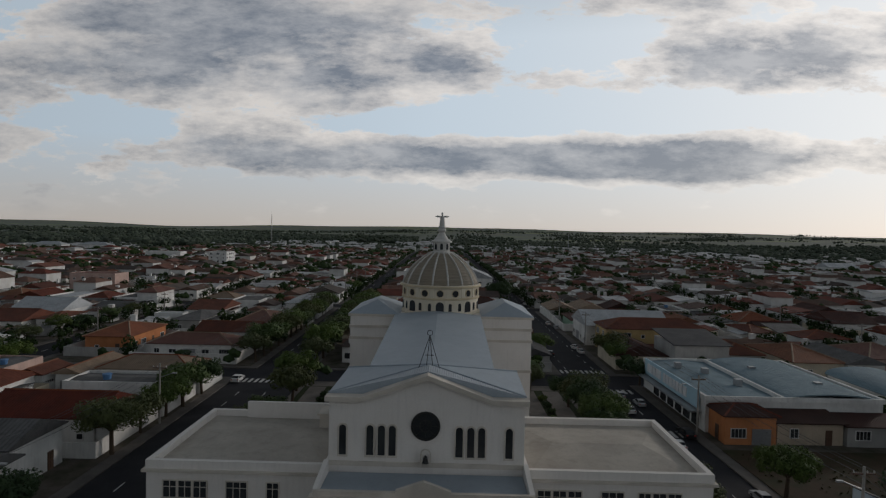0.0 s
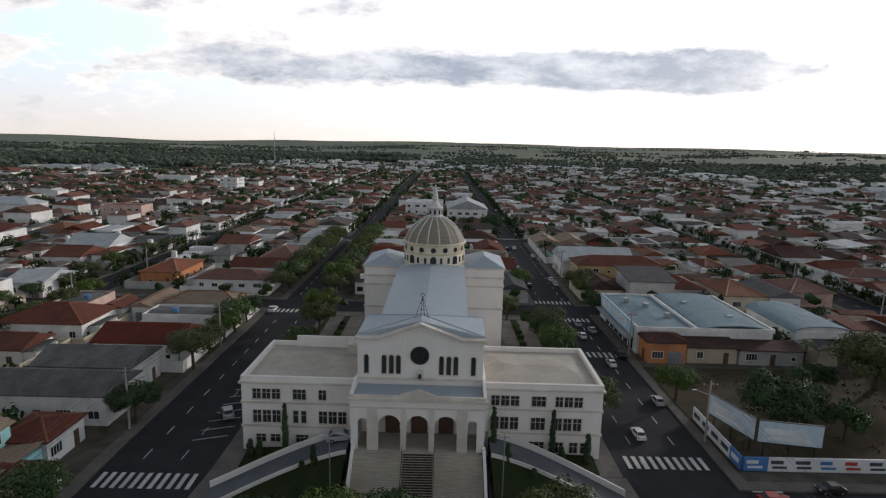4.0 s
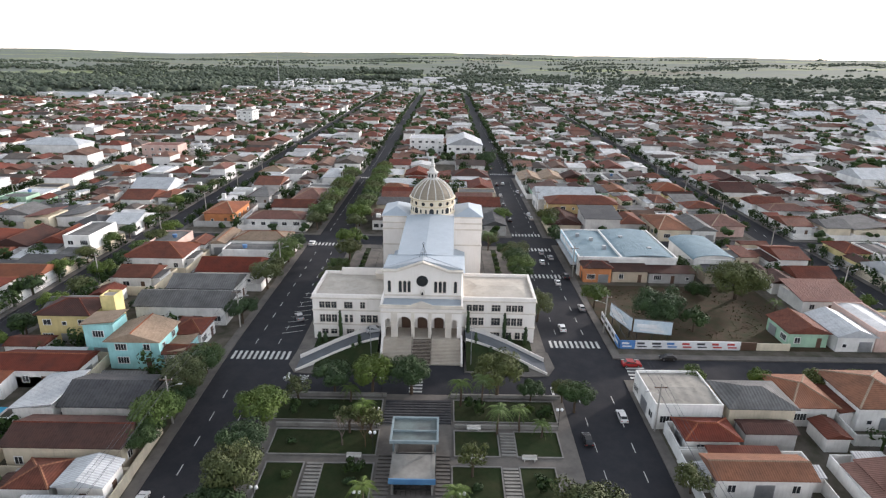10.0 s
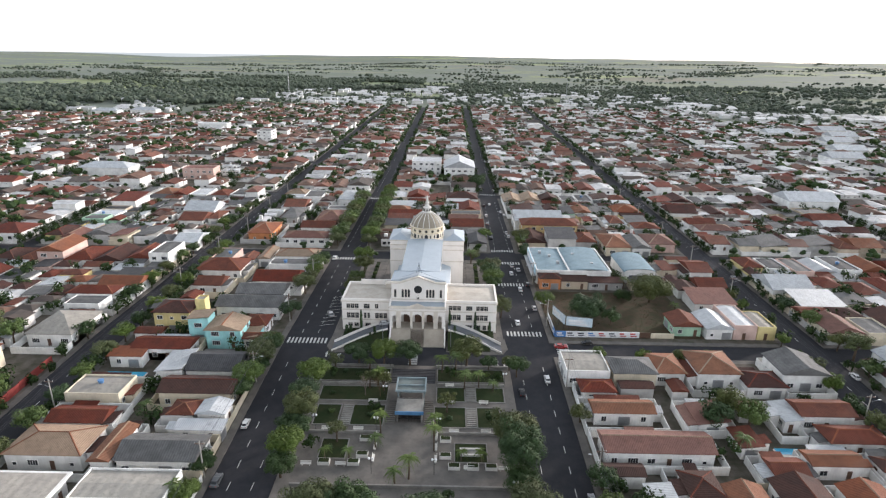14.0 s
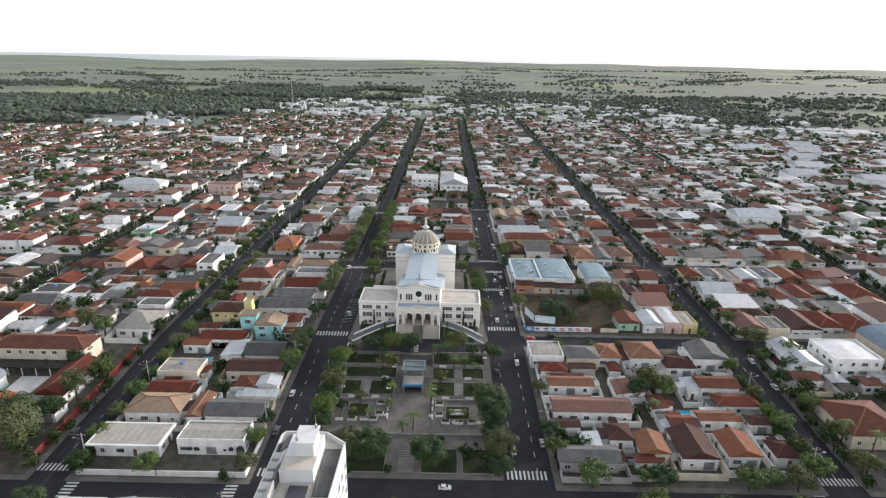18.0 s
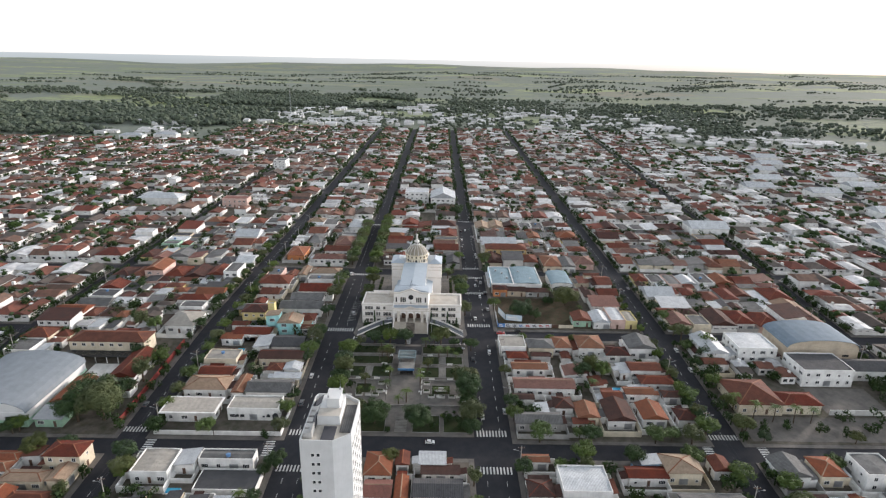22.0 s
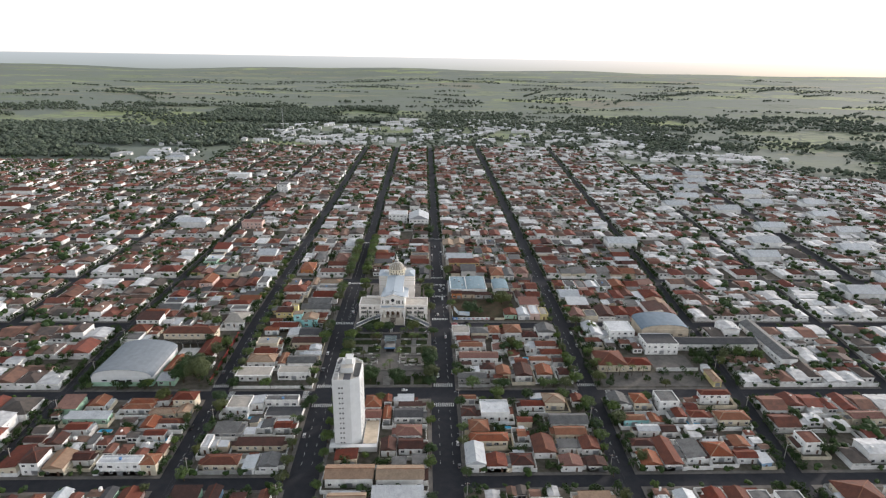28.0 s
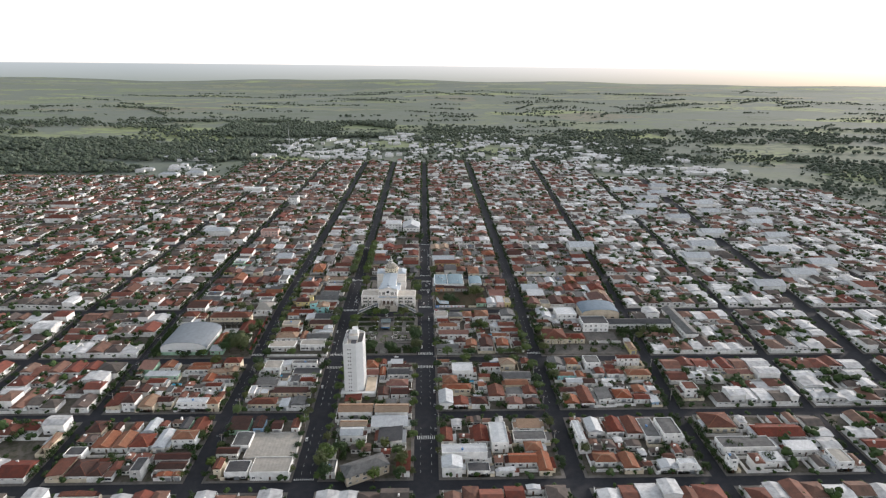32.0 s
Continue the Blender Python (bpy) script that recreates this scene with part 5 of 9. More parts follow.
landmark(90.1, 96.6, -2.0, 12.5, 4.0, "pink", "metal", "flat", "y", "pink-fronted shop with a pale parapeted roof", "s", category="shop", name="shop_building")
landmark(96.9, 102.0, -2.0, 9.0, 3.6, "yellow", "pale", "flat", "y", "yellow corner shop with a parapeted roof", "se", category="shop", name="shop_building")
landmark(56.8, 68.5, 33.2, 37.0, 2.8, "grey", "dark clay", "shed", "x", "low rubble shed with a rusted roof", "s", name="shed", category="shed")
landmark(-57.0, -47.6, -12.0, -4.2, 5.4, "turquoise", "tan", "gable", "y", "two-storey turquoise house with tan tile roofs", "se", 2, annex=(-47.4, -43.6, -11.5, -5.0, 3.0, "tan"))
landmark(-63.0, -57.4, -8.8, -4.0, 7.0, "turquoise", "tan", "shed", "y", "narrow turquoise house block with a tan tile roof", "s", 2)
landmark(-61.0, -42.2, 5.5, 14.0, 4.2, "white", "grey", "gable", "x", "long white building with weathered grey sheet roofs", "se", name="workshop", category="workshop")
landmark(-58.0, -43.6, 14.4, 23.0, 4.6, "white", "grey", "gable", "x", "white building with a stained grey sheet roof", "e", name="workshop", category="workshop")
landmark(-75.2, -65.0, -3.5, 4.5, 6.2, "yellow", "dark clay", "hip", "x", "two-storey yellow house with a dark tile hip roof", "s", 2)
landmark(-64.6, -61.8, 0.2, 3.4, 8.2, "yellow", "pale", "flat", "x", "square yellow water tower beside a house", "", name="water_tower", category="tower")
landmark(-135.5, -105.5, -30.6, -21.4, 6.0, "cream", "clay", "hip", "x", "long two-storey cream school with a clay-tile hip roof", "s", 2, category="school", name="school")
landmark(-108.8, -99.6, -51.2, -31.6, 3.4, "white", "clay", "gable", "y", "white school wing with a clay-tile gable roof", "ew", category="school", name="school_wing")
landmark(-106.4, -97.8, -58.2, -52.8, 2.9, "white", "dark clay", "gable", "x", "low white school shed with a dark tile roof", "s", category="school", name="school_annex")
landmark(-120.6, -113.6, -66.0, -50.2, 3.2, "white", "orange", "gable", "y", "white changing block with an orange tile roof beside the sports hall", "es", category="building", name="changing_block")
landmark(-120.8, -112.0, -74.6, -68.4, 3.0, "green", "metal", "shed", "x", "low pale green kiosk building with a sheet roof", "s", category="building", name="low_building")
landmark(151.5, 171.0, -44.8, -31.0, 6.3, "white", "dark grey", "flat", "x", "two-storey white school building with rows of windows", "sw", 2, category="school", name="school")
landmark(171.6, 221.5, -40.5, -31.5, 4.2, "white", "dark grey", "gable", "x", "long low school wing with a dark roof", "s", category="school", name="school_wing")
landmark(225.5, 235.0, -58.5, -11.0, 4.2, "white", "grey", "gable", "y", "long white school wing with a grey sheet roof", "w", category="school", name="school_wing")
landmark(118.6, 134.4, -62.8, -46.6, 4.0, "cream", "clay", "hip", "y", "clubhouse with a broad red roof among palms", "sw", category="club", name="clubhouse")
landmark(134.8, 148.4, -62.0, -54.0, 3.7, "cream", "clay", "hip", "x", "club wing with a red tile roof", "s", category="club", name="club_wing")
landmark(-16.5, 2.7, 226, 244, 9.0, "white", "metal", "flat", "x", "plain white commercial block of three storeys", "s", 3, category="building", name="commercial_block")
landmark(4.8, 24.4, 215, 240, 7.6, "white", "metal", "gable", "y", "white commercial block with a pale metal roof", "s", 2, category="building", name="commercial_block")
landmark(-159, -139.5, 203, 214, 6.5, "pink", "pink", "flat", "x", "pink two-storey building with a parapet", "s", 2, category="building", name="building")
landmark(-250, -220, 443, 455, 6.0, "white", "metal", "flat", "x", "long white warehouse at the edge of town", "s", category="warehouse", name="warehouse")
landmark(-161, -148.5, 356, 372, 10.5, "white", "grey", "flat", "x", "white four-storey apartment block", "se", 4, category="building", name="apartment_block")
landmark(-58.5, -39.0, -198, -186, 4.4, "white", "pale", "flat", "x", "white building with a cream parapeted roof", "se", category="building", name="building")
landmark(-66, -39.0, -184, -162, 1.8, "grey", "pale", "flat", "x", "walled yard with a pale earth floor", "", category="yard", name="walled_yard")


landmark(-57.4, -39.4, -103.4, -94.6, 1.7, "white", "dark grey", "flat", "x", "white-walled yard with a dark floor", "", category="yard", name="walled_yard")


claim(-138, -76, -95.5, -20)
claim(117, -77, 177, -44)
PLOTS = []


def plot(x0, x1, y0, y1, h, wall, roof, kind, axis, storeys=1):
    """Note down a house whose place is known; it is built once all its neighbours are known."""
    PLOTS.append((x0, x1, y0, y1, h, wall, roof, kind, axis, storeys))


def build_plots():
    """Grow a walled lot round each house, as far as its neighbours and the pavements allow, and build both."""
    solid_ground = list(TAKEN) + [(p[0], p[2], p[1], p[3]) for p in PLOTS]
    lots = []
    for x0, x1, y0, y1, h, wall, roof, kind, axis, storeys in PLOTS:
        cx, cy = (x0 + x1) / 2, (y0 + y1) / 2
        home = [(k, a, c) for k, a, c in BLOCKS if a < cy < c and street_x(k, cy) < cx < street_x(k + 1, cy)]
        lot = [x0, y0, x1, y1]
        if home:
            k, a, c = home[0]
            lo, hi = street_x(k, cy) + half(k, cy) + 1.75, street_x(k + 1, cy) - half(k + 1, cy) - 1.75
            for step in range(6):
                for i, d in ((0, -0.4), (1, -0.6), (2, 0.4), (3, 0.4)):
                    trial = list(lot)
                    trial[i] += d
                    if trial[0] < lo or trial[2] > hi or trial[1] < a or trial[3] > c:
                        continue
                    if any(trial[0] < q[2] and trial[2] > q[0] and trial[1] < q[3] and trial[3] > q[1] for q in solid_ground if q != (x0, y0, x1, y1)):
                        continue
                    if any(trial[0] < q[2] and trial[2] > q[0] and trial[1] < q[3] and trial[3] > q[1] for q in lots):
                        continue
                    lot = trial
        lots.append(tuple(lot))
        villa = -82 < cx < -38 and -80 < cy < -58
        roomy = not villa and lot[2] - lot[0] > x1 - x0 + 0.7 and lot[3] - lot[1] > y1 - y0 + 0.7
        claim(*lot)
        lean = random.Random(int(cx * 13 + cy * 7))
        annex = []
        for gap, (a0, a1, c0, c1) in ((lot[3] - y1, (x0, x1, y1 + 0.1, lot[3] - 0.2)), (x0 - lot[0], (lot[0] + 0.2, x0 - 0.1, y0, y1)), (lot[2] - x1, (x1 + 0.1, lot[2] - 0.2, y0, y1))):
            if gap > 1.9 and not villa and lean.random() < 0.8:
                u, w = sorted((lean.uniform(0, 0.3), lean.uniform(0.55, 1.0)))
                side = (a0 + (a1 - a0) * u, a0 + (a1 - a0) * w, c0, c1) if a1 - a0 > c1 - c0 else (a0, a1, c0 + (c1 - c0) * u, c0 + (c1 - c0) * w)
                annex.append((*side, lean.uniform(2.3, 2.8), lean.choice([roof, "grey", "metal", "clay", "dark clay"])))
        house(x0, x1, y0, y1, h, wall, roof, kind, axis, None, "se" if x0 < 0 else "sw", storeys, yard=(lot[0], lot[2], lot[1], lot[3], "s") if roomy else None, annex=annex)


plot(-80.6, -64.9, 36.9, 48.5, 3.6, "white", "clay", "hip", "x")
plot(-75.3, -67.0, 24.0, 31.9, 3.2, "white", "clay", "gable", "x")
plot(-57.1, -42.7, 27.6, 37.3, 3.6, "white", "clay", "gable", "x")
plot(-49.3, -43.2, -4.7, 2.2, 3.2, "white", "clay", "hip", "x")
plot(-56.3, -42.3, 42.2, 49.0, 3.8, "white", "grey", "flat", "x")
plot(-56.8, -41.4, 52.3, 60.0, 3.8, "white", "tan", "hip", "x")
plot(-68.3, -63.9, 48.8, 55.6, 3.4, "white", "clay", "gable", "y")
plot(-62.6, -58.5, 50.1, 62.8, 3.4, "white", "tan", "gable", "y")
plot(-76.8, -67.2, 81.0, 97.7, 3.6, "orange", "orange", "hip", "x")
plot(-60.7, -43.4, 76.9, 85.0, 3.2, "white", "pink", "hip", "x")
plot(-56.8, -42.6, 91.1, 99.6, 3.4, "white", "clay", "gable", "x")
plot(-52.5, -41.5, 102.8, 119.6, 3.6, "pink", "pink", "hip", "x")
plot(-69.6, -62.5, 106.3, 125.3, 3.4, "grey", "grey", "hip", "x")
plot(-74.1, -64.1, 126.3, 141.4, 3.4, "white", "clay", "gable", "x")
plot(-48.8, -39.3, 139.7, 159.7, 4.2, "white", "metal", "hip", "x")
plot(-119.5, -105.2, 116.0, 130.3, 3.6, "white", "metal", "gable", "x")
plot(-114.5, -103.9, 99.1, 112.2, 3.4, "white", "clay", "gable", "x")
plot(-102.5, -97.8, 102.3, 115.7, 3.6, "white", "clay", "hip", "x")
plot(-111.8, -103.8, 66.6, 77.2, 3.4, "grey", "dark grey", "hip", "x")
plot(-102.4, -93.4, 67.6, 80.5, 3.4, "white", "metal", "gable", "x")
plot(72.0, 82.1, 69.7, 87.8, 3.6, "cream", "orange", "hip", "x")
plot(82.4, 89.8, 69.1, 84.1, 3.6, "white", "grey", "gable", "y")
plot(83.2, 89.0, 105.8, 118.9, 3.4, "white", "clay", "hip", "x")
plot(95.3, 102.8, 42.3, 54.3, 3.8, "white", "clay", "gable", "x")
plot(86.3, 89.9, 45.6, 53.8, 3.2, "cream", "clay", "shed", "x")
plot(116.8, 124.7, 76.5, 88.7, 3.4, "white", "clay", "gable", "x")
plot(60.1, 67.2, -25.4, -16.0, 3.4, "white", "orange", "hip", "x")
plot(70.2, 80.4, -26.3, -15.3, 4.0, "white", "orange", "hip", "y")
plot(90.5, 101.5, -27.0, -17.1, 4.6, "white", "grey", "gable", "y")
plot(80.6, 89.7, -30.2, -23.2, 3.2, "white", "dark clay", "hip", "x")
plot(86.8, 98.4, -41.6, -35.6, 3.8, "white", "clay", "gable", "x")
plot(82.8, 86.1, -42.5, -35.4, 3.0, "white", "metal", "shed", "y")
plot(72.1, 78.4, -59.2, -54.3, 3.2, "white", "clay", "gable", "x")
plot(80.7, 90.7, -56.4, -52.2, 3.4, "white", "orange", "gable", "x")
plot(88.5, 100.8, -49.5, -43.8, 3.2, "white", "clay", "hip", "x")
plot(94.2, 101.0, -57.3, -53.3, 3.0, "white", "dark clay", "hip", "x")
plot(70.2, 79.2, -71.8, -60.2, 3.4, "white", "dark clay", "gable", "y")
plot(82.4, 90.4, -70.6, -61.3, 3.4, "white", "orange", "gable", "y")
plot(94.6, 100.9, -70.4, -64.0, 3.2, "white", "dark clay", "hip", "x")
plot(60.3, 67.4, -70.0, -62.0, 3.3, "cream", "orange", "gable", "y")
plot(58.3, 63.0, -72.5, -70.2, 2.8, "white", "clay", "shed", "x")
plot(53.5, 59.6, -64.9, -58.4, 3.2, "white", "dark clay", "hip", "y")
plot(38.8, 53.9, -73.4, -67.4, 3.2, "grey", "grey", "gable", "x")
plot(63.2, 69.5, -44.1, -36.7, 3.0, "white", "pink", "shed", "y")
plot(40.7, 62.5, -54.0, -47.3, 3.6, "white", "pink", "gable", "x")
plot(41.3, 54.6, -40.9, -36.2, 3.2, "white", "orange", "gable", "x")
plot(40.3, 48.1, -32.9, -27.9, 3.0, "white", "clay", "hip", "x")
plot(69.4, 73.4, -51.0, -44.7, 2.8, "white", "clay", "shed", "y")
plot(120.2, 129.5, -30.9, -14.9, 5.0, "white", "metal", "gable", "y")
plot(134.5, 150.2, -28.9, -14.9, 6.0, "white", "metal", "flat", "y", 2)
plot(118.1, 126.3, -35.9, -31.2, 3.5, "white", "clay", "gable", "x")
plot(-79.4, -63.0, -70.8, -63.5, 3.6, "white", "pale", "flat", "x")
plot(-58.9, -41.7, -69.6, -61.7, 4.0, "white", "pale", "flat", "x")
plot(-78.6, -63.6, -57.9, -49.0, 3.6, "white", "tan", "hip", "x")
plot(-60.8, -57.2, -59.4, -48.4, 3.6, "white", "orange", "gable", "y")
plot(-56.0, -40.7, -58.9, -51.2, 3.6, "white", "grey", "gable", "x")
plot(-77.3, -65.5, -47.3, -41.7, 3.0, "white", "clay", "gable", "x")
plot(-78.6, -66.2, -38.9, -30.8, 3.6, "cream", "pale", "flat", "x")
plot(-57.7, -41.1, -37.7, -30.9, 4.0, "cream", "dark clay", "gable", "x")
plot(-62.3, -56.2, -29.2, -19.8, 3.8, "white", "metal", "shed", "y")
plot(-55.3, -43.0, -28.5, -19.6, 3.8, "white", "dark grey", "gable", "x")
plot(-73.8, -59.2, -18.2, -11.9, 3.4, "white", "clay", "gable", "x")
plot(-52.5, -47.2, -44.3, -39.2, 3.2, "white", "clay", "hip", "x")
plot(-46.2, -40.2, -44.1, -39.4, 3.4, "white", "metal", "gable", "y")
plot(-49.0, -39.3, -48.8, -46.1, 3.0, "white", "metal", "shed", "x")
plot(-105.5, -93.4, -12.7, 1.6, 3.6, "white", "pale", "hip", "x")
plot(38.8, 46.5, -91.3, -88.4, 3.2, "white", "orange", "gable", "x")
plot(38.8, 45.7, -105.2, -98.8, 3.2, "white", "dark clay", "hip", "x")
plot(48.2, 62.1, -105.4, -94.3, 4.6, "white", "metal", "flat", "x")
plot(41.9, 59.0, -123.3, -117.6, 3.4, "cream", "orange", "hip", "x")
plot(41.8, 50.8, -116.7, -107.8, 3.4, "cream", "orange", "hip", "y")
plot(38.8, 46.9, -139.6, -126.1, 4.4, "white", "metal", "gable", "y")
plot(47.9, 56.2, -139.6, -132.4, 3.4, "white", "clay", "gable", "y")
plot(58.7, 68.0, -138.9, -131.5, 3.2, "white", "dark clay", "hip", "x")
plot(69.4, 80.8, -97.4, -92.9, 3.2, "white", "clay", "gable", "x")
plot(74.8, 80.0, -92.4, -88.4, 3.6, "blue", "metal", "shed", "y")
plot(81.0, 91.3, -96.6, -88.4, 4.2, "cream", "tan", "hip", "y")
plot(96.1, 101.2, -94.4, -88.4, 3.4, "white", "clay", "gable", "y")
plot(81.4, 99.2, -112.1, -104.0, 3.6, "white", "grey", "gable", "x")
plot(81.9, 96.2, -119.3, -113.4, 3.4, "cream", "orange", "gable", "x")
plot(70.0, 79.5, -131.2, -119.9, 3.2, "white", "clay", "gable", "y")
plot(64.3, 67.7, -119.8, -114.9, 3.0, "white", "orange", "gable", "x")
plot(92.1, 99.9, -129.0, -121.3, 3.2, "white", "clay", "gable", "y")
plot(80.1, 89.3, -139.6, -133.2, 3.2, "white", "pink", "gable", "y")
plot(92.1, 99.8, -139.6, -134.4, 3.2, "white", "dark clay", "gable", "y")
plot(81.6, 89.8, -128.0, -122.9, 3.0, "white", "grey", "shed", "x")
plot(-8.9, -1.3, -97.9, -88.0, 3.2, "white", "orange", "hip", "y")
plot(0.1, 3.7, -93.4, -88.0, 3.2, "white", "clay", "gable", "y")
plot(7.2, 14.8, -93.3, -88.7, 3.4, "white", "metal", "shed", "x")
plot(7.9, 18.9, -96.8, -93.8, 3.0, "white", "dark clay", "shed", "x")
plot(-8.0, -0.8, -106.2, -99.8, 3.2, "white", "pink", "gable", "x")
plot(0.7, 3.9, -106.9, -98.1, 3.2, "white", "orange", "gable", "y")
plot(5.9, 19.5, -106.3, -99.4, 3.5, "white", "dark grey", "gable", "x")
plot(7.6, 19.0, -119.2, -111.7, 3.4, "white", "pink", "hip", "x")
plot(9.0, 19.6, -128.0, -121.0, 3.2, "white", "dark clay", "gable", "x")
plot(1.0, 7.4, -129.0, -121.0, 3.2, "white", "dark clay", "gable", "y")
plot(-20.9, -1.2, -147.8, -139.6, 4.6, "white", "tan", "gable", "x")
plot(0.6, 20.1, -148.4, -140.2, 4.6, "white", "tan", "gable", "x")
plot(-18.0, -3.3, -160.7, -155.5, 4.2, "white", "tan", "gable", "x")
plot(-16.9, -5.0, -168.7, -161.7, 4.2, "white", "metal", "gable", "x")
plot(-0.5, 19.8, -160.5, -152.2, 3.6, "white", "metal", "shed", "x")
plot(4.4, 17.1, -173.6, -161.2, 3.2, "white", "dark grey", "shed", "y")
plot(38.8, 45.0, -173.3, -162.4, 3.3, "white", "clay", "gable", "y")
plot(57.5, 65.0, -173.6, -160.7, 3.3, "white", "clay", "gable", "y")
plot(66.1, 75.3, -179.6, -160.9, 6.0, "white", "metal", "flat", "y", 2)
plot(79.2, 97.1, -173.7, -165.3, 3.4, "white", "grey", "flat", "x")
plot(83.1, 95.8, -162.8, -156.0, 3.4, "white", "tan", "shed", "x")
plot(38.8, 62.9, -187.0, -179.7, 6.0, "white", "metal", "flat", "x")
plot(38.8, 48.8, -197.6, -189.6, 6.0, "white", "metal", "gable", "y")
plot(51.9, 63.3, -197.6, -190.5, 3.0, "white", "dark grey", "flat", "y")
plot(74.4, 88.6, -191.2, -184.2, 3.3, "white", "orange", "gable", "x")
plot(84.3, 93.4, -182.0, -174.6, 3.3, "white", "orange", "hip", "x")
plot(88.9, 95.4, -197.6, -183.6, 3.3, "cream", "orange", "gable", "y")
plot(68.1, 76.0, -197.6, -195.3, 3.6, "white", "metal", "shed", "y")
plot(80.0, 86.3, -211.0, -208.4, 3.6, "white", "metal", "gable", "y")
plot(114.7, 123.4, -97.1, -88.4, 4.0, "white", "grey", "gable", "y")
plot(126.8, 134.1, -96.7, -88.4, 4.0, "cream", "orange", "hip", "y")
plot(139.1, 149.1, -98.4, -88.4, 5.5, "white", "grey", "flat", "y", 2)
plot(117.8, 128.1, -109.2, -105.2, 3.4, "turquoise", "orange", "gable", "x")
plot(130.6, 134.7, -110.3, -104.5, 3.3, "white", "orange", "gable", "y")
plot(144.0, 149.4, -107.0, -100.8, 3.4, "white", "clay", "gable", "y")
plot(151.3, 160.3, -107.3, -101.7, 3.3, "white", "clay", "hip", "x")
plot(164.3, 179.7, -109.7, -102.6, 3.6, "cream", "orange", "hip", "x")
plot(162.6, 178.1, -92.6, -88.4, 5.8, "white", "clay", "hip", "x", 2)
plot(122.0, 132.0, -117.2, -112.5, 3.4, "white", "metal", "gable", "x")
plot(133.2, 139.9, -117.8, -112.3, 3.2, "white", "dark clay", "gable", "x")
plot(115.4, 125.5, -127.1, -122.3, 3.3, "white", "dark clay", "hip", "x")
plot(115.7, 124.3, -139.6, -131.4, 3.3, "white", "orange", "gable", "y")
plot(125.8, 133.7, -139.6, -122.2, 3.4, "white", "clay", "gable", "y")
plot(137.6, 145.3, -135.6, -123.3, 3.3, "white", "grey", "shed", "y")
plot(148.5, 158.8, -134.4, -124.9, 3.3, "white", "orange", "hip", "y")
plot(160.1, 169.2, -135.6, -130.6, 3.3, "white", "clay", "gable", "x")
plot(162.3, 169.7, -128.0, -121.5, 3.3, "white", "orange", "gable", "y")
plot(169.4, 173.9, -138.9, -132.6, 3.0, "blue", "metal", "shed", "y")
plot(114.0, 117.9, -177.6, -160.1, 6.0, "white", "metal", "flat", "y", 2)
plot(122.3, 129.9, -168.0, -155.9, 4.0, "white", "metal", "gable", "y")
plot(135.4, 142.7, -167.0, -154.2, 3.4, "white", "clay", "gable", "y")
plot(144.4, 153.0, -168.9, -154.3, 3.4, "white", "clay", "gable", "y")
plot(153.2, 161.6, -173.0, -155.3, 3.6, "white", "grey", "flat", "y")
plot(162.6, 172.8, -173.9, -158.3, 6.0, "white", "grey", "flat", "y", 2)
plot(119.4, 130.6, -191.7, -184.7, 3.4, "white", "orange", "hip", "x")
plot(133.2, 140.8, -196.6, -185.4, 3.4, "white", "orange", "gable", "y")
plot(152.0, 160.7, -197.6, -191.8, 4.0, "white", "metal", "gable", "y")
plot(161.2, 170.8, -197.6, -193.2, 6.0, "white", "metal", "flat", "y", 2)
plot(192.1, 208.5, -164.7, -150.4, 3.6, "cream", "clay", "hip", "y")
plot(191.6, 221.1, -183.1, -173.3, 4.0, "white", "grey", "flat", "x")
plot(187.8, 191.9, -197.6, -192.1, 8.0, "white", "grey", "flat", "y", 3)
plot(208.9, 218.7, -193.6, -187.5, 4.0, "white", "metal", "shed", "x")
plot(245.4, 253.9, -197.6, -186.5, 5.6, "white", "pale", "flat", "y", 2)
plot(227.2, 242.7, -185.0, -178.5, 4.0, "white", "metal", "shed", "x")
plot(217.5, 243.6, -173.1, -162.7, 3.5, "white", "clay", "gable", "x")
plot(231.5, 247.2, -109.8, -104.0, 4.0, "cream", "pink", "gable", "x")
plot(194.1, 202.6, -129.8, -120.7, 5.6, "white", "clay", "flat", "y", 2)
plot(-77.1, -66.2, -99.0, -88.4, 3.6, "white", "pale", "flat", "y")
plot(-65.8, -60.2, -95.0, -88.4, 3.2, "white", "metal", "shed", "y")
plot(-59.4, -43.0, -93.2, -88.4, 3.6, "white", "grey", "flat", "x")
plot(-77.2, -66.5, -116.2, -109.7, 3.2, "grey", "grey", "shed", "x")
plot(-56.1, -51.3, -112.9, -106.6, 3.0, "white", "dark grey", "shed", "y")
plot(-49.8, -42.6, -113.0, -108.5, 3.2, "white", "clay", "gable", "x")
plot(-79.6, -75.9, -126.9, -118.0, 3.4, "white", "metal", "flat", "y")
plot(-64.3, -43.7, -125.0, -120.2, 3.0, "cream", "dark clay", "shed", "x")
plot(-74.9, -60.0, -137.6, -131.2, 3.6, "cream", "clay", "hip", "x")
plot(-50.4, -42.8, -139.0, -131.4, 3.6, "white", "grey", "gable", "y")
plot(-57.2, -52.3, -139.6, -131.4, 3.0, "white", "metal", "shed", "y")
plot(-71.2, -59.7, -197.6, -188.7, 4.4, "white", "dark grey", "flat", "y")
plot(-74.3, -65.0, -176.2, -164.0, 3.6, "white", "grey", "flat", "y")
plot(-103.9, -93.4, -95.2, -88.4, 6.0, "cream", "clay", "hip", "x", 2)
plot(-112.9, -107.3, -92.4, -88.4, 3.4, "white", "clay", "shed", "y")
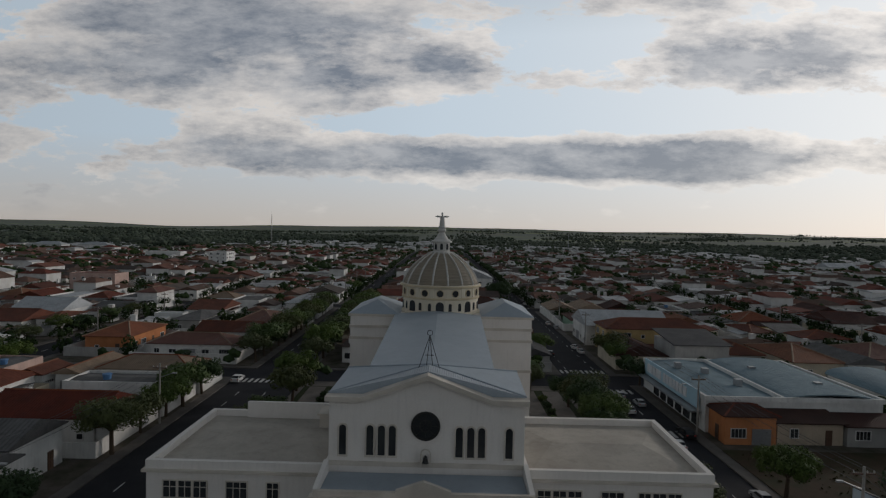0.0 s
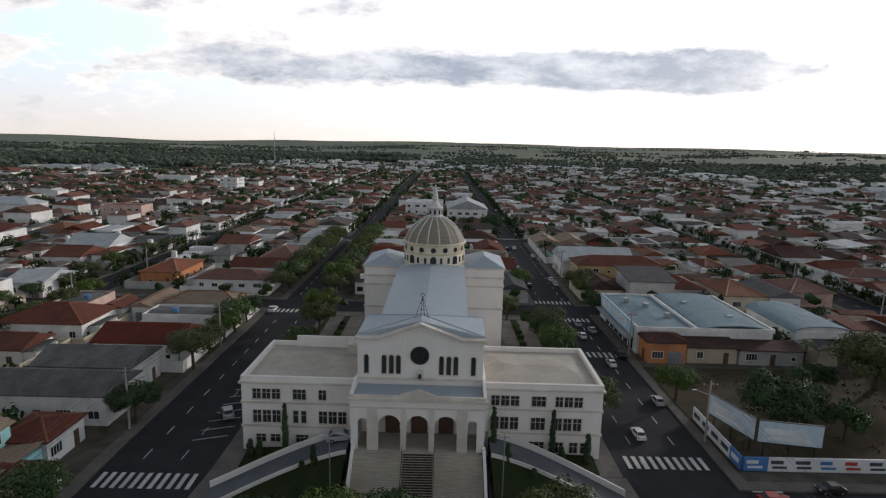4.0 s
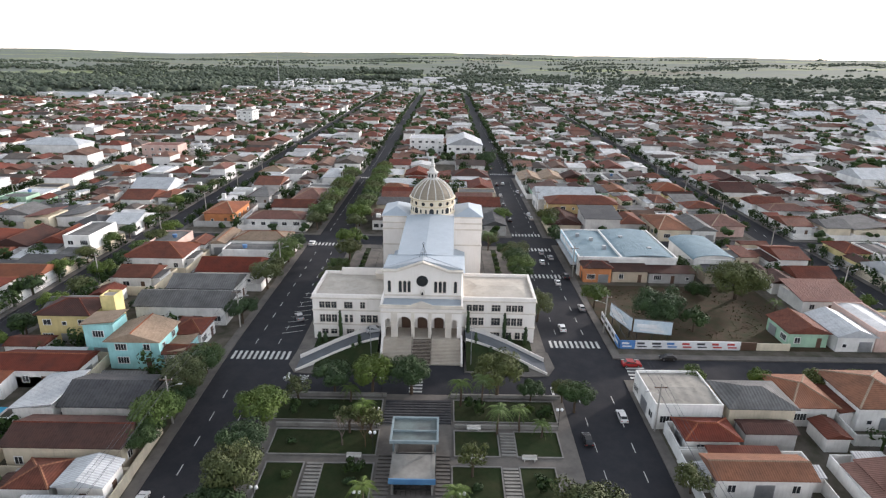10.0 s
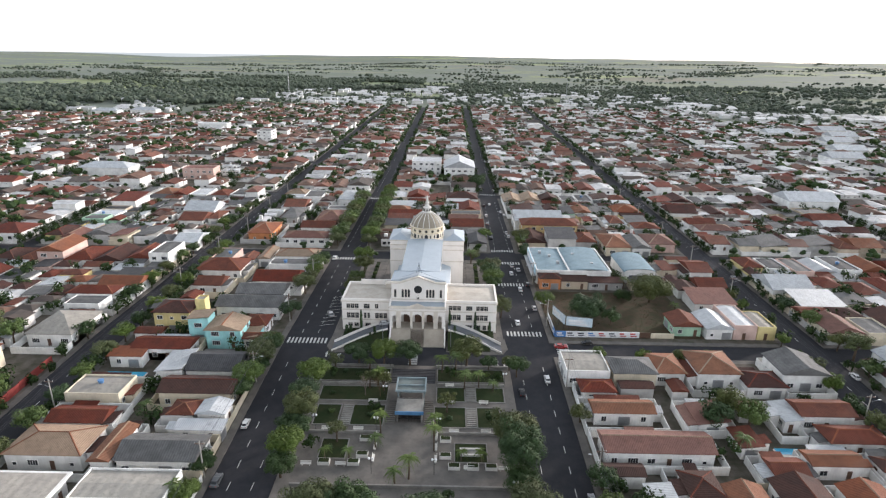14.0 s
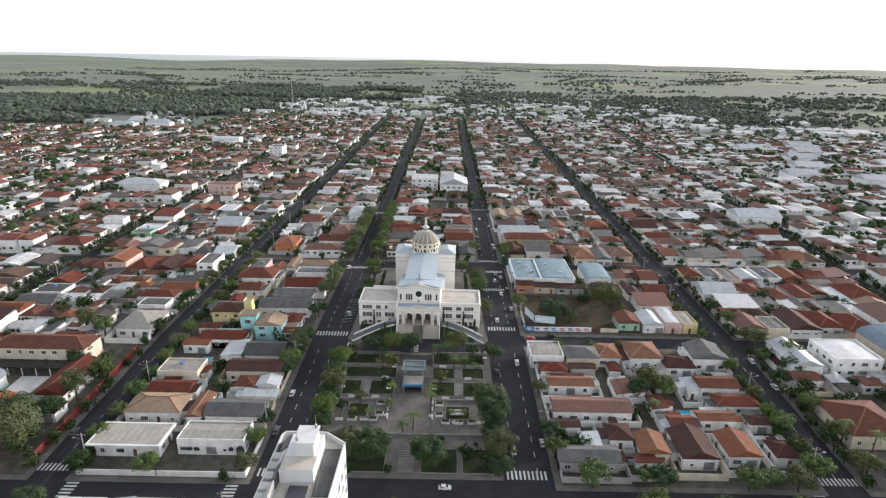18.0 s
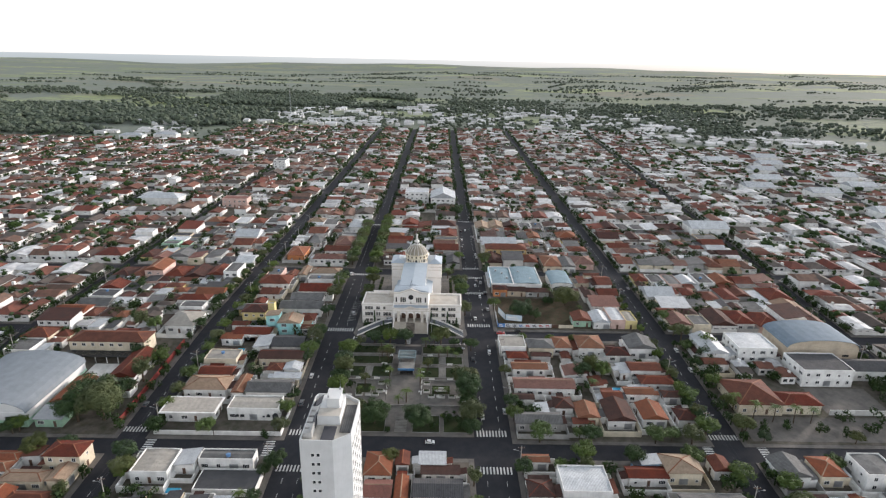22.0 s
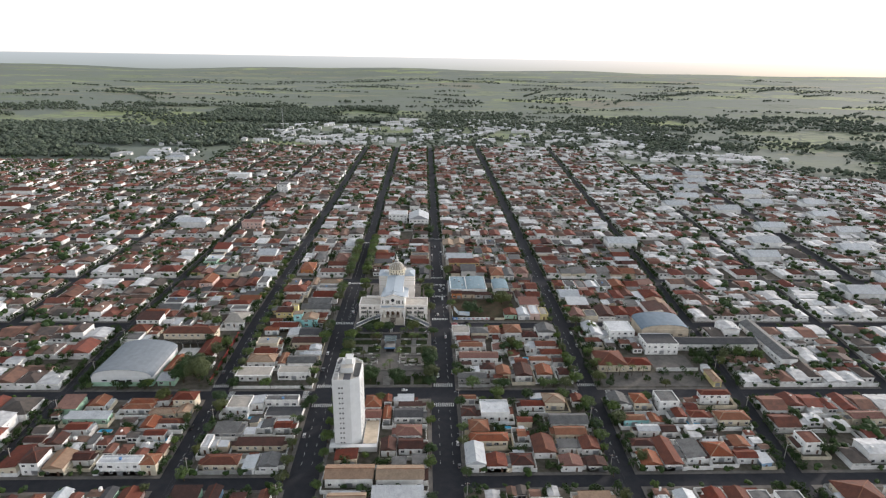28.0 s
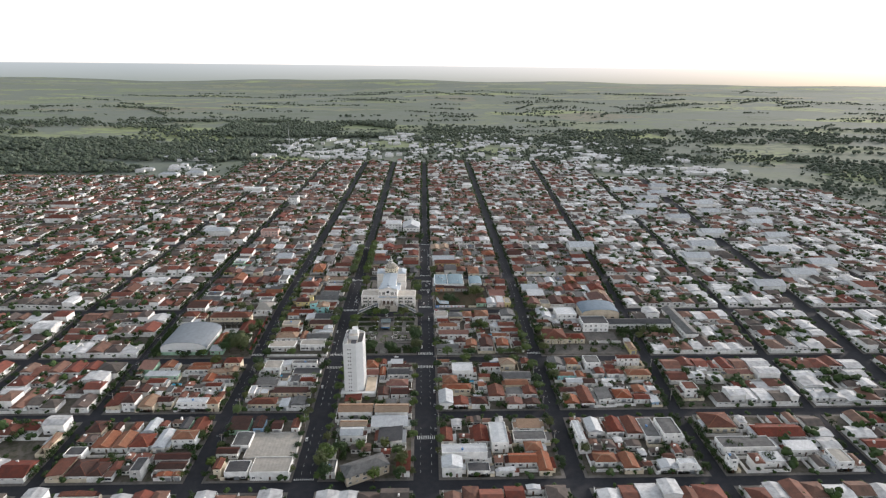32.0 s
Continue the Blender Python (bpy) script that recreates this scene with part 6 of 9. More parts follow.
plot(-125.7, -113.2, -93.8, -90.3, 3.4, "white", "orange", "hip", "x")
plot(-112.6, -100.5, -102.3, -98.0, 3.4, "cream", "tan", "hip", "x")
plot(-99.2, -94.1, -102.0, -95.7, 3.4, "cream", "tan", "gable", "y")
plot(-112.2, -105.9, -112.7, -104.6, 3.3, "white", "orange", "gable", "y")
plot(-105.6, -95.4, -109.3, -106.1, 3.3, "white", "clay", "hip", "x")
plot(-144.4, -137.3, -96.1, -88.4, 3.3, "white", "orange", "gable", "y")
plot(-127.0, -113.1, -98.4, -94.0, 3.3, "white", "orange", "hip", "x")
plot(-150.5, -130.9, -105.8, -100.9, 3.2, "green", "metal", "shed", "x")
plot(-145.8, -136.6, -113.5, -108.5, 3.2, "white", "clay", "gable", "x")
plot(-148.8, -142.2, -123.6, -116.4, 3.2, "white", "dark clay", "gable", "y")
plot(-140.5, -132.3, -139.6, -128.4, 3.8, "beige", "tan", "gable", "y")
plot(-117.8, -100.0, -139.6, -134.5, 6.0, "white", "metal", "flat", "x", 2)
plot(-99.8, -93.4, -139.6, -133.1, 5.6, "cream", "orange", "hip", "x", 2)
plot(-108.2, -99.4, -117.7, -114.0, 3.2, "white", "clay", "gable", "x")
plot(-131.7, -125.0, -133.6, -128.1, 3.2, "white", "dark clay", "gable", "x")
plot(-147.0, -138.9, -175.7, -162.8, 3.3, "white", "orange", "gable", "y")
plot(-137.7, -129.9, -175.8, -163.0, 3.3, "white", "orange", "gable", "y")
plot(-128.7, -119.1, -175.3, -164.1, 3.3, "white", "clay", "hip", "x")
plot(-116.2, -110.1, -176.4, -160.9, 3.3, "white", "metal", "gable", "y")
plot(-111.0, -93.4, -185.3, -180.4, 3.3, "white", "dark clay", "gable", "x")
plot(-106.3, -93.4, -192.6, -187.1, 3.3, "white", "dark clay", "gable", "x")
plot(-144.8, -128.6, -211.0, -208.4, 3.4, "white", "clay", "gable", "y")
plot(-104.6, -97.7, -197.6, -195.1, 3.3, "white", "orange", "gable", "y")
plot(-96.6, -93.4, -197.6, -195.2, 3.3, "white", "orange", "gable", "y")
plot(-173.9, -170.8, -175.4, -162.5, 3.4, "cream", "tan", "hip", "x")
build_plots()
old = house(-11.5, 11.5, -199.5, -189.5, 5.2, "beige", "grey", "hip", "x", faces="sew", storeys=2, label="old stone building with a weathered grey hip roof among trees", category="building", name="old_building", group="")
old.matrix_basis = pose(-1.0, -194.0, gz(-194) + 0.2, 0, 0, 26)
claim(-16, -203, 15, -183)
for i, (x, y) in enumerate(((330, 440), (352, 380), (382, 420), (402, 470), (420, 350), (300, 290), (330, 330), (350, 270), (300, 110), (325, 150), (360, 200), (430, 185), (395, 130), (445, 245), (188, 146), (470, 300), (405, 300), (380, 60), (420, 90), (330, 30))):
    landmark(x, x + 26, y, y + 17, 5.5, "white", "metal", "gable", "x", "white industrial shed with a pale metal roof", "s", category="warehouse", name="warehouse", group="industrial sheds", detail=False)
for x, y in ((-476, 335), (-440, 262), (-430, 560), (-390, 575), (-226, 205)):
    landmark(x, x + 32, y, y + 14, 6, "white", "clay" if y < 400 and x < -400 else "metal", "hip", "x", "large white institutional building at the edge of town", "s", category="building", name="building", detail=False)


def front_wall():
    w = thing("garden_wall", "smooth white garden wall in front of the villas", "wall")
    for xa, xb in ((-80.6, -61.2), (-60.8, -39.2)):
        b = B()
        b.box(xa, -77.4, gz(-77) - 0.8, xb, -77.15, gz(-77) + 1.75)
        part("wall_panel", b, WALLS["white"], w)
    b = B()
    b.slab([(-39.2, -77.4), (-38.9, -77.3), (-38.9, -60.0), (-39.15, -60.0)], -6, lambda x, y: gz(y) + 1.75)
    part("wall_panel", b, WALLS["white"], w)
    for x0, x1, y0, y1, h in ((-80.2, -62.4, -71.4, -62.9, 3.6),):
        b = B()
        b.box(x0 - 0.6, y0 - 0.9, gz(-67.5) + h + 0.5, x1 + 0.4, y1 + 0.3, gz(-67.5) + h + 0.95)
        ov = part("roof_slab", b, WALLS["white"], w)
        b = B()
        b.box(x0, y0 - 0.3, gz(-67.5) + h + 0.95, x1 - 0.2, y1 - 0.3, gz(-67.5) + h + 1.0)
        part("screed", b, ROOFS["pale", "x"], ov)
    z = gz(-67.5) + 0.2
    for x, wd, z0, zs in ((-55.5, 0.5, 1.5, 2.0), (-53.8, 0.5, 1.5, 2.0), (-45.0, 0.6, 1.5, 2.0), (-42.6, 1.0, 0.3, 2.0)):
        b = B()
        front_panel(b, arch_pts(x - wd, x + wd, z + z0, z + zs), -70.12, -69.9)
        part("arched_opening", b, GLASS, w)


front_wall()


def build_pool(x, y, w, d):
    z = gz(y) + 0.2
    b = B()
    b.box(x - 0.4, y - 0.4, z - 0.2, x + w + 0.4, y + d + 0.4, z + 0.08)
    p = solid("swimming_pool", b, STONE, "bright blue garden swimming pool with a pale rim", "pool")
    b = B()
    b.box(x, y, z, x + w, y + d, z + 0.1)
    part("water", b, POOLWATER, p)
    claim(x - 1, y - 1, x + w + 1, y + d + 1)


def red_boundary():
    w = thing("boundary_wall", "long dark red painted boundary wall along the street", "wall")
    for i in range(13):
        y = -72.0 + i * 4.0
        b = B()
        b.slab([(-94.4, y), (-94.2, y), (-94.2, y + 3.96), (-94.4, y + 3.96)], -6.5, lambda px, py: gz(y + 2) + 2.2)
        part("wall_panel", b, REDWALL, w)


REDWALL = mat("dark_red_wall_paint", (0.22, 0.045, 0.04), 0.85, (0.17, 0.04, 0.035), 1.5, 0.4)
red_boundary()
claim(-95, -72, -94, -20)
POOLWATER = mat("pool_water", (0.05, 0.36, 0.58), 0.08, (0.06, 0.42, 0.62), 0.5, 0.0)
for q in ((-65.8, -102.5, 4.0, 4.4), (54.4, -110.8, 8.0, 3.6), (-132.8, -111.5, 6.0, 3.0), (78.2, -49.4, 5.0, 2.0), (-77.8, -25.6, 10.0, 2.0), (150, -108, 6, 3), (-104, -118, 7, 3.4)):
    build_pool(*q)


# ---- houses lot by lot ----
ROOFPICK = ["clay"] * 9 + ["orange"] * 4 + ["dark clay"] * 5 + ["tan"] * 2 + ["pink"] * 2 + ["grey"] * 5 + ["metal"] * 4 + ["dark grey"] * 3
WALLPICK = ["white"] * 22 + ["cream"] * 5 + ["beige"] * 3 + ["grey"] * 4 + ["pink"] * 2 + ["green", "blue", "yellow"]
TREE_SPOTS = []
far = {"wall": B(), "roof0": B(), "roof1": B(), "roof2": B(), "glass": B()}


def far_house(x0, x1, y0, y1, h):
    z = gz((y0 + y1) / 2) + 0.15
    far["wall"].add([(x0, y0, z - 1), (x1, y0, z - 1), (x1, y1, z - 1), (x0, y1, z - 1), (x0, y0, z + h), (x1, y0, z + h), (x1, y1, z + h), (x0, y1, z + h)], [(0, 1, 5, 4), (1, 2, 6, 5), (2, 3, 7, 6), (3, 0, 4, 7)])
    for u in (0.25, 0.7):
        xa = x0 + (x1 - x0) * u - 0.7
        far["glass"].add([(xa, y0 - 0.04, z + 0.9), (xa + 1.5, y0 - 0.04, z + 0.9), (xa + 1.5, y0 - 0.04, z + 2.1), (xa, y0 - 0.04, z + 2.1)], [(0, 1, 2, 3)])
    if rng.random() < 0.35:
        px, py = rng.uniform(x0 + 0.5, x1 - 1.5), rng.uniform(y0 + 0.5, y1 - 1.5)
        far["wall"].box(px, py, z + h - 0.2, px + rng.uniform(0.6, 1.4), py + rng.uniform(0.6, 1.4), z + h + rng.uniform(1.0, 2.4))
    k = rng.choices((0, 1, 2), (0.56, 0.13, 0.31) if x0 < -100 else (0.50, 0.27, 0.23) if x0 < 210 else (0.30, 0.50, 0.20))[0]
    kind = rng.choice(("hip", "gable", "gable")) if k != 1 else rng.choice(("gable", "shed"))
    w, d = x1 - x0, y1 - y0
    o = 0.4
    a0, a1, c0, c1, zz = x0 - o, x1 + o, y0 - o, y1 + o, z + h
    rise = min(w, d) * (0.2 if k != 1 else 0.1)
    ax = rng.random() < (0.7 if w > d else 0.3)
    if ax:
        ins = min(d / 2, w / 2 - 0.2) if kind == "hip" else 0.0
        r = [(a0 + ins, (c0 + c1) / 2), (a1 - ins, (c0 + c1) / 2)]
        f = [(0, 1, 5, 4), (2, 3, 4, 5), (1, 2, 5), (3, 0, 4)]
    else:
        ins = min(w / 2, d / 2 - 0.2) if kind == "hip" else 0.0
        r = [((a0 + a1) / 2, c0 + ins), ((a0 + a1) / 2, c1 - ins)]
        f = [(1, 2, 5, 4), (3, 0, 4, 5), (0, 1, 4), (2, 3, 5)]
    far["roof%d" % k].add([(a0, c0, zz), (a1, c0, zz), (a1, c1, zz), (a0, c1, zz), (*r[0], zz + rise), (*r[1], zz + rise)], f)


def near_zone(x, y):
    return -165 < x < 188 and -202 < y < 166


BUILT = []


def splits(rest):
    """Stretches of a back yard that carry wings and sheds."""
    out, s = [], rng.uniform(0.0, 1.5)
    while rest - s > 3.2 and len(out) < 3:
        n = min(rng.uniform(3.0, 8.5), rest - s - 0.3)
        if rng.random() < 0.9:
            out.append((s, s + n))
        s += n + rng.uniform(0.3, 2.6)
    return out


def fill_lot(x0, x1, y0, y1, front):
    """One lot: house near the street side, annex or trees behind."""
    cx, cy = (x0 + x1) / 2, (y0 + y1) / 2
    w, d = x1 - x0, y1 - y0
    if rng.random() < 0.03:
        return
    deep = (w if front in "we" else d)
    setback = rng.choice((rng.uniform(0.1, 0.8), rng.uniform(1.5, 4.5)))
    length = min(deep - setback - 0.6, rng.uniform(9.5, 15))
    g0, g1 = rng.uniform(0.15, 0.9), rng.uniform(0.15, 0.5)
    if front == "w":
        hx0, hx1, hy0, hy1 = x0 + setback, x0 + setback + length, y0 + g0, y1 - g1
    elif front == "e":
        hx0, hx1, hy0, hy1 = x1 - setback - length, x1 - setback, y0 + g0, y1 - g1
    elif front == "s":
        hx0, hx1, hy0, hy1 = x0 + g0, x1 - g1, y0 + setback, y0 + setback + length
    else:
        hx0, hx1, hy0, hy1 = x0 + g0, x1 - g1, y1 - setback - length, y1 - setback
    st = 2 if rng.random() < 0.09 else 1
    h = rng.uniform(2.9, 3.7) if st == 1 else rng.uniform(5.6, 6.3)
    rest = deep - setback - length
    for _ in range(5):
        if free(hx0, hx1, hy0, hy1):
            break
        hx0, hx1, hy0, hy1 = hx0 + (hx1 - hx0) * 0.11 * (front != "w"), hx1 - (hx1 - hx0) * 0.11 * (front != "e"), hy0 + (hy1 - hy0) * 0.11 * (front != "s"), hy1 - (hy1 - hy0) * 0.11 * (front != "n")
    if hx1 - hx0 < 3.5 or hy1 - hy0 < 3.5:
        return
    if free(hx0, hx1, hy0, hy1):
        if near_zone(cx, cy):
            near = True
            roof = rng.choice(ROOFPICK)
            kind = rng.choice(["hip", "hip", "gable", "gable", "gable", "shed"]) if roof in ("clay", "orange", "dark clay", "tan", "pink") else rng.choice(["gable", "flat", "flat", "shed"])
            axis = rng.choice("xy") if abs((hx1 - hx0) - (hy1 - hy0)) < 3 else ("x" if hx1 - hx0 > hy1 - hy0 else "y")
            annex = []
            for s0, s1 in splits(rest):
                u0, u1 = ((y0, y1) if front in "we" else (x0, x1))
                aw = rng.uniform(0.55, 0.97) * (u1 - u0)
                e0 = u0 + 0.3 if rng.random() < 0.5 else u1 - 0.3 - aw
                e1 = min(e0 + aw, u1 - 0.3)
                q0, q1 = length + setback + s0, length + setback + s1
                one = {"w": (x0 + q0, x0 + q1, e0, e1), "e": (x1 - q1, x1 - q0, e0, e1), "s": (e0, e1, y0 + q0, y0 + q1), "n": (e0, e1, y1 - q1, y1 - q0)}[front]
                if free(*one):
                    annex.append((*one, rng.uniform(2.4, 3.1), rng.choice([roof, "grey", "metal", "clay", "dark clay", "dark grey"])))
            yard = (x0, x1, y0, y1, front) if near and free(x0, x1, y0, y1) else None
            BUILT.extend([(hx0, hy0, hx1, hy1)] + [(q[0], q[2], q[1], q[3]) for q in annex])
            house(hx0, hx1, hy0, hy1, h, rng.choice(WALLPICK), roof, kind, axis, None, ("s" + (front if front in "we" else "")) if (-100 < cx < 125 and -150 < cy < 80) else "s" if cy < 60 else "", st, rng.uniform(0.25, 0.6), near, yard=yard, annex=annex)
        else:
            far_house(hx0, hx1, hy0, hy1, h)
            zz = gz(cy) + 0.1
            far["wall"].box(x0, y0, zz - 0.8, x1, y0 + 0.18, zz + 1.9)
            far["wall"].box(x0, y0 + 0.18, zz - 0.8, x0 + 0.18, y1, zz + 1.9)
            for s0, s1 in splits(rest):
                u0, u1 = ((y0, y1) if front in "we" else (x0, x1))
                aw = rng.uniform(0.55, 0.97) * (u1 - u0)
                e0 = u0 + 0.3 if rng.random() < 0.5 else u1 - 0.3 - aw
                e1 = min(e0 + aw, u1 - 0.3)
                q0, q1 = length + setback + s0, length + setback + s1
                one = {"w": (x0 + q0, x0 + q1, e0, e1), "e": (x1 - q1, x1 - q0, e0, e1), "s": (e0, e1, y0 + q0, y0 + q1), "n": (e0, e1, y1 - q1, y1 - q0)}[front]
                if free(*one):
                    far_house(*one, rng.uniform(2.4, 3.2))
    for _ in range(2):
        if rest > 4 and rng.random() < 0.75:
            q = setback + length + rest * rng.uniform(0.15, 0.95)
            px = {"w": x0 + q, "e": x1 - q}.get(front, rng.uniform(x0 + 1, x1 - 1))
            py = {"s": y0 + q, "n": y1 - q}.get(front, rng.uniform(y0 + 1, y1 - 1))
            if free(px - 1, px + 1, py - 1, py + 1):
                TREE_SPOTS.append((px, py, rng.uniform(0.45, 1.0), "yard"))


for k, ya, yb in BLOCKS:
    wl = lambda y: street_x(k, y) + half(k, y) + 1.7
    wr = lambda y: street_x(k + 1, y) - half(k + 1, y) - 1.7
    width = wr((ya + yb) / 2) - wl((ya + yb) / 2)
    end = min(24.0, (yb - ya) * 0.3)
    # lots on the long sides
    y = ya + (end if width > 34 else 0)
    stop = yb - (end if width > 34 else 0)
    for side in "we":
        y = ya + (end if width > 34 else 0)
        while y < stop - 6:
            lot = min(rng.uniform(7.5, 11.5), stop - y)
            if stop - (y + lot) < 6:
                lot = stop - y
            mid = y + lot / 2
            a, c = wl(mid), wr(mid)
            m = (a + c) / 2
            fill_lot(*((a, m) if side == "w" else (m, c)), y, y + lot, side)
            y += lot
    if width > 34:
        for side in "sn":
            yy0, yy1 = (ya, ya + end) if side == "s" else (yb - end, yb)
            a, c = wl((yy0 + yy1) / 2), wr((yy0 + yy1) / 2)
            x = a
            while x < c - 6:
                lot = min(rng.uniform(8, 12), c - x)
                if c - (x + lot) < 6:
                    lot = c - x
                fill_lot(x, x + lot, yy0, yy1, side)
                x += lot

# small sheds and lean-tos that fill the remaining yards
SHEDS = []


def yard_shed(x0, x1, y0, y1, h):
    """A low outbuilding: block walls and a single-pitch or gabled roof."""
    wall, roof = rng.choice(("white", "white", "grey", "beige", "cream")), rng.choice(("grey", "metal", "clay", "dark clay", "clay", "dark grey"))
    w, d = x1 - x0, y1 - y0
    sh = thing("shed", "low %s-walled yard shed with a %s roof" % (NAMES[wall], WORDS[roof]), "shed", (x0 + x1) / 2, (y0 + y1) / 2, gz((y0 + y1) / 2) + 0.15, 0, "yard sheds")
    b = B()
    b.box(-w / 2, -d / 2, -0.8, w / 2, d / 2, h)
    part("wall", b, WALLS[wall], sh)
    b = B()
    axis = "x" if w > d else "y"
    roof_solid(b, -w / 2, w / 2, -d / 2, d / 2, h + 0.14, 0.5 if roof in ("grey", "metal", "dark grey") else min(w, d) * 0.19, "shed" if roof in ("grey", "metal", "dark grey") else "gable", axis, 0.25)
    part("roof", b, ROOFS[roof, axis], sh)
    SHEDS.append(sh)


TAKEN.extend(BUILT)
for k, ya, yb in BLOCKS:
    xm = street_x(k, (ya + yb) / 2) + LONG[k][2] + 1.9
    xn = street_x(k + 1, (ya + yb) / 2) - LONG[k + 1][2] - 1.9
    if near_zone((xm + xn) / 2, (ya + yb) / 2):
        local = [q for q in TAKEN if q[0] < xn and q[2] > xm and q[1] < yb and q[3] > ya]
        for _ in range(650):
            w, d = rng.uniform(3.2, 8.5), rng.uniform(3.2, 7.5)
            if xn - xm > w and yb - ya > d:
                x, y = rng.uniform(xm, xn - w), rng.uniform(ya, yb - d)
                if not any(x < q[2] + 0.2 and x + w > q[0] - 0.2 and y < q[3] + 0.2 and y + d > q[1] - 0.2 for q in local):
                    if -100 < x < 122 and -150 < y < 66 and len(SHEDS) < 320:
                        yard_shed(x, x + w, y, y + d, rng.uniform(2.4, 3.2))
                    else:
                        far_house(x, x + w, y, y + d, rng.uniform(2.5, 3.4))
                    claim(x, y, x + w, y + d)
                    local.append((x, y, x + w, y + d))
        for _ in range(60):
            x, y = rng.uniform(xm + 1, xn - 1), rng.uniform(ya + 1, yb - 1)
            if free(x - 0.8, x + 0.8, y - 0.8, y + 0.8):
                TREE_SPOTS.append((x, y, rng.uniform(0.35, 0.85), "infill"))

fh = thing("distant_houses", "hundreds of small distant houses with clay and pale roofs", "houses", kind="stuff")
part("walls", far["wall"], FARWALL, fh)
part("windows", far["glass"], GLASS, fh)
for i in range(3):
    part("roofs", far["roof%d" % i], FARROOF[i], fh)


# ---- church grounds ----
def quad_slab(name, x0, x1, y0, y1, lift, depth, material, label, category, kind="structure"):
    b = B()
    slope_block(b, [(x0, y0), (x1, y0), (x1, y1), (x0, y1)], lift, depth)
    return solid(name, b, material, label, category, kind=kind)


quad_slab("church_pavement", -24.5, 24.2, -4.0, 61.5, 0.15, 0.5, PAVEMENT, "worn concrete pavement round the church", "pavement")
for s in (-1, 1):
    b = B()
    b.box(s * 19 - 4.2, 15.5, 0.1, s * 19 + 4.2, 58, 0.24)
    solid("church_lawn", b, GRASS, "clipped lawn beside the church", "lawn", kind="structure")
    for off in (-2.2, 2.2):
        b = B()
        b.box(s * 18.5 + off - 1.45, 16, 0.2, s * 18.5 + off + 1.45, 57.5, 0.29)
        solid("garden_path", b, PAVEMENT, "narrow concrete garden path", "path", kind="structure")
    b = B()
    b.add([(s * 10, -3.6, 0.1), (s * 21.5, -3.6, 0.1), (s * 21.5, 0.1, 0.1), (s * 10, 0.1, 0.1), (s * 10, -3.6, 0.5), (s * 21.5, -3.6, 0.3), (s * 21.5, 0.1, 0.6), (s * 10, 0.1, 1.2)],
          [(4, 5, 6, 7), (0, 1, 5, 4), (1, 2, 6, 5), (3, 0, 4, 7)] if s > 0 else [(7, 6, 5, 4), (4, 5, 1, 0), (5, 6, 2, 1), (7, 4, 0, 3)])
    solid("front_lawn", b, GRASS, "small sloping lawn below the church wing", "lawn", kind="structure")

# ---- plaza ----
quad_slab("plaza_pavement", -25.0, 24.6, -76.5, -18.4, 0.15, 0.6, PAVEMENT, "pale concrete paving of the terraced plaza", "pavement")
LAWNS = [(-23.2, -6.2, -25.6, -20.2), (6.0, 22.6, -25.6, -20.2), (-22.0, -6.0, -33.5, -28.0), (6.0, 12.6, -33.5, -28.0), (15.4, 22.0, -33.5, -28.0), (-21.5, -16.2, -42.4, -35.4), (-13.2, -6.0, -42.4, -35.4),
         (5.6, 12.6, -42.8, -35.8), (15.4, 20.4, -42.8, -35.8), (-18.0, -12.6, -53.0, -47.2), (10.2, 16.8, -53.5, -48.0), (-22.5, -5.5, -74.5, -66.5), (4.0, 13.0, -74.5, -66.0), (14.5, 22.5, -74.5, -66.0)]
for i, (x0, x1, y0, y1) in enumerate(LAWNS):
    b = B()
    slope_block(b, [(x0, y0), (x1, y0), (x1, y1), (x0, y1)], 0.24, 0.3)
    lawn = solid("lawn_bed", b, GRASS, "dark green lawn bed with a low concrete rim", "lawn", "lawn beds of the plaza", "structure")
    b = B()
    for c in ((x0 - 0.2, y0 - 0.2, x1 + 0.2, y0), (x0 - 0.2, y1, x1 + 0.2, y1 + 0.2), (x0 - 0.2, y0, x0, y1), (x1, y0, x1 + 0.2, y1)):
        slope_block(b, [(c[0], c[1]), (c[2], c[1]), (c[2], c[3]), (c[0], c[3])], 0.36, 0.5)
    part("rim", b, KERB, lawn)
TERRACE = mat("stained_concrete", (0.27, 0.26, 0.24), 0.9, (0.17, 0.163, 0.15), 1.2, 0.5, bump=0.2)
for x0, x1, y in ((-24.8, -5.6, -19.0), (5.4, 24.2, -19.0), (-22.5, -6, -27.0), (6, 22.5, -27.0), (-22, 22, -60.5), (-22, -6, -45.0), (6, 22, -45.0)):
    b = B()
    b.box(x0, y - 0.18, gz(y) - 0.6, x1, y + 0.18, gz(y) + 0.75)
    solid("retaining_wall", b, TERRACE, "low stained concrete retaining wall on the plaza", "wall", "plaza retaining walls")


quad_slab("courtyard", -122.4, -109.4, -49.0, -36.6, 0.24, 0.6, STONE, "grey paved school courtyard", "courtyard")
quad_slab("courtyard", 151.6, 175.0, -61.0, -45.8, 0.24, 0.6, PAVEMENT, "pale paved school court", "courtyard")


quad_slab("forecourt", 117.4, 176.5, -76.5, -63.6, 0.23, 0.5, PAVEMENT, "paved forecourt with trees before the clubhouse", "forecourt")


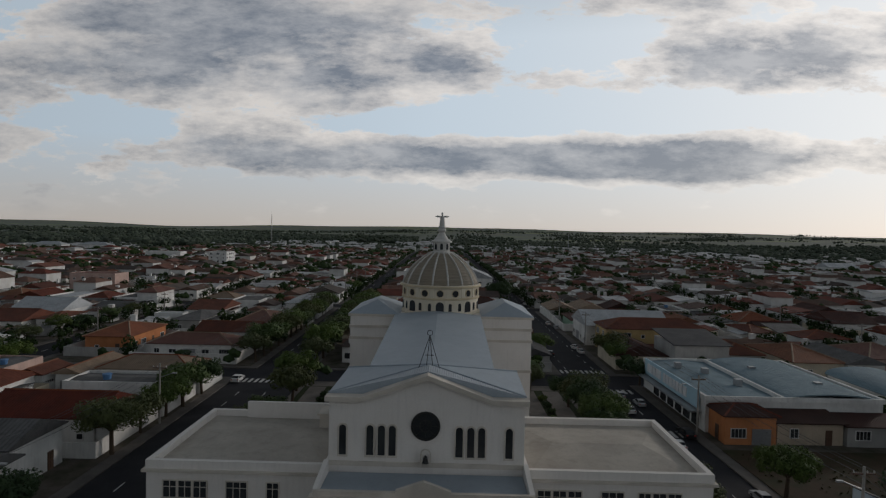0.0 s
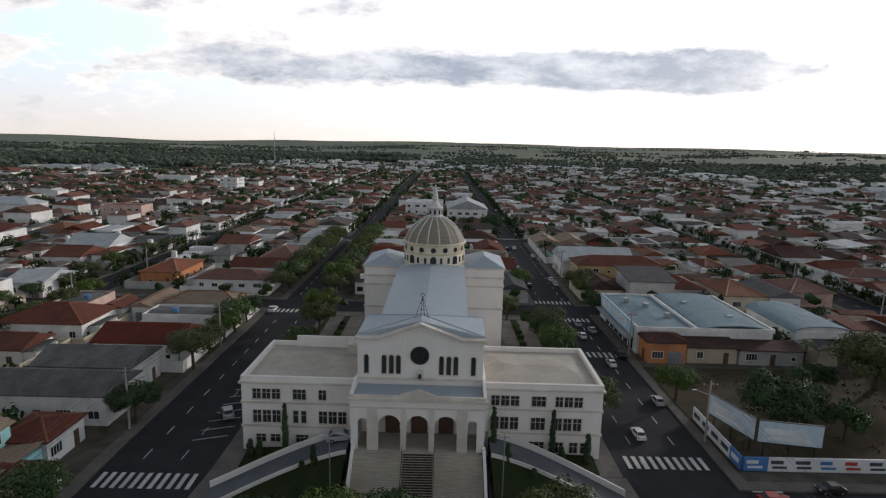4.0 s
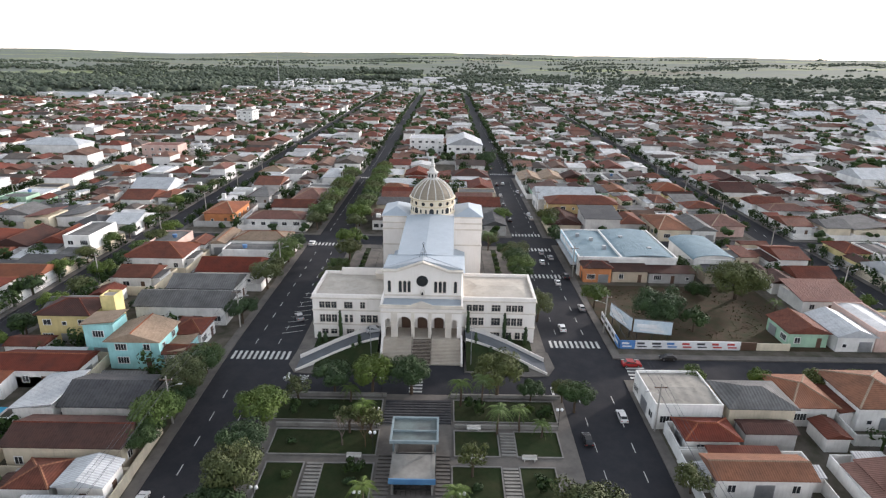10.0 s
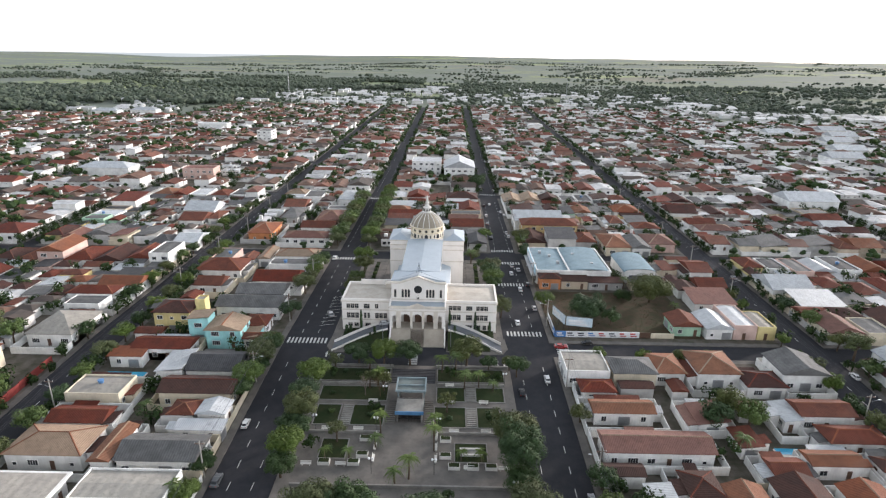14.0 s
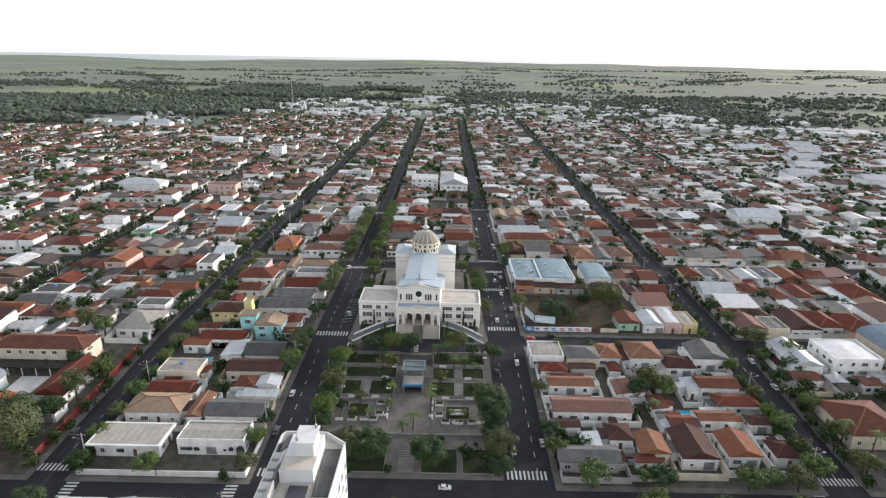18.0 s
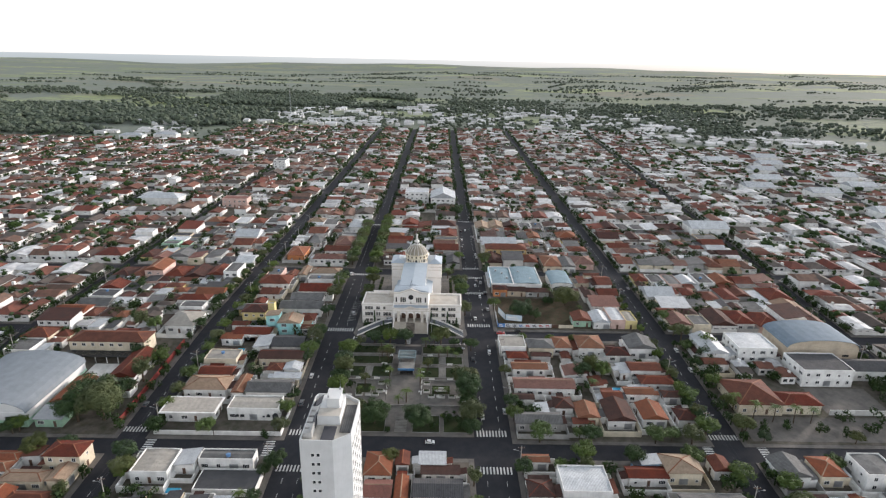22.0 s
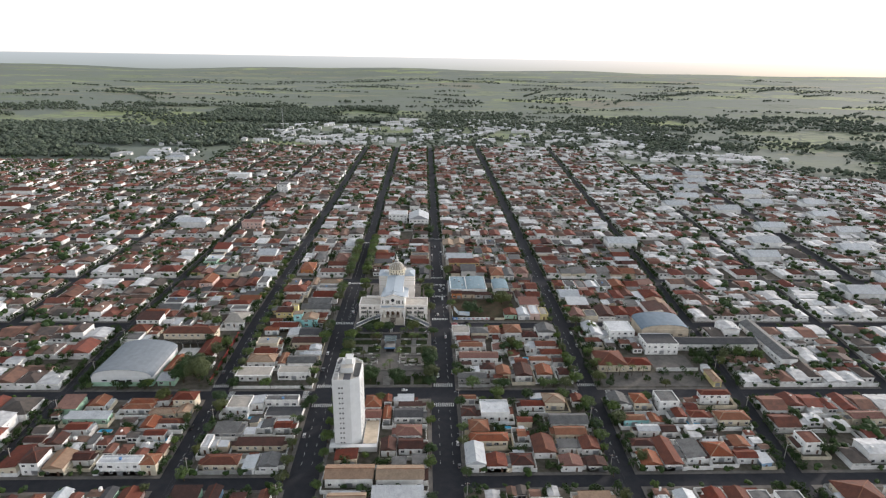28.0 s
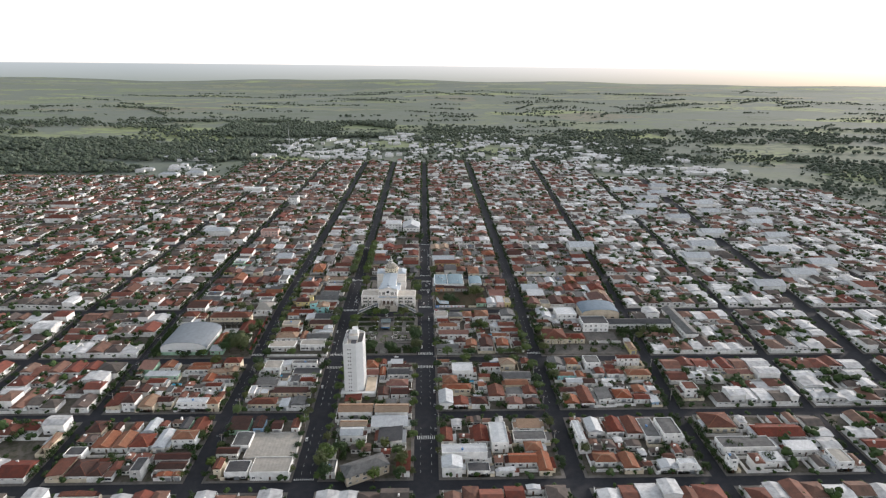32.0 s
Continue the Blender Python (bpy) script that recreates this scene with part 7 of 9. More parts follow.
def school_wall():
    w = thing("boundary_wall", "long white boundary wall of the school", "wall")
    for i in range(8):
        b = B()
        b.box(151.6 + i * 3.0, -62.2, gz(-62) - 0.8, 154.5 + i * 3.0, -62.0, gz(-62) + 2.3)
        part("wall_panel", b, WALLS["white"], w)


school_wall()


def build_pergola():
    p = thing("pergola", "dark slatted shade roof on posts along the school front", "pergola", -122.5, -34.0, gz(-34) + 0.2)
    for i in range(24):
        b = B()
        b.box(-13.2 + i * 1.12, -2.3, 2.72, -12.35 + i * 1.12, 2.5, 2.84)
        part("slat", b, IRON, p)
    for y in (-2.2, 2.3):
        b = B()
        b.box(-13.3, y - 0.08, 2.5, 13.5, y + 0.08, 2.7)
        part("beam", b, IRON, p)
    for i in range(7):
        b = B()
        b.box(-13.2 + i * 4.4, -2.3, -0.6, -13.0 + i * 4.4, -2.1, 2.5)
        part("post", b, WALLS["white"], p)


build_pergola()


def flight(x0, x1, y0, y1, n, m, label):
    st = thing("stairs", label, "stairs", group="stairs of the plaza")
    for i in range(n):
        b = B()
        a, c = y0 + (y1 - y0) * i / n, y0 + (y1 - y0) * (i + 1) / n
        z = gz((a + c) / 2) + 0.2
        b.box(x0, a, z - 0.4, x1, a + (c - a) * 0.62, z + 0.16)
        part("step", b, m, st)


flight(-15.6, -13.4, -42.5, -35.0, 11, TERRACE, "narrow pale concrete stairs between lawn beds")
flight(12.9, 15.1, -43.0, -35.6, 11, TERRACE, "narrow pale concrete stairs between lawn beds")
flight(-5.4, -3.3, -42.0, -33.0, 12, PAVEMENT, "concrete stairs beside the kiosk")
flight(3.2, 5.2, -42.0, -33.0, 12, PAVEMENT, "concrete stairs beside the kiosk")
DARKPAVE = mat("dark_paving", (0.055, 0.055, 0.06), 0.9, (0.08, 0.08, 0.082), 1.5, 0.3)
flight(-5.6, 5.4, -26.2, -20.0, 9, DARKPAVE, "broad dark stairs leading up to the church street")
flight(13.0, 15.2, -33.4, -28.0, 8, TERRACE, "narrow concrete stairs between lawn beds")
flight(-2.0, 2.0, -74.5, -66.5, 10, TERRACE, "stairs down to the street at the foot of the plaza")


def build_kiosk():
    z = gz(-41.5) + 0.2
    k = thing("kiosk", "two-level concrete kiosk with a teal slab and blue canopy", "kiosk", 0, -36.5, z)
    teal = mat("weathered_teal_paint", (0.17, 0.22, 0.24), 0.8, (0.26, 0.31, 0.32), 1.0, 0.4)
    slab_top = mat("stained_pale_slab", (0.15, 0.18, 0.175), 0.8, (0.085, 0.09, 0.09), 0.8, 0.5)
    blue = mat("blue_canopy_paint", (0.06, 0.17, 0.34), 0.7, (0.10, 0.24, 0.40), 1.0, 0.3)
    for x in (-2.9, 2.6):
        b = B()
        b.box(x, -4.6, -1, x + 0.3, 5.2, 3.0)
        part("side_wall", b, TERRACE, k)
    b = B()
    b.box(-2.9, 0.2, -1, 2.9, 0.4, 3.0)
    part("counter_front", b, IRON, k)
    b = B()
    b.box(-3.1, -5.0, 2.7, 3.1, 0.6, 2.95)
    part("lower_roof", b, TERRACE, k)
    b = B()
    b.box(-3.2, -5.15, 2.2, 3.2, -4.95, 3.05)
    part("blue_canopy", b, blue, k, "blue canopy front")
    b = B()
    b.box(-3.4, 0.6, 4.3, 3.4, 6.2, 4.65)
    top = part("upper_slab", b, slab_top, k, "stained pale green roof slab")
    for a in ((-3.5, 0.4, 3.5, 0.7), (-3.5, 6.0, 3.5, 6.3), (-3.5, 0.7, -3.2, 6.0), (3.2, 0.7, 3.5, 6.0), (-3.2, 2.9, 3.2, 3.05)):
        b = B()
        b.box(a[0], a[1], 4.5, a[2], a[3], 4.95)
        part("edge_beam", b, teal, top)
    for x in (-3.1, 2.9):
        for y in (1.0, 5.6):
            b = B()
            b.box(x, y, -0.5, x + 0.25, y + 0.25, 4.3)
            part("column", b, teal, k)
    b = B()
    for i in range(7):
        b.box(-2.3 + i * 0.7, -4.7, 0.0, -2.25 + i * 0.7, -4.6, 2.2)
    b.box(-2.5, -4.72, 0.9, 2.5, -4.55, 1.05)
    part("railing", b, IRON, k)


build_kiosk()


def build_bench(x, y, rz):
    bn = thing("bench", "pale concrete park bench", "bench", x, y, gz(y) + 0.15, rz, "benches of the plaza")
    b = B()
    b.box(-1.1, -0.25, 0.38, 1.1, 0.25, 0.48)
    part("seat", b, STONE, bn)
    b = B()
    b.box(-1.1, 0.2, 0.48, 1.1, 0.28, 0.9)
    part("backrest", b, STONE, bn)
    for q in (-0.8, 0.7):
        b = B()
        b.box(q, -0.2, 0, q + 0.12, 0.2, 0.38)
        part("leg", b, STONE, bn)


for x, y, rz in ((-6.6, -46.2, 90), (-6.6, -49.5, 90), (-6.6, -53, 90), (6.2, -46.2, -90), (6.2, -49.5, -90), (6.2, -53, -90), (-9, -34.2, 0), (9, -34.2, 0), (17, -34.2, 0), (-18, -44.2, 0), (-11, -44.2, 0), (10, -44.5, 0), (17, -44.5, 0), (-20, -55, 0), (-13, -55, 0), (13, -55.5, 0), (20, -55.5, 0), (9, -27.6, 0)):
    build_bench(x, y, rz)
for x, y in ((-16.5, -54.3), (-10.5, -54.3), (10.0, -55), (13.8, -55), (17.5, -55), (8.2, -47), (8.2, -52), (-9.0, -47), (-9.0, -52)):
    b = B()
    z = gz(y) + 0.15
    b.box(x - 1.2, y - 0.7, z - 0.1, x + 1.2, y + 0.7, z + 0.7, 0)
    b.box(x - 1.05, y - 0.55, z + 0.7, x + 1.05, y + 0.55, z + 0.78, 1)
    solid("planter", b, [STONE, GRASS], "square pale concrete planter with soil", "planter", "planters of the plaza")
ft = thing("fountain_basin", "rectangular white basin inside a green bed", "fountain", 13.5, -50.7, gz(-50.7) + 0.2)
for a in ((-2.3, -1.1, 2.3, -0.8), (-2.3, 0.8, 2.3, 1.1), (-2.3, -0.8, -2.0, 0.8), (2.0, -0.8, 2.3, 0.8)):
    b = B()
    b.box(a[0], a[1], 0, a[2], a[3], 0.5)
    part("rim", b, STONE, ft)
b = B()
b.box(-2.0, -0.8, 0, 2.0, 0.8, 0.2)
part("floor", b, TERRACE, ft)


def globe_lamp():
    lp = thing("park_lamp", "slim park lamp with two white globes", "lamp", 0, 0, -50, 0, "globe lamps of the plaza")
    b = B()
    b.tube((0, 0, 0), (0, 0, 3.6), 0.05, 0.04, 6)
    b.tube((-0.35, 0, 3.4), (0.35, 0, 3.4), 0.03, n=5)
    part("post", b, IRON, lp)
    for s in (-1, 1):
        b = B()
        b.lathe([(0.05, 3.4), (0.2, 3.48), (0.25, 3.65), (0.2, 3.82), (0.03, 3.9)], 10, s * 0.35, 0)
        part("globe", b, SIGNWHITE, lp)
    return lp


lamp = globe_lamp()
SPOTS = [(-22.5, -19.5), (-6.4, -19.2), (-6.4, -27.4), (-7.0, -44.5), (6.6, -44.5), (-20.5, -44), (21.0, -44.5), (6.0, -57), (-6.5, -57), (21.5, -62.5), (-6.3, -33), (12.0, -19.4), (22.5, -27), (-23, -33)]
for i, (x, y) in enumerate(SPOTS):
    if i:
        copy_thing(lamp, pose(x, y, gz(y) + 0.15))
lamp.matrix_basis = pose(*SPOTS[0], gz(SPOTS[0][1]) + 0.15)


# ---- road markings ----
def zebra(x0, x1, y0, y1, along="x", stripe=0.5, gap=0.55):
    zb = thing("zebra_crossing", "worn white zebra crossing on dark asphalt", "crossing", group="zebra crossings", kind="structure")
    u, stop = (x0, x1) if along == "x" else (y0, y1)
    while u < stop - 0.2:
        b = B()
        a0, a1, c0, c1 = (u, u + stripe, y0, y1) if along == "x" else (x0, x1, u, u + stripe)
        b.add([(a0, c0, gz(c0) + 0.03), (a1, c0, gz(c0) + 0.03), (a1, c1, gz(c1) + 0.03), (a0, c1, gz(c1) + 0.03), (a0, c0, gz(c0) - 0.01), (a1, c0, gz(c0) - 0.01), (a1, c1, gz(c1) - 0.01), (a0, c1, gz(c1) - 0.01)],
              [(0, 1, 2, 3), (4, 5, 1, 0), (5, 6, 2, 1), (6, 7, 3, 2), (7, 4, 0, 3)])
        part("stripe", b, MARKING, zb)
        u += stripe + gap


zebra(-36.6, -25.6, -7.8, -5.0)
zebra(25.6, 36.2, -1.8, 1.0)
zebra(26, 36, 36, 38.6)
zebra(26, 36, 58, 60.5)
zebra(26, 36, 72.5, 75)
zebra(-36.5, -26, 60.5, 63)
zebra(-36.5, -26, 160, 162.6)
zebra(26, 36, 172.5, 175)
zebra(25.5, 36, -76.0, -73.0)
zebra(25.5, 36, -93, -90)
zebra(-36.6, -26, -76.5, -73.8)
zebra(-36.6, -26, -93, -90.3)
zebra(-91.5, -83, -76, -73.5)
zebra(38.5, 42.0, -13.5, -5.5, "y")
zebra(-81.5, -78.5, -87.5, -78.5, "y")
zebra(-43, -40, -87.5, -78.5, "y")
zebra(-1.9, 0.4, -17.6, -10.2, "y", 0.45, 0.5)
zebra(103.5, 114, -76, -73.5)
zebra(25.5, 36, -167, -164)
zebra(25.5, 36, -201, -198.5)
zebra(-36.6, -26, -199.5, -197)
zebra(99, 102, -88, -79, "y")
zebra(117, 120, -88, -79, "y")
dash = B()
for xs, wd in (((-33.6, 33.4), 0.07), ((-29.0, 27.6), 0.05)):
    for x in xs:
        y = -200.0
        while y < 420:
            if not any(abs(y + 1.5 - c) < 8 for c in CROSS):
                dash.add([(x - wd, y, gz(y) + 0.03), (x + wd, y, gz(y) + 0.03), (x + wd, y + 2.2, gz(y + 2.2) + 0.03), (x - wd, y + 2.2, gz(y + 2.2) + 0.03)], [(0, 1, 2, 3)])
            y += 6.0
for x in (109, 192, -87):
    y = -140.0
    while y < 160:
        xx = street_x(13, y) if x == 109 else x
        if x != 192 and not any(abs(y + 1 - c) < 8 for c in CROSS):
            dash.add([(xx - 0.07, y, gz(y) + 0.03), (xx + 0.07, y, gz(y) + 0.03), (xx + 0.07, y + 2, gz(y + 2) + 0.03), (xx - 0.07, y + 2, gz(y + 2) + 0.03)], [(0, 1, 2, 3)])
        y += 6.0
for i in range(9):
    y = 2.5 + i * 2.6
    dash.add([(-29.6, y, 0.03), (-25.6, y + 1.4, 0.03), (-25.6, y + 1.55, 0.03), (-29.6, y + 0.15, 0.03)], [(0, 1, 2, 3)])
solid("lane_marking", dash, MARKING, "broken white lane lines along the streets", "marking", kind="stuff")


def word_on_road(text, x, y, rz, size):
    cu = bpy.data.curves.new("road_word", "FONT")
    cu.body, cu.size, cu.align_x, cu.extrude = text, size, "CENTER", 0.01
    cu.materials.append(MARKING)
    ob = new("road_word", cu)
    ob.matrix_basis = Matrix.Translation((x, y, gz(y) + 0.05)) @ Euler((math.atan(0.052), 0, 0)).to_matrix().to_4x4() @ Euler((0, 0, radians(rz))).to_matrix().to_4x4() @ Matrix.Diagonal((1, 2.4, 1, 1))
    tagged(ob, "white stop word painted on the road", "marking", kind="structure")


word_on_road("PARE", -20.4, -14.0, 90, 1.0)
word_on_road("PARE", 20.2, -16.6, -90, 1.0)
for x, y in ((-24.2, -13.2), (23.4, -16.6)):
    b = B()
    b.box(x - 0.2, y - 1.6, gz(y) - 0.1, x + 0.2, y + 1.6, gz(y) + 0.06)
    solid("stop_line", b, MARKING, "white stop line on the road", "marking", kind="structure")


# ---- plants ----
class Leaves:
    def __init__(self, seed):
        self.r = np.random.RandomState(seed)
        self.v, self.f = [], []

    def clump(self, c, rad, n, size):
        """Leaf cards scattered through a ball, each a bent pair of triangles."""
        r = self.r
        d = r.normal(size=(n, 3))
        d /= np.linalg.norm(d, axis=1)[:, None]
        p = np.array(c) + d * (rad * r.uniform(0.55, 1.0, n) ** 0.6)[:, None] * np.array([1, 1, 0.8])
        a = np.cross(d, r.normal(size=(n, 3)))
        a /= np.linalg.norm(a, axis=1)[:, None]
        u = a + 0.25 * d
        w = np.cross(d, a) * 0.62
        s = (size * r.uniform(0.6, 1.3, n))[:, None]
        for i in range(n):
            k = len(self.v)
            q, uu, ww = p[i], u[i] * s[i], w[i] * s[i]
            self.v += [tuple(q - uu), tuple(q + ww - 0.15 * d[i] * s[i]), tuple(q + uu), tuple(q - ww - 0.15 * d[i] * s[i])]
            self.f.append((k, k + 1, k + 2, k + 3))

    def mesh(self, name, m):
        b = B()
        b.v, b.f, b.m = self.v, self.f, [0] * len(self.f)
        return b.mesh(name, m)


def trunk_builder(seed, height, rad, spread, limbs=6):
    r = random.Random(seed)
    b = B()
    lean = (r.uniform(-0.2, 0.2), r.uniform(-0.2, 0.2))
    fork = (lean[0], lean[1], height * 0.42)
    b.tube((0, 0, -0.4), fork, rad, rad * 0.75, 7)
    tips = []
    for i in range(limbs):
        a = 2 * math.pi * i / limbs + r.uniform(-0.3, 0.3)
        k = r.uniform(0.45, 0.85)
        mid = (fork[0] + spread * 0.4 * k * math.cos(a), fork[1] + spread * 0.4 * k * math.sin(a), height * 0.6)
        tip = (fork[0] + spread * k * math.cos(a), fork[1] + spread * k * math.sin(a), height * r.uniform(0.68, 0.95))
        b.tube(fork, mid, rad * 0.5, rad * 0.35, 5)
        b.tube(mid, tip, rad * 0.35, rad * 0.1, 5)
        tips.append(tip)
    return b, tips


def tree_kind(seed, height, spread, leaf, dense=1.0, size=0.27, each=84, low=0.36):
    trunk, tips = trunk_builder(seed, height, 0.055 * height ** 0.9, spread)
    L = Leaves(seed)
    r = random.Random(seed + 1)
    base = height * low
    for i in range(int(34 * dense)):
        a, q = r.uniform(0, 2 * math.pi), math.sqrt(r.random()) * spread * 0.82
        top = (1 - (q / spread) ** 2) ** 0.5
        z = base + (height - base) * (0.25 + 0.62 * top * r.uniform(0.45, 1.05))
        L.clump((q * math.cos(a), q * math.sin(a), z), spread * r.uniform(0.24, 0.40), int(each * dense), size * 0.8)
    for t in tips:
        L.clump(t, spread * 0.36, int(each * dense), size * 0.8)
    return trunk.mesh("trunk", BARK), L.mesh("crown", leaf)


KINDS = {}
for i in range(4):
    KINDS["round", i] = tree_kind(40 + i, 4.6 + 0.4 * i, 2.9 + 0.2 * i, LEAF[(0, 1, 2, 1)[i]], 1.0, 0.26, 75)
    KINDS["fine", i] = tree_kind(140 + i, 4.6 + 0.4 * i, 2.9 + 0.2 * i, LEAF[(0, 1, 0, 2)[i]], 1.0, 0.17, 210)
for i in range(3):
    KINDS["big", i] = tree_kind(60 + i, 8.5 + i, 5.0 + 0.4 * i, LEAF[(0, 2, 0)[i]], 1.45, 0.25, 210, 0.12)
for i in range(2):
    KINDS["loose", i] = tree_kind(80 + i, 5.5, 2.4, LEAF[2], 0.55, 0.24)
for i in range(3):
    KINDS["yard", i] = tree_kind(90 + i, 5.4 + i * 0.8, 2.9, LEAF[i], 0.85, 0.27, 95, 0.14)


def tree(kind, x, y, s=1.0, label="", z=None, group=""):
    opts = [k for k in KINDS if k[0] == kind]
    me = KINDS[opts[TREE_N[0] % len(opts)]]
    TREE_N[0] += 1
    label = label or {"round": "clipped round street tree with dense green leaves", "fine": "rounded leafy street tree with fine green foliage", "big": "large spreading tree with dark green foliage", "loose": "slender small tree with thin foliage", "yard": "leafy garden tree among the houses"}[kind]
    t = thing("tree", label, "tree", x, y, (gz(y) + 0.15) if z is None else z, TREE_N[0] * 67.0 % 360, group or "trees of the town")
    t.scale = (s, s, s * (0.92 + 0.16 * ((TREE_N[0] * 0.37) % 1)))
    part("trunk", me[0], None, t)
    part("crown", me[1], None, t)
    return t


TREE_N = [0]
TREE_RNG = random.Random(77)
# in front of the church
for x, y, s in ((-14.8, -18.3, 0.95), (-8.2, -18.2, 0.95), (-1.4, -18.2, 0.95), (13.3, -18.8, 0.98), (19.0, -20, 0.6)):
    tree("fine", x, y, s * 1.3, "rounded dark tree at the edge of the church street")
# left avenue
for x, y, s in ((-24.3, -27.6, 1.15), (-24.8, -35.5, 0.95), (-23.6, -42.5, 1.1), (-24.2, -47.5, 1.15), (-23.8, -53.5, 1.1), (-24.2, -58.5, 0.9), (-39.3, 25.6, 1), (-39.0, 6.5, 1.0), (-39.0, -13, 0.95), (-39.0, -16.5, 1.0), (-39.2, -20.5, 1.0), (-39.2, -24.0, 0.9), (-40.0, -29.8, 1.1),
                (-39.8, -34, 0.9), (-23.2, 26, 0.85), (-22.8, 19, 0.9), (-23.5, 36, 0.8), (-22.5, 46, 1.0), (-24, 55, 0.95), (-39.5, -57.5, 0.8), (-39.3, -66, 0.8), (-39.6, 33, 0.8), (-39.2, 45, 1.0), (-39.2, 52, 1.0), (-39.5, 40, 0.9)):
    tree("fine" if y < 30 else "round", x, y, s * 1.15)
for i in range(16):
    tree("round", -37.8, 76 + i * (5.6 if i < 15 else 9), 1.1 + 0.2 * ((i * 0.37) % 1))
for i in range(17):
    tree("round", -24.6, 75 + i * 5.8, 1.05 + 0.25 * ((i * 0.61) % 1))
# right avenue
for x, y, s in ((24.6, 10, 0.95), (23.4, 31.5, 1.05), (23.6, 35.5, 1.1), (23.2, 39.5, 1.05), (23.4, 44.5, 1.05), (22.0, 48.5, 1.0), (17.5, 66, 0.0), (38.8, 17.3, 0.95), (26.0, -22.5, 0.85), (24.4, -20.0, 0.6), (39, 64, 1.0), (39, 78, 1.0), (39, 82, 1.1), (23.5, 86, 0.9), (38.5, -60, 0.9), (38.6, -68, 0.9), (38.5, -40, 0.7)):
    if s:
        tree("fine" if -25 < y < 50 else "round", x, y, s * 1.1)
for x, y, s in ((22.6, -49.0, 0.95), (23.4, -54.5, 0.9), (23.0, -60.5, 0.7), (24.0, -68.0, 0.85), (23.6, -74, 0.6), (-9.0, -70.0, 1.05), (-15.5, -69.5, 0.9), (5.8, -71.5, 0.85), (-20.5, -71.0, 0.7), (18.0, 62.5, 0.5)):
    tree("big", x, y, s, "big dark-leaved tree shading the plaza" if y < 0 else "", z=gz(y) - 0.9)
tree("big", 24.6, 186, 0.9)
for x, y, s in ((51.0, 10.5, 1.05), (74.5, 23.5, 1.25), (66.5, 26.0, 0.5)):
    tree("big", x, y, s, "large dark tree standing in the vacant lot", z=-1.6)
tree("yard", 57.0, 5.6, 0.95, "low bushy tree in the vacant lot")
for x, y in ((-10.5, -28.6), (-7.0, -29.6), (-20, -22), (8.4, -37.5), (-15, -48), (20, -47)):
    tree("loose", x, y, 0.9, "thin-leaved small tree on a plaza lawn")
# far avenue and side-street trees
for i in range(26):
    y = -198 + i * 4.9
    if not (-90 < y < -77):
        tree("round" if i % 3 else "yard", (-39.4 if i % 2 else -24.2) if y < -90 or y > -77 else -39.4, y, 0.7 + 0.35 * ((i * 0.43) % 1))
        if i % 3 != 1:
            tree("round" if i % 4 else "yard", 38.6 if i % 2 else (23.4 if y < -92 else 38.6), y + 2, 0.65 + 0.4 * ((i * 0.57) % 1))
for i in range(14):
    tree("yard", (116.8, 102.2)[i % 2], -196 + i * 7.6, 0.6 + 0.4 * ((i * 0.37) % 1))
    tree("yard", (-93.4, -80.8)[i % 2], -196 + i * 7.6, 0.6 + 0.4 * ((i * 0.71) % 1))
for i in range(22):
    x = -155 + i * 15.3
    if min(abs(x - q) for q in (-165, -87, -31, 30.5, 109, 187)) > 9:
        tree("round", x, -89.3 if i % 2 else -77.0 if not -26 < x < 26 else -89.4, 0.6 + 0.4 * ((i * 0.47) % 1))
for i in range(16):
    tree("round", -81.0, -75 + i * 9.4, 0.95)
for i in range(11):
    tree("round", -93.2, 20 + i * 11, 0.9)
for i in range(14):
    tree("yard", 102.0, -74 + i * 7.6, 0.85 if i < 8 else 0.6)
for i in range(8):
    tree("round", 116.8, -72 + i * 13, 0.9)
for x, y, s in ((72, -38, 1.1), (68, -42, 1.2), (76, -41, 1.15), (-98, -48, 1.3), (-100, -56, 1.2), (-96, -38, 1.2), (-104, -66, 1.35), (-135, -77, 0.8), (50, -92.5, 0.8), (58, -92.5, 0.8), (-108, -30, 1.2), (-110, -12, 1.1), (-118, -8, 1.2), (-92, -8, 1.0),
                (125, -20, 1.2), (118, -12, 1.2), (122, -28, 1.25), (205, -50, 1.2), (195, -52, 1.1), (183, -50, 1.1), (214, -53, 1.2), (190, -58, 1.0), (-16, -178, 1.3), (-20, -184, 1.4), (-24, -190, 1.4), (-21, -196, 1.3), (15, -182, 1.2), (18, -190, 1.3), (17, -198, 1.2), (-5, -176, 1.0), (8, -176, 1.0), (-12, -200, 1.1), (4, -200, 1.2)):
    tree("yard", x, y, s)
for x in (100, 108, -100, 60, 74, 48):
    tree("round", x if abs(x) != 100 and x != 108 else x - 30, -15.6 if x > 0 else -4.2, 0.7)
n_yard, JOINED = 0, []
for x, y, s, k in TREE_SPOTS:
    if k == "yard" and abs(x - 5) < 110 and -150 < y < 70 and n_yard < 60:
        tree("yard", x, y, s)
        n_yard += 1
    elif near_zone(x, y):
        JOINED.append((x, y, s))


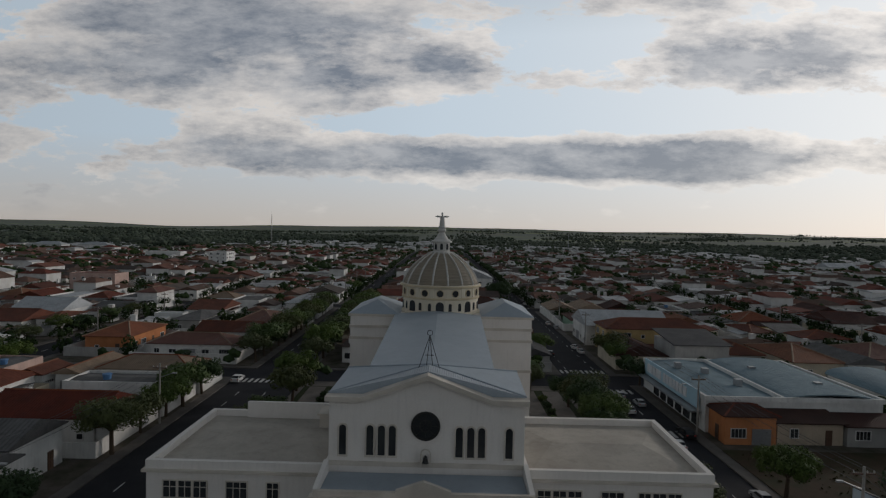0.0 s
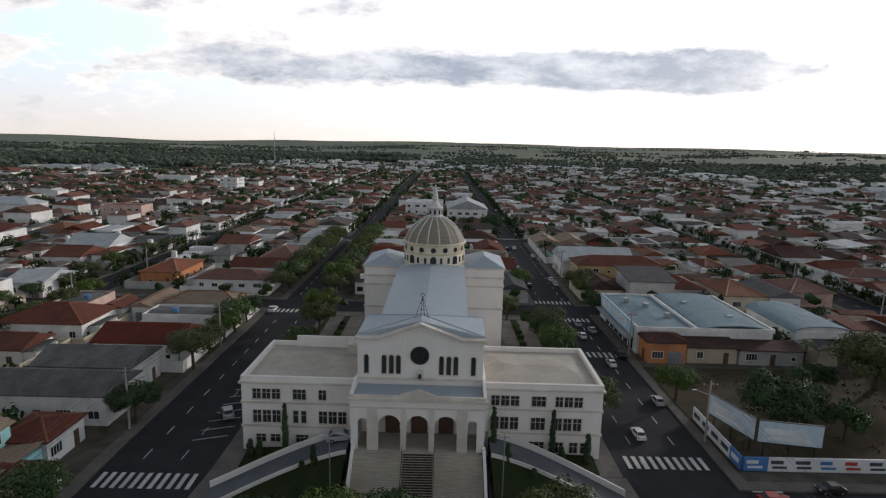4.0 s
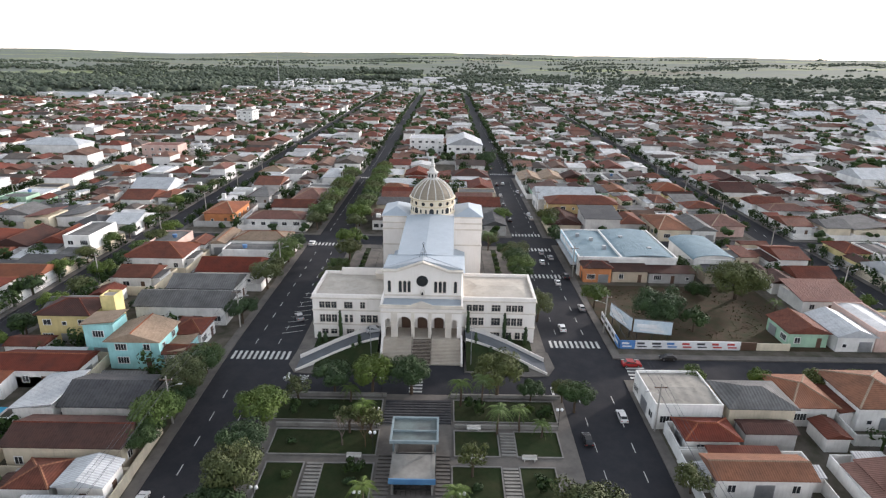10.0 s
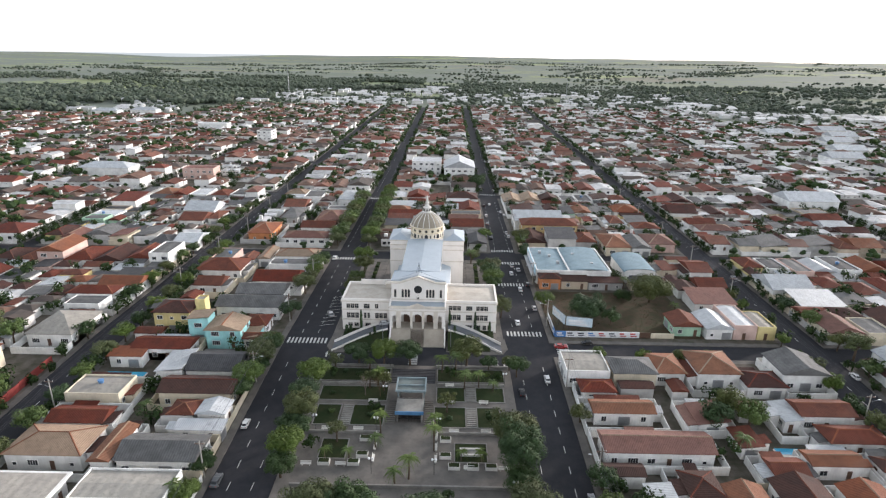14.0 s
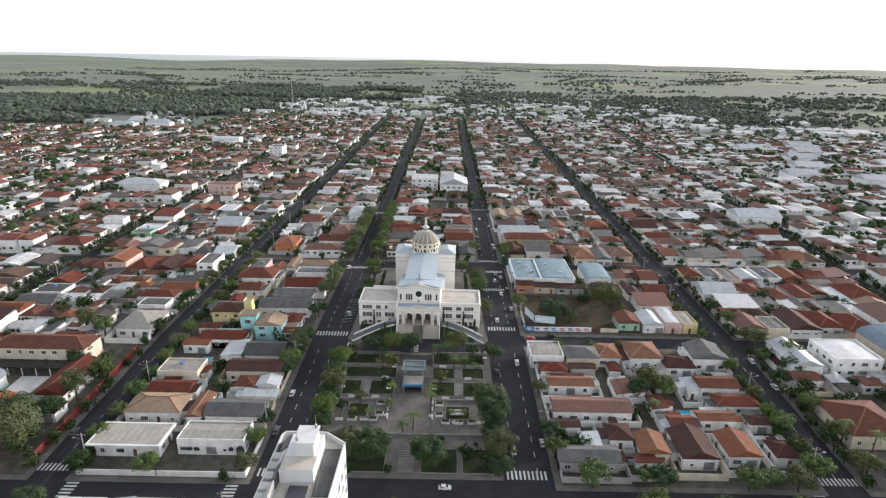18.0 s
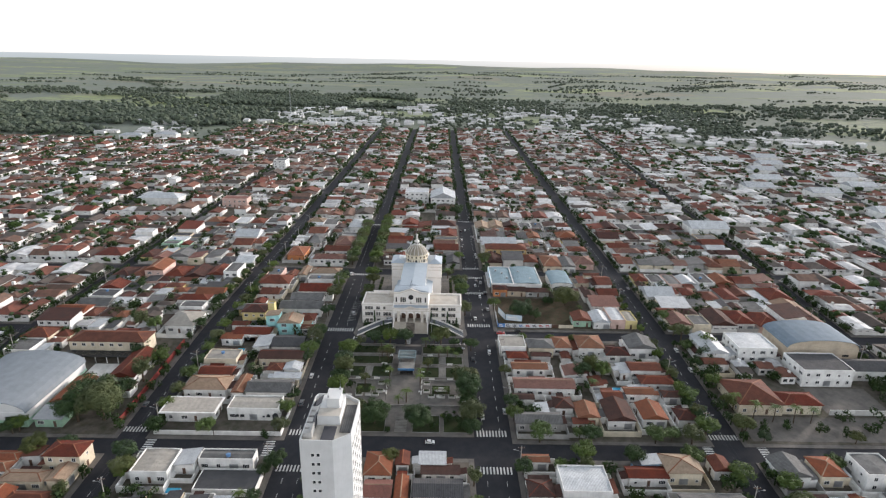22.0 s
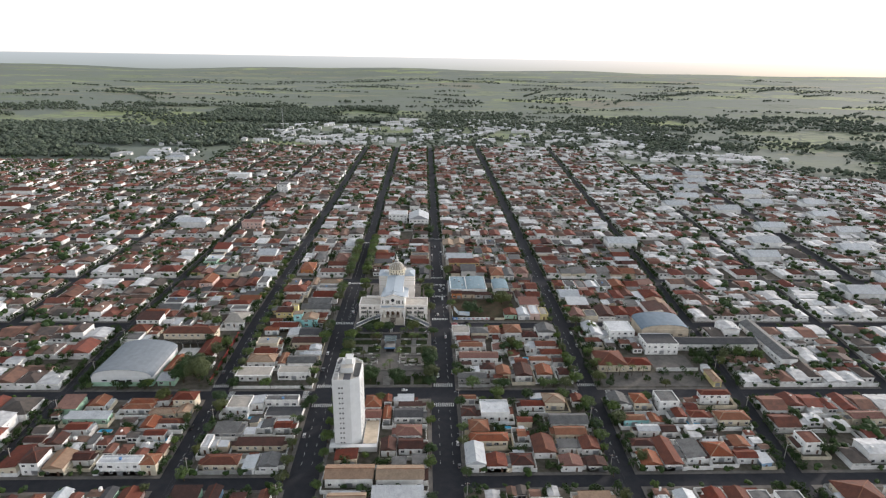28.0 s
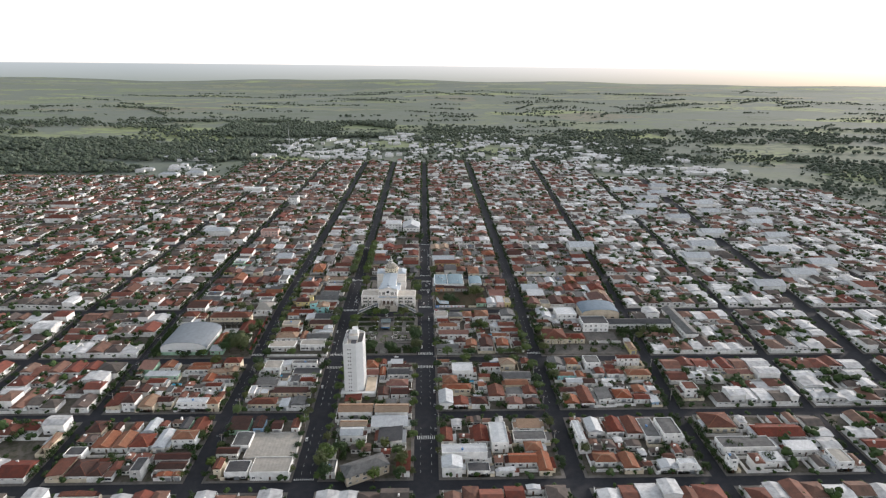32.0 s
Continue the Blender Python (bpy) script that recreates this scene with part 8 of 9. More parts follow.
def palm_meshes(seed, height, fronds, length):
    r = random.Random(seed)
    b = B()
    pts = [(0.15 * math.sin(i * 0.6), 0.1 * math.cos(i * 0.5) - 0.1, height * i / 5 - (0.3 if i == 0 else 0)) for i in range(6)]
    for i in range(5):
        b.tube(pts[i], pts[i + 1], 0.2 - 0.015 * i, 0.19 - 0.015 * i, 7)
    top = Vector(pts[-1])
    L = B()
    for i in range(fronds):
        a = 2 * math.pi * i / fronds + r.uniform(-0.2, 0.2)
        lift = r.uniform(0.1, 1.0)
        d = Vector((math.cos(a), math.sin(a), 0))
        s = Vector((-math.sin(a), math.cos(a), 0))
        prev = top.copy()
        for k in range(1, 8):
            w = k / 7
            p = top + d * length * w + Vector((0, 0, length * (lift * w - 1.15 * w * w)))
            for q in (-1, 1):
                for h in (0.0, 0.5):
                    c = prev.lerp(p, h)
                    wide = 0.62 * math.sin(math.pi * min(1, w * 0.85 + 0.12)) * length / 2.4
                    tip = c + s * q * wide + d * 0.15 + Vector((0, 0, -0.35 * wide))
                    L.add([tuple(c), tuple(c + d * 0.16), tuple(tip)], [(0, 1, 2)])
            L.tube(tuple(prev), tuple(p), 0.025, n=3)
            prev = p
    return b.mesh("trunk", BARK), L.mesh("crown", LEAF[1])


PALMS = [palm_meshes(3, 4.6, 16, 2.3), palm_meshes(4, 3.0, 15, 2.0), palm_meshes(5, 6.5, 18, 2.6)]


def palm(x, y, k, s=1.0, z=None):
    t = thing("palm_tree", "feathery palm with arching green fronds", "palm", x, y, (gz(y) + 0.2) if z is None else z, (x * 37 + y * 13) % 360, "palms")
    t.scale = (s, s, s)
    part("trunk", PALMS[k][0], None, t)
    part("crown", PALMS[k][1], None, t)


for x, y, k, s in ((-11.6, -20.8, 1, 1.0), (-8.6, -27.6, 0, 1.0), (7.0, -21.5, 0, 1.0), (10.5, -22.6, 2, 0.9), (12.6, -28.6, 0, 1.0), (16.2, -27.8, 0, 0.9), (19.5, -29, 1, 0.9), (-5.9, -45.5, 2, 0.85), (5.8, -46, 2, 0.85), (5.8, -50.2, 2, 0.9), (-6.4, -50, 1, 1.0), (1.0, -58.2, 0, 1.1), (-1.6, -59.5, 1, 1.0), (11.4, -53.0, 1, 0.8), (15.6, -53.0, 1, 0.8), (-16.6, -53, 1, 0.8), (-11.6, -53, 1, 0.8)):
    palm(x, y, k, s)
for x, y, k, s in ((-16.5, 17.5, 1, 1.0), (13.5, 15.5, 2, 0.85), (16.0, 13.8, 0, 0.9), (17, 57, 0, 1.2), (68.5, 33, 0, 1.0), (80, 16, 1, 1.0), (123, -65, 2, 1.0), (129, -66.5, 2, 1.0), (136, -67, 2, 1.0), (142, -67, 2, 0.9), (118, -60, 2, 1.0), (-41.5, -66, 0, 1.0), (-60, -40, 1, 1.0), (70, -50, 0, 1.0), (-42, -108, 2, 0.9)):
    palm(x, y, k, s)


def cypress(seed, h, r0):
    L = Leaves(seed)
    r = random.Random(seed)
    n = int(h * 6)
    for i in range(n):
        w = i / n
        L.clump((r.uniform(-0.1, 0.1), r.uniform(-0.1, 0.1), 0.25 + w * (h - 0.4)), r0 * (0.55 + 0.6 * math.sin(math.pi * (0.18 + 0.75 * w))) * (1 - 0.35 * w), 46, 0.13)
    b = B()
    b.tube((0, 0, -0.3), (0, 0, h * 0.9), 0.09, 0.03, 6)
    return b.mesh("trunk", BARK), L.mesh("crown", LEAF[0])


CYP = [cypress(1, 6.8, 0.42), cypress(2, 4.2, 0.5), cypress(3, 2.4, 0.5)]
for x, y, k, z in ((-16.6, -0.9, 0, 0.5), (16.2, -0.9, 0, 0.4), (-12.2, -5.2, 1, 0.1), (10.4, -4.2, 1, 0.3), (8.9, -1.2, 0, 0.8), (-20.8, -1.4, 2, 0.3), (20.4, -1.6, 1, 0.3), (13.2, -6.2, 2, 0.1), (-13.4, -5.6, 2, 0.1), (17.3, -1.6, 2, 0.3), (-19.6, -1.6, 2, 0.3), (31.5 + 11, 120, 1, 0.2)):
    t = thing("cypress", "narrow dark green columnar cypress" if k < 2 else "small clipped dark conifer", "tree", x, y, z, x * 11 % 360, "cypresses by the church")
    part("trunk", CYP[k][0], None, t)
    part("crown", CYP[k][1], None, t)


def shrub_mesh(seed, r0):
    L = Leaves(seed)
    r = random.Random(seed)
    for _ in range(9):
        L.clump((r.uniform(-r0, r0) * 0.6, r.uniform(-r0, r0) * 0.6, r0 * r.uniform(0.3, 0.7)), r0 * 0.55, 40, 0.15)
    return L.mesh("shrub", LEAF[seed % 2])


SHRUBS = [shrub_mesh(i, 0.8) for i in (12, 13, 14)]
for i, (x, y) in enumerate([(-18.5 + s * 2.2 * 0 + dx, 20 + k * 3.6) for k in range(10) for s, dx in ((0, 0.0),)] + [(18.5, 20 + k * 3.6) for k in range(10)] + [(-11.0, -2.6), (-14.5, -2.9), (12.0, -2.7), (-17.2, -4.4), (-10.5, -5.6), (14.5, -4.8), (-17.5, -22), (-14, -23), (18.5, -22.5), (-19, -31), (-9, -39), (-18, -38), (9, -40), (18, -38), (-9, -24), (-16, -50), (8, -64), (14, -66), (18, -64), (-18, -65)]):
    o = new("shrub", SHRUBS[i % 3])
    o.matrix_basis = pose(x, y, gz(y) + 0.2, 0, 0, i * 50)
    tagged(o, "rounded dark green garden shrub", "shrub", "shrubs of the gardens")


def bare_tree(x, y, s, m):
    r = random.Random(int(x * 7 + y))
    b = B()

    def grow(p, d, length, rad, depth):
        q = p + d * length
        b.tube(tuple(p), tuple(q), rad, rad * 0.65, 5 if depth > 2 else 3)
        if depth == 0:
            return
        for _ in range(3):
            e = (d + Vector((r.uniform(-0.8, 0.8), r.uniform(-0.8, 0.8), r.uniform(-0.1, 0.6)))).normalized()
            grow(q, e, length * r.uniform(0.6, 0.82), rad * 0.6, depth - 1)
    grow(Vector((0, 0, -0.2)), Vector((0, 0, 1)), 1.7 * s, 0.13 * s, 5)
    t = thing("bare_tree", "leafless tree with fine grey-brown twigs", "tree", x, y, gz(y) + 0.2)
    part("branch_work", b, m, t)


for x, y, s in ((-105, -66, 1.5), (-100.5, -70.5, 1.35), (-108.5, -71.5, 1.1)):
    tree("big", x, y, s, "large dark spreading tree in the school grounds")
for x, y in ((46, -78.4), (63, -78.2), (84, -78.3), (96, -78.4), (102.5, -74), (103, -66), (103, -57), (115.6, -72), (58, -87.6), (74, -87.8), (92, -87.5), (-83.2, -90), (-80.5, -96), (-36.5, -92), (115.5, -99), (115.8, -107), (103, -96), (103, -112), (103, -120), (-101, -87.8), (-112, -87.7), (-126, -78)):
    tree("round" if x > 0 else "fine", x, y, 1.15)
bare_tree(-11.2, -31.5, 1.05, TWIG)
bare_tree(-7.6, -31.8, 0.9, DRYLEAF)

# ---- distant foliage ----
_ico = bmesh.new()
bmesh.ops.create_icosphere(_ico, subdivisions=1, radius=1.0)
ICO_V = np.array([v.co[:] for v in _ico.verts])
ICO_F = [tuple(v.index for v in f.verts) for f in _ico.faces]
_ico.free()


class Lumps:
    """Many small ragged clumps in one mesh."""

    def __init__(self, seed):
        self.v, self.f, self.k, self.r = [], [], 0, np.random.RandomState(seed)

    def tree(self, x, y, z, s, n=5):
        for _ in range(n):
            o = self.r.uniform(-0.6, 0.6, 3) * s * np.array([1, 1, 0.5]) + (x, y, z + s * 0.75)
            pts = ICO_V * (s * self.r.uniform(0.42, 0.72)) * self.r.uniform(0.65, 1.25, (len(ICO_V), 1)) * np.array([1, 1, 0.8]) + o
            self.v.append(pts)
            self.f += [tuple(i + self.k for i in f) for f in ICO_F]
            self.k += len(ICO_V)

    def done(self, name, label, category):
        me = bpy.data.meshes.new(name)
        me.from_pydata(np.concatenate(self.v).tolist(), [], self.f)
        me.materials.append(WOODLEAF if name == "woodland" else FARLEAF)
        tagged(new(name, me), label, category, kind="stuff")


class LeafyRow:
    """Many leafy garden trees in one mesh: leaf cards over uneven crowns, with short trunks."""

    def __init__(self, seed):
        self.r, self.v, self.f, self.k = np.random.RandomState(seed), [], [], 0

    def tree(self, x, y, z, s, cards=200):
        r = self.r
        heads = r.uniform(-1, 1, (6, 3)) * np.array([0.75, 0.75, 0.45]) * 2.3 * s + (x, y, z + 2.35 * s)
        d = r.normal(size=(cards, 3))
        d /= np.linalg.norm(d, axis=1)[:, None]
        c = heads[r.randint(0, 6, cards)] + d * (1.25 * s * r.uniform(0.6, 1.05, cards))[:, None]
        a = np.cross(d, r.normal(size=(cards, 3)))
        a /= np.linalg.norm(a, axis=1)[:, None]
        w = np.cross(d, a) * 0.7
        q = (0.38 * s ** 0.5 * r.uniform(0.6, 1.3, cards))[:, None]
        pts = np.stack([c - a * q, c + w * q, c + a * q, c - w * q], 1).reshape(-1, 3)
        t = np.array([(x + 0.14 * i, y + 0.14 * j, z + h) for h in (-0.4, 2.4 * s) for i, j in ((-1, -1), (1, -1), (1, 1), (-1, 1))])
        self.v += [pts, t]
        self.f += [tuple(range(self.k + 4 * i, self.k + 4 * i + 4)) for i in range(cards)]
        k = self.k + 4 * cards
        self.f += [(k + i, k + (i + 1) % 4, k + 4 + (i + 1) % 4, k + 4 + i) for i in range(4)]
        self.k = k + 8

    def done(self, name, label, category):
        me = bpy.data.meshes.new(name)
        me.from_pydata(np.concatenate(self.v).tolist(), [], self.f)
        me.materials.append(FARLEAF)
        tagged(new(name, me), label, category, kind="stuff")


G = LeafyRow(6)
for x, y, s in JOINED:
    G.tree(x, y, gz(y) + 0.2, 0.55 + 0.8 * s)
row = random.Random(52)
for x, y, s in [(-158.5, -78 + 5 * i, 1.35) for i in range(13)] + [(-99, -69, 1.5), (-101, -65, 1.4), (-140, -78, 1.3), (-97.7, -37, 1.3), (-98.5, -30, 1.2), (-80.6, -76, 0.8), (-44, -78.2, 0.6), (122, -36, 1.4), (118, -40, 1.3), (154, -66, 1.1), (160, -71, 1.0), (167, -67, 1.3), (173, -72, 1.2), (150, -74, 0.8), (142, -72, 0.9), (132, -70, 0.9), (123, -71, 0.9), (178, -55, 1.5), (181, -50, 1.4), (186, -54, 1.5), (190, -49, 1.3), (178, -47, 1.2), (205, -54, 1.5), (212, -50, 1.4), (198, -56, 1.4), (16, -69, 0.8), (20, -72, 0.9), (-4.2, -74.5, 0.6), (11.5, -73, 0.75), (-13.5, -74, 0.8), (-20, -66, 0.6), (9, -63.5, 0.5), (-20, -50, 0.7), (18.5, -40, 0.5), (-8.5, -37, 0.55), (9.5, -23, 0.7), (20.5, -24, 0.6), (-20.5, -24, 0.6)]:
    G.tree(x, y, gz(y) + 0.15, s, 200)
for k in (9, 10, 13, 14):
    for side in (-1, 1):
        y = -200.0
        while y < 166:
            y += row.uniform(4.5, 9.5)
            if not any(abs(y - c) < 6 for c in CROSS):
                x = street_x(k, y) + side * (half(k, y) + row.uniform(0.2, 1.6))
                G.tree(x, y, gz(y) + 0.15, row.uniform(0.6, 1.15))
L = Lumps(3)
for i, (x, y, s, k) in enumerate(TREE_SPOTS):
    if k == "yard" and not near_zone(x, y):
        L.tree(x, y, gz(y) + 0.5, 1.9 + 1.3 * s, 3)
fr = random.Random(8)
for k in range(len(LONG)):
    for side in (-1, 1):
        y = -320.0
        while y < 740:
            y += fr.uniform(3.6, 8.5)
            x = street_x(k, y) + side * (half(k, y) + fr.uniform(-0.2, 1.5))
            if in_town(x, y) and not (near_zone(x, y) and k in (10, 11, 12, 13)) and not any(abs(y - c) < 5 for c in CROSS) and fr.random() < 0.92:
                if -260 < x < 270 and y < 330:
                    G.tree(x, y, gz(y) + 0.15, fr.uniform(0.6, 1.1), 140)
                else:
                    L.tree(x, y, gz(y) + 0.9, fr.uniform(1.5, 2.9), 3)
for c in CROSS:
    for side in (-1, 1):
        x = -900.0
        while x < 720:
            x += fr.uniform(7, 20)
            y = c + side * (CW + fr.uniform(0.3, 1.8))
            if in_town(x, y) and not (-165 < x < 188 and -140 < y < 60) and not any(abs(x - street_x(k, y)) < 8 for k in range(len(LONG))):
                L.tree(x, y, gz(y) + 0.8, fr.uniform(1.5, 2.7), 3)
spot = random.Random(64)
for k, ya, yb in BLOCKS:
    for _ in range(18 if k < 9 else 14 if yb > 60 or k > 13 else 3):
        y = spot.uniform(ya + 2, yb - 2)
        x = spot.uniform(street_x(k, y) + 8, street_x(k + 1, y) - 8)
        if free(x - 1.2, x + 1.2, y - 1.2, y + 1.2) or not near_zone(x, y):
            if -200 < x < 220 and y < 250:
                G.tree(x, y, gz(y) + 0.2, spot.uniform(0.8, 1.6), 280)
            else:
                L.tree(x, y, gz(y) + 1.0, spot.uniform(2.6, 4.6), 4)
G.done("garden_trees", "leafy trees filling gardens and lining streets", "trees")
L.done("street_trees", "rows of distant street and garden trees through the town", "trees")

W2 = Lumps(4)
wr2 = random.Random(9)


def wood(n, fx, fy, smin, smax, keep=lambda x, y: True):
    for _ in range(n):
        x, y = wr2.uniform(*fx), wr2.uniform(*fy)
        if keep(x, y) and not in_town(x, y):
            W2.tree(x, y, gz(y) + hills(x, y) - 0.4, wr2.uniform(smin, smax), 2)


def belt(x, y):
    return noise.noise((x * 0.0016, y * 0.0075, 6.0)) + 0.35 * noise.noise((x * 0.012, y * 0.012, 1.5))


wood(2200, (-1500, -330), (1000, 1500), 5, 8, lambda x, y: noise.noise((x * 0.004, y * 0.007, 8.0)) > 0.05)
wood(6500, (-1300, -290), (560, 1020), 5, 9, lambda x, y: noise.noise((x * 0.006, y * 0.008, 1.0)) > -0.22 and y > 560 + 0.9 * max(0, x + 560))
wood(2600, (-560, -60), (1120, 1480), 6, 9, lambda x, y: noise.noise((x * 0.004, y * 0.006, 4.0)) > -0.12)
wood(8000, (430, 1700), (430, 1300), 4, 8, lambda x, y: noise.noise((x * 0.005, y * 0.007, 2.0)) + 0.5 * noise.noise((x * 0.021, y * 0.021, 4.0)) > 0.08 and y > 980 - 0.75 * x)
wood(2600, (400, 1250), (120, 760), 2.5, 5, lambda x, y: noise.noise((x * 0.011, y * 0.013, 7.0)) > 0.0)
wood(350, (60, 330), (742, 800), 3, 6, lambda x, y: noise.noise((x * 0.02, y * 0.02, 2.0)) > 0)
hr = random.Random(14)
for _ in range(170):
    x, y, a, n = hr.uniform(-1700, 1900), 820 + 2300 * hr.random() ** 1.4, hr.gauss(0, 0.5), hr.randint(12, 60)
    for i in range(n):
        px, py = x + i * 7 * math.cos(a) + hr.uniform(-5, 5), y + i * 7 * math.sin(a) + hr.uniform(-7, 7)
        if not in_town(px, py) and hr.random() < 0.75:
            W2.tree(px, py, gz(py) + hills(px, py) - 0.6, hr.uniform(3, 7.5), 2)
wood(4200, (-420, 520), (600, 1300), 2.5, 5.5, lambda x, y: noise.noise((x * 0.013, y * 0.013, 9.0)) > -0.1)
wood(5200, (-1500, 700), (1000, 1700), 5, 8, lambda x, y: noise.noise((x * 0.003, y * 0.006, 3.0)) > 0.2)
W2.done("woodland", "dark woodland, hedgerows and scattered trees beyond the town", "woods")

# scattered buildings beyond the grid
ob_b = {"wall": B(), "roof": B()}
br = random.Random(21)
for _ in range(1100):
    x, y = br.uniform(-520, 640), 600 + 640 * br.random() ** 1.3
    if in_town(x, y) or in_town(x + 30, y) or in_town(x, y - 8) or y > 1240 - 0.5 * abs(x - 40) - 500 * max(0, br.random() - 0.75) or noise.noise((x * 0.009, y * 0.009, 5.0)) < -0.15:
        continue
    w, d, h = br.choice((br.uniform(7, 13), br.uniform(7, 13), br.uniform(14, 30))), br.uniform(6, 12), br.uniform(3, 5)
    z = gz(y) + hills(x, y) - 0.4
    ob_b["wall"].box(x, y, z, x + w, y + d, z + h)
    roof_solid(ob_b["roof"], x, x + w, y, y + d, z + h + 0.1, d * 0.16, "shed", "x", 0.3)
eb = thing("outlying_buildings", "pale sheds and houses scattered past the town edge", "buildings", kind="stuff")
part("walls", ob_b["wall"], FARWALL, eb)
part("roofs", ob_b["roof"], FARROOF[1], eb)


def mast(x, y, h, label):
    z = gz(y) + hills(x, y) - 0.4
    m = thing("radio_mast", label, "mast", x, y, z)
    legs = [(1.3 * math.cos(a), 1.3 * math.sin(a)) for a in (0.5, 2.6, 4.7)]
    for a in legs:
        b = B()
        b.tube((*a, -1), (a[0] * 0.2, a[1] * 0.2, h), 0.22, 0.12, 4)
        part("leg", b, STEEL, m)
    b = B()
    n = 18
    for i in range(n):
        w0, w1 = i / n, (i + 1) / n
        for j in range(3):
            p, q = legs[j], legs[(j + 1) % 3]
            s0, s1 = 1 - 0.8 * w0, 1 - 0.8 * w1
            b.tube((p[0] * s0, p[1] * s0, h * w0), (q[0] * s1, q[1] * s1, h * w1), 0.1, n=3)
    part("lattice", b, STEEL, m)
    b = B()
    b.tube((0, 0, h), (0, 0, h + 6), 0.1, n=4)
    part("aerial", b, STEEL, m)


mast(-285, 925, 52, "tall slim lattice mast at the edge of town")
mast(225, 960, 30, "lattice telephone mast on the far side")


# ---- poles, wires, lamps ----
def pole_thing():
    p = thing("utility_pole", "concrete utility pole with a crossarm and street lamp", "pole", 0, 0, -60, 0, "utility poles")
    b = B()
    b.tube((0, 0, -0.5), (0, 0, 8.6), 0.17, 0.11, 8)
    part("post", b, POLE, p)
    b = B()
    b.box(-1.0, -0.06, 7.9, 1.0, 0.06, 8.05)
    arm = part("crossarm", b, WOOD, p)
    for x in (-0.9, -0.3, 0.9):
        b = B()
        b.lathe([(0.05, 8.05), (0.07, 8.15), (0.04, 8.28)], 6, x, 0)
        part("insulator", b, STONE, arm)
    b = B()
    b.tube((0, 0, 6.6), (1.9, 0, 7.3), 0.035, n=5)
    lampb = part("lamp_arm", b, STEEL, p)
    b = B()
    b.box(1.8, -0.13, 7.22, 2.4, 0.13, 7.36)
    part("lamp_head", b, STEEL, lampb)
    return p


pole0 = pole_thing()
pole0.matrix_basis = pose(37.9, 5, gz(5) + 0.15, 0, 0, 180)
wires = B()
ROWS_P = [(37.9, 180, -195, 330, 32), (-39.0, 0, -195, 330, 32), (-80.6, 180, -180, 160, 33), (101.9, 0, -180, 160, 33), (184.0, 0, -140, 100, 34), (-158.6, 180, -140, 120, 34)]
for x, rz, ya, yb, step in ROWS_P:
    ys = []
    y = ya + 8
    while y < yb:
        if not any(abs(y - c) < 6 for c in CROSS):
            ys.append(y)
        y += step
    for y in ys:
        if not (x == 37.9 and abs(y - 5) < 1):
            copy_thing(pole0, pose(x, y, gz(y) + 0.15, 0, 0, rz))
    for y0, y1 in zip(ys[:-1], ys[1:]):
        for dx, h in ((-0.9, 8.28), (-0.3, 8.28), (0.9, 8.28), (0.05, 7.0)):
            pts = []
            for i in range(7):
                w = i / 6
                yy = y0 + (y1 - y0) * w
                z = gz(y0) * (1 - w) + gz(y1) * w + 0.15 + h - 0.55 * 4 * w * (1 - w)
                pts.append((x + dx * (1 if rz == 0 else -1), yy, z))
            for a, c in zip(pts[:-1], pts[1:]):
                wires.tube(a, c, 0.022, n=3)
solid("overhead_wires", wires, SIGNDARK, "thin dark overhead wires strung between the poles", "cable", kind="stuff")
for i, (x, y) in enumerate(((-9.4, -9.8), (9.2, -9.8))):
    t = thing("flagpole", "tall slim steel flagpole beside the steps", "pole", x, y, gz(y), 0, "flagpoles")
    b = B()
    b.tube((0, 0, 0), (0, 0, 8.6), 0.08, 0.05, 7)
    part("post", b, STEEL, t)
    b = B()
    b.tube((-0.6, 0, 8.3), (0.6, 0, 8.3), 0.04, n=5)
    part("arm", b, STEEL, t)


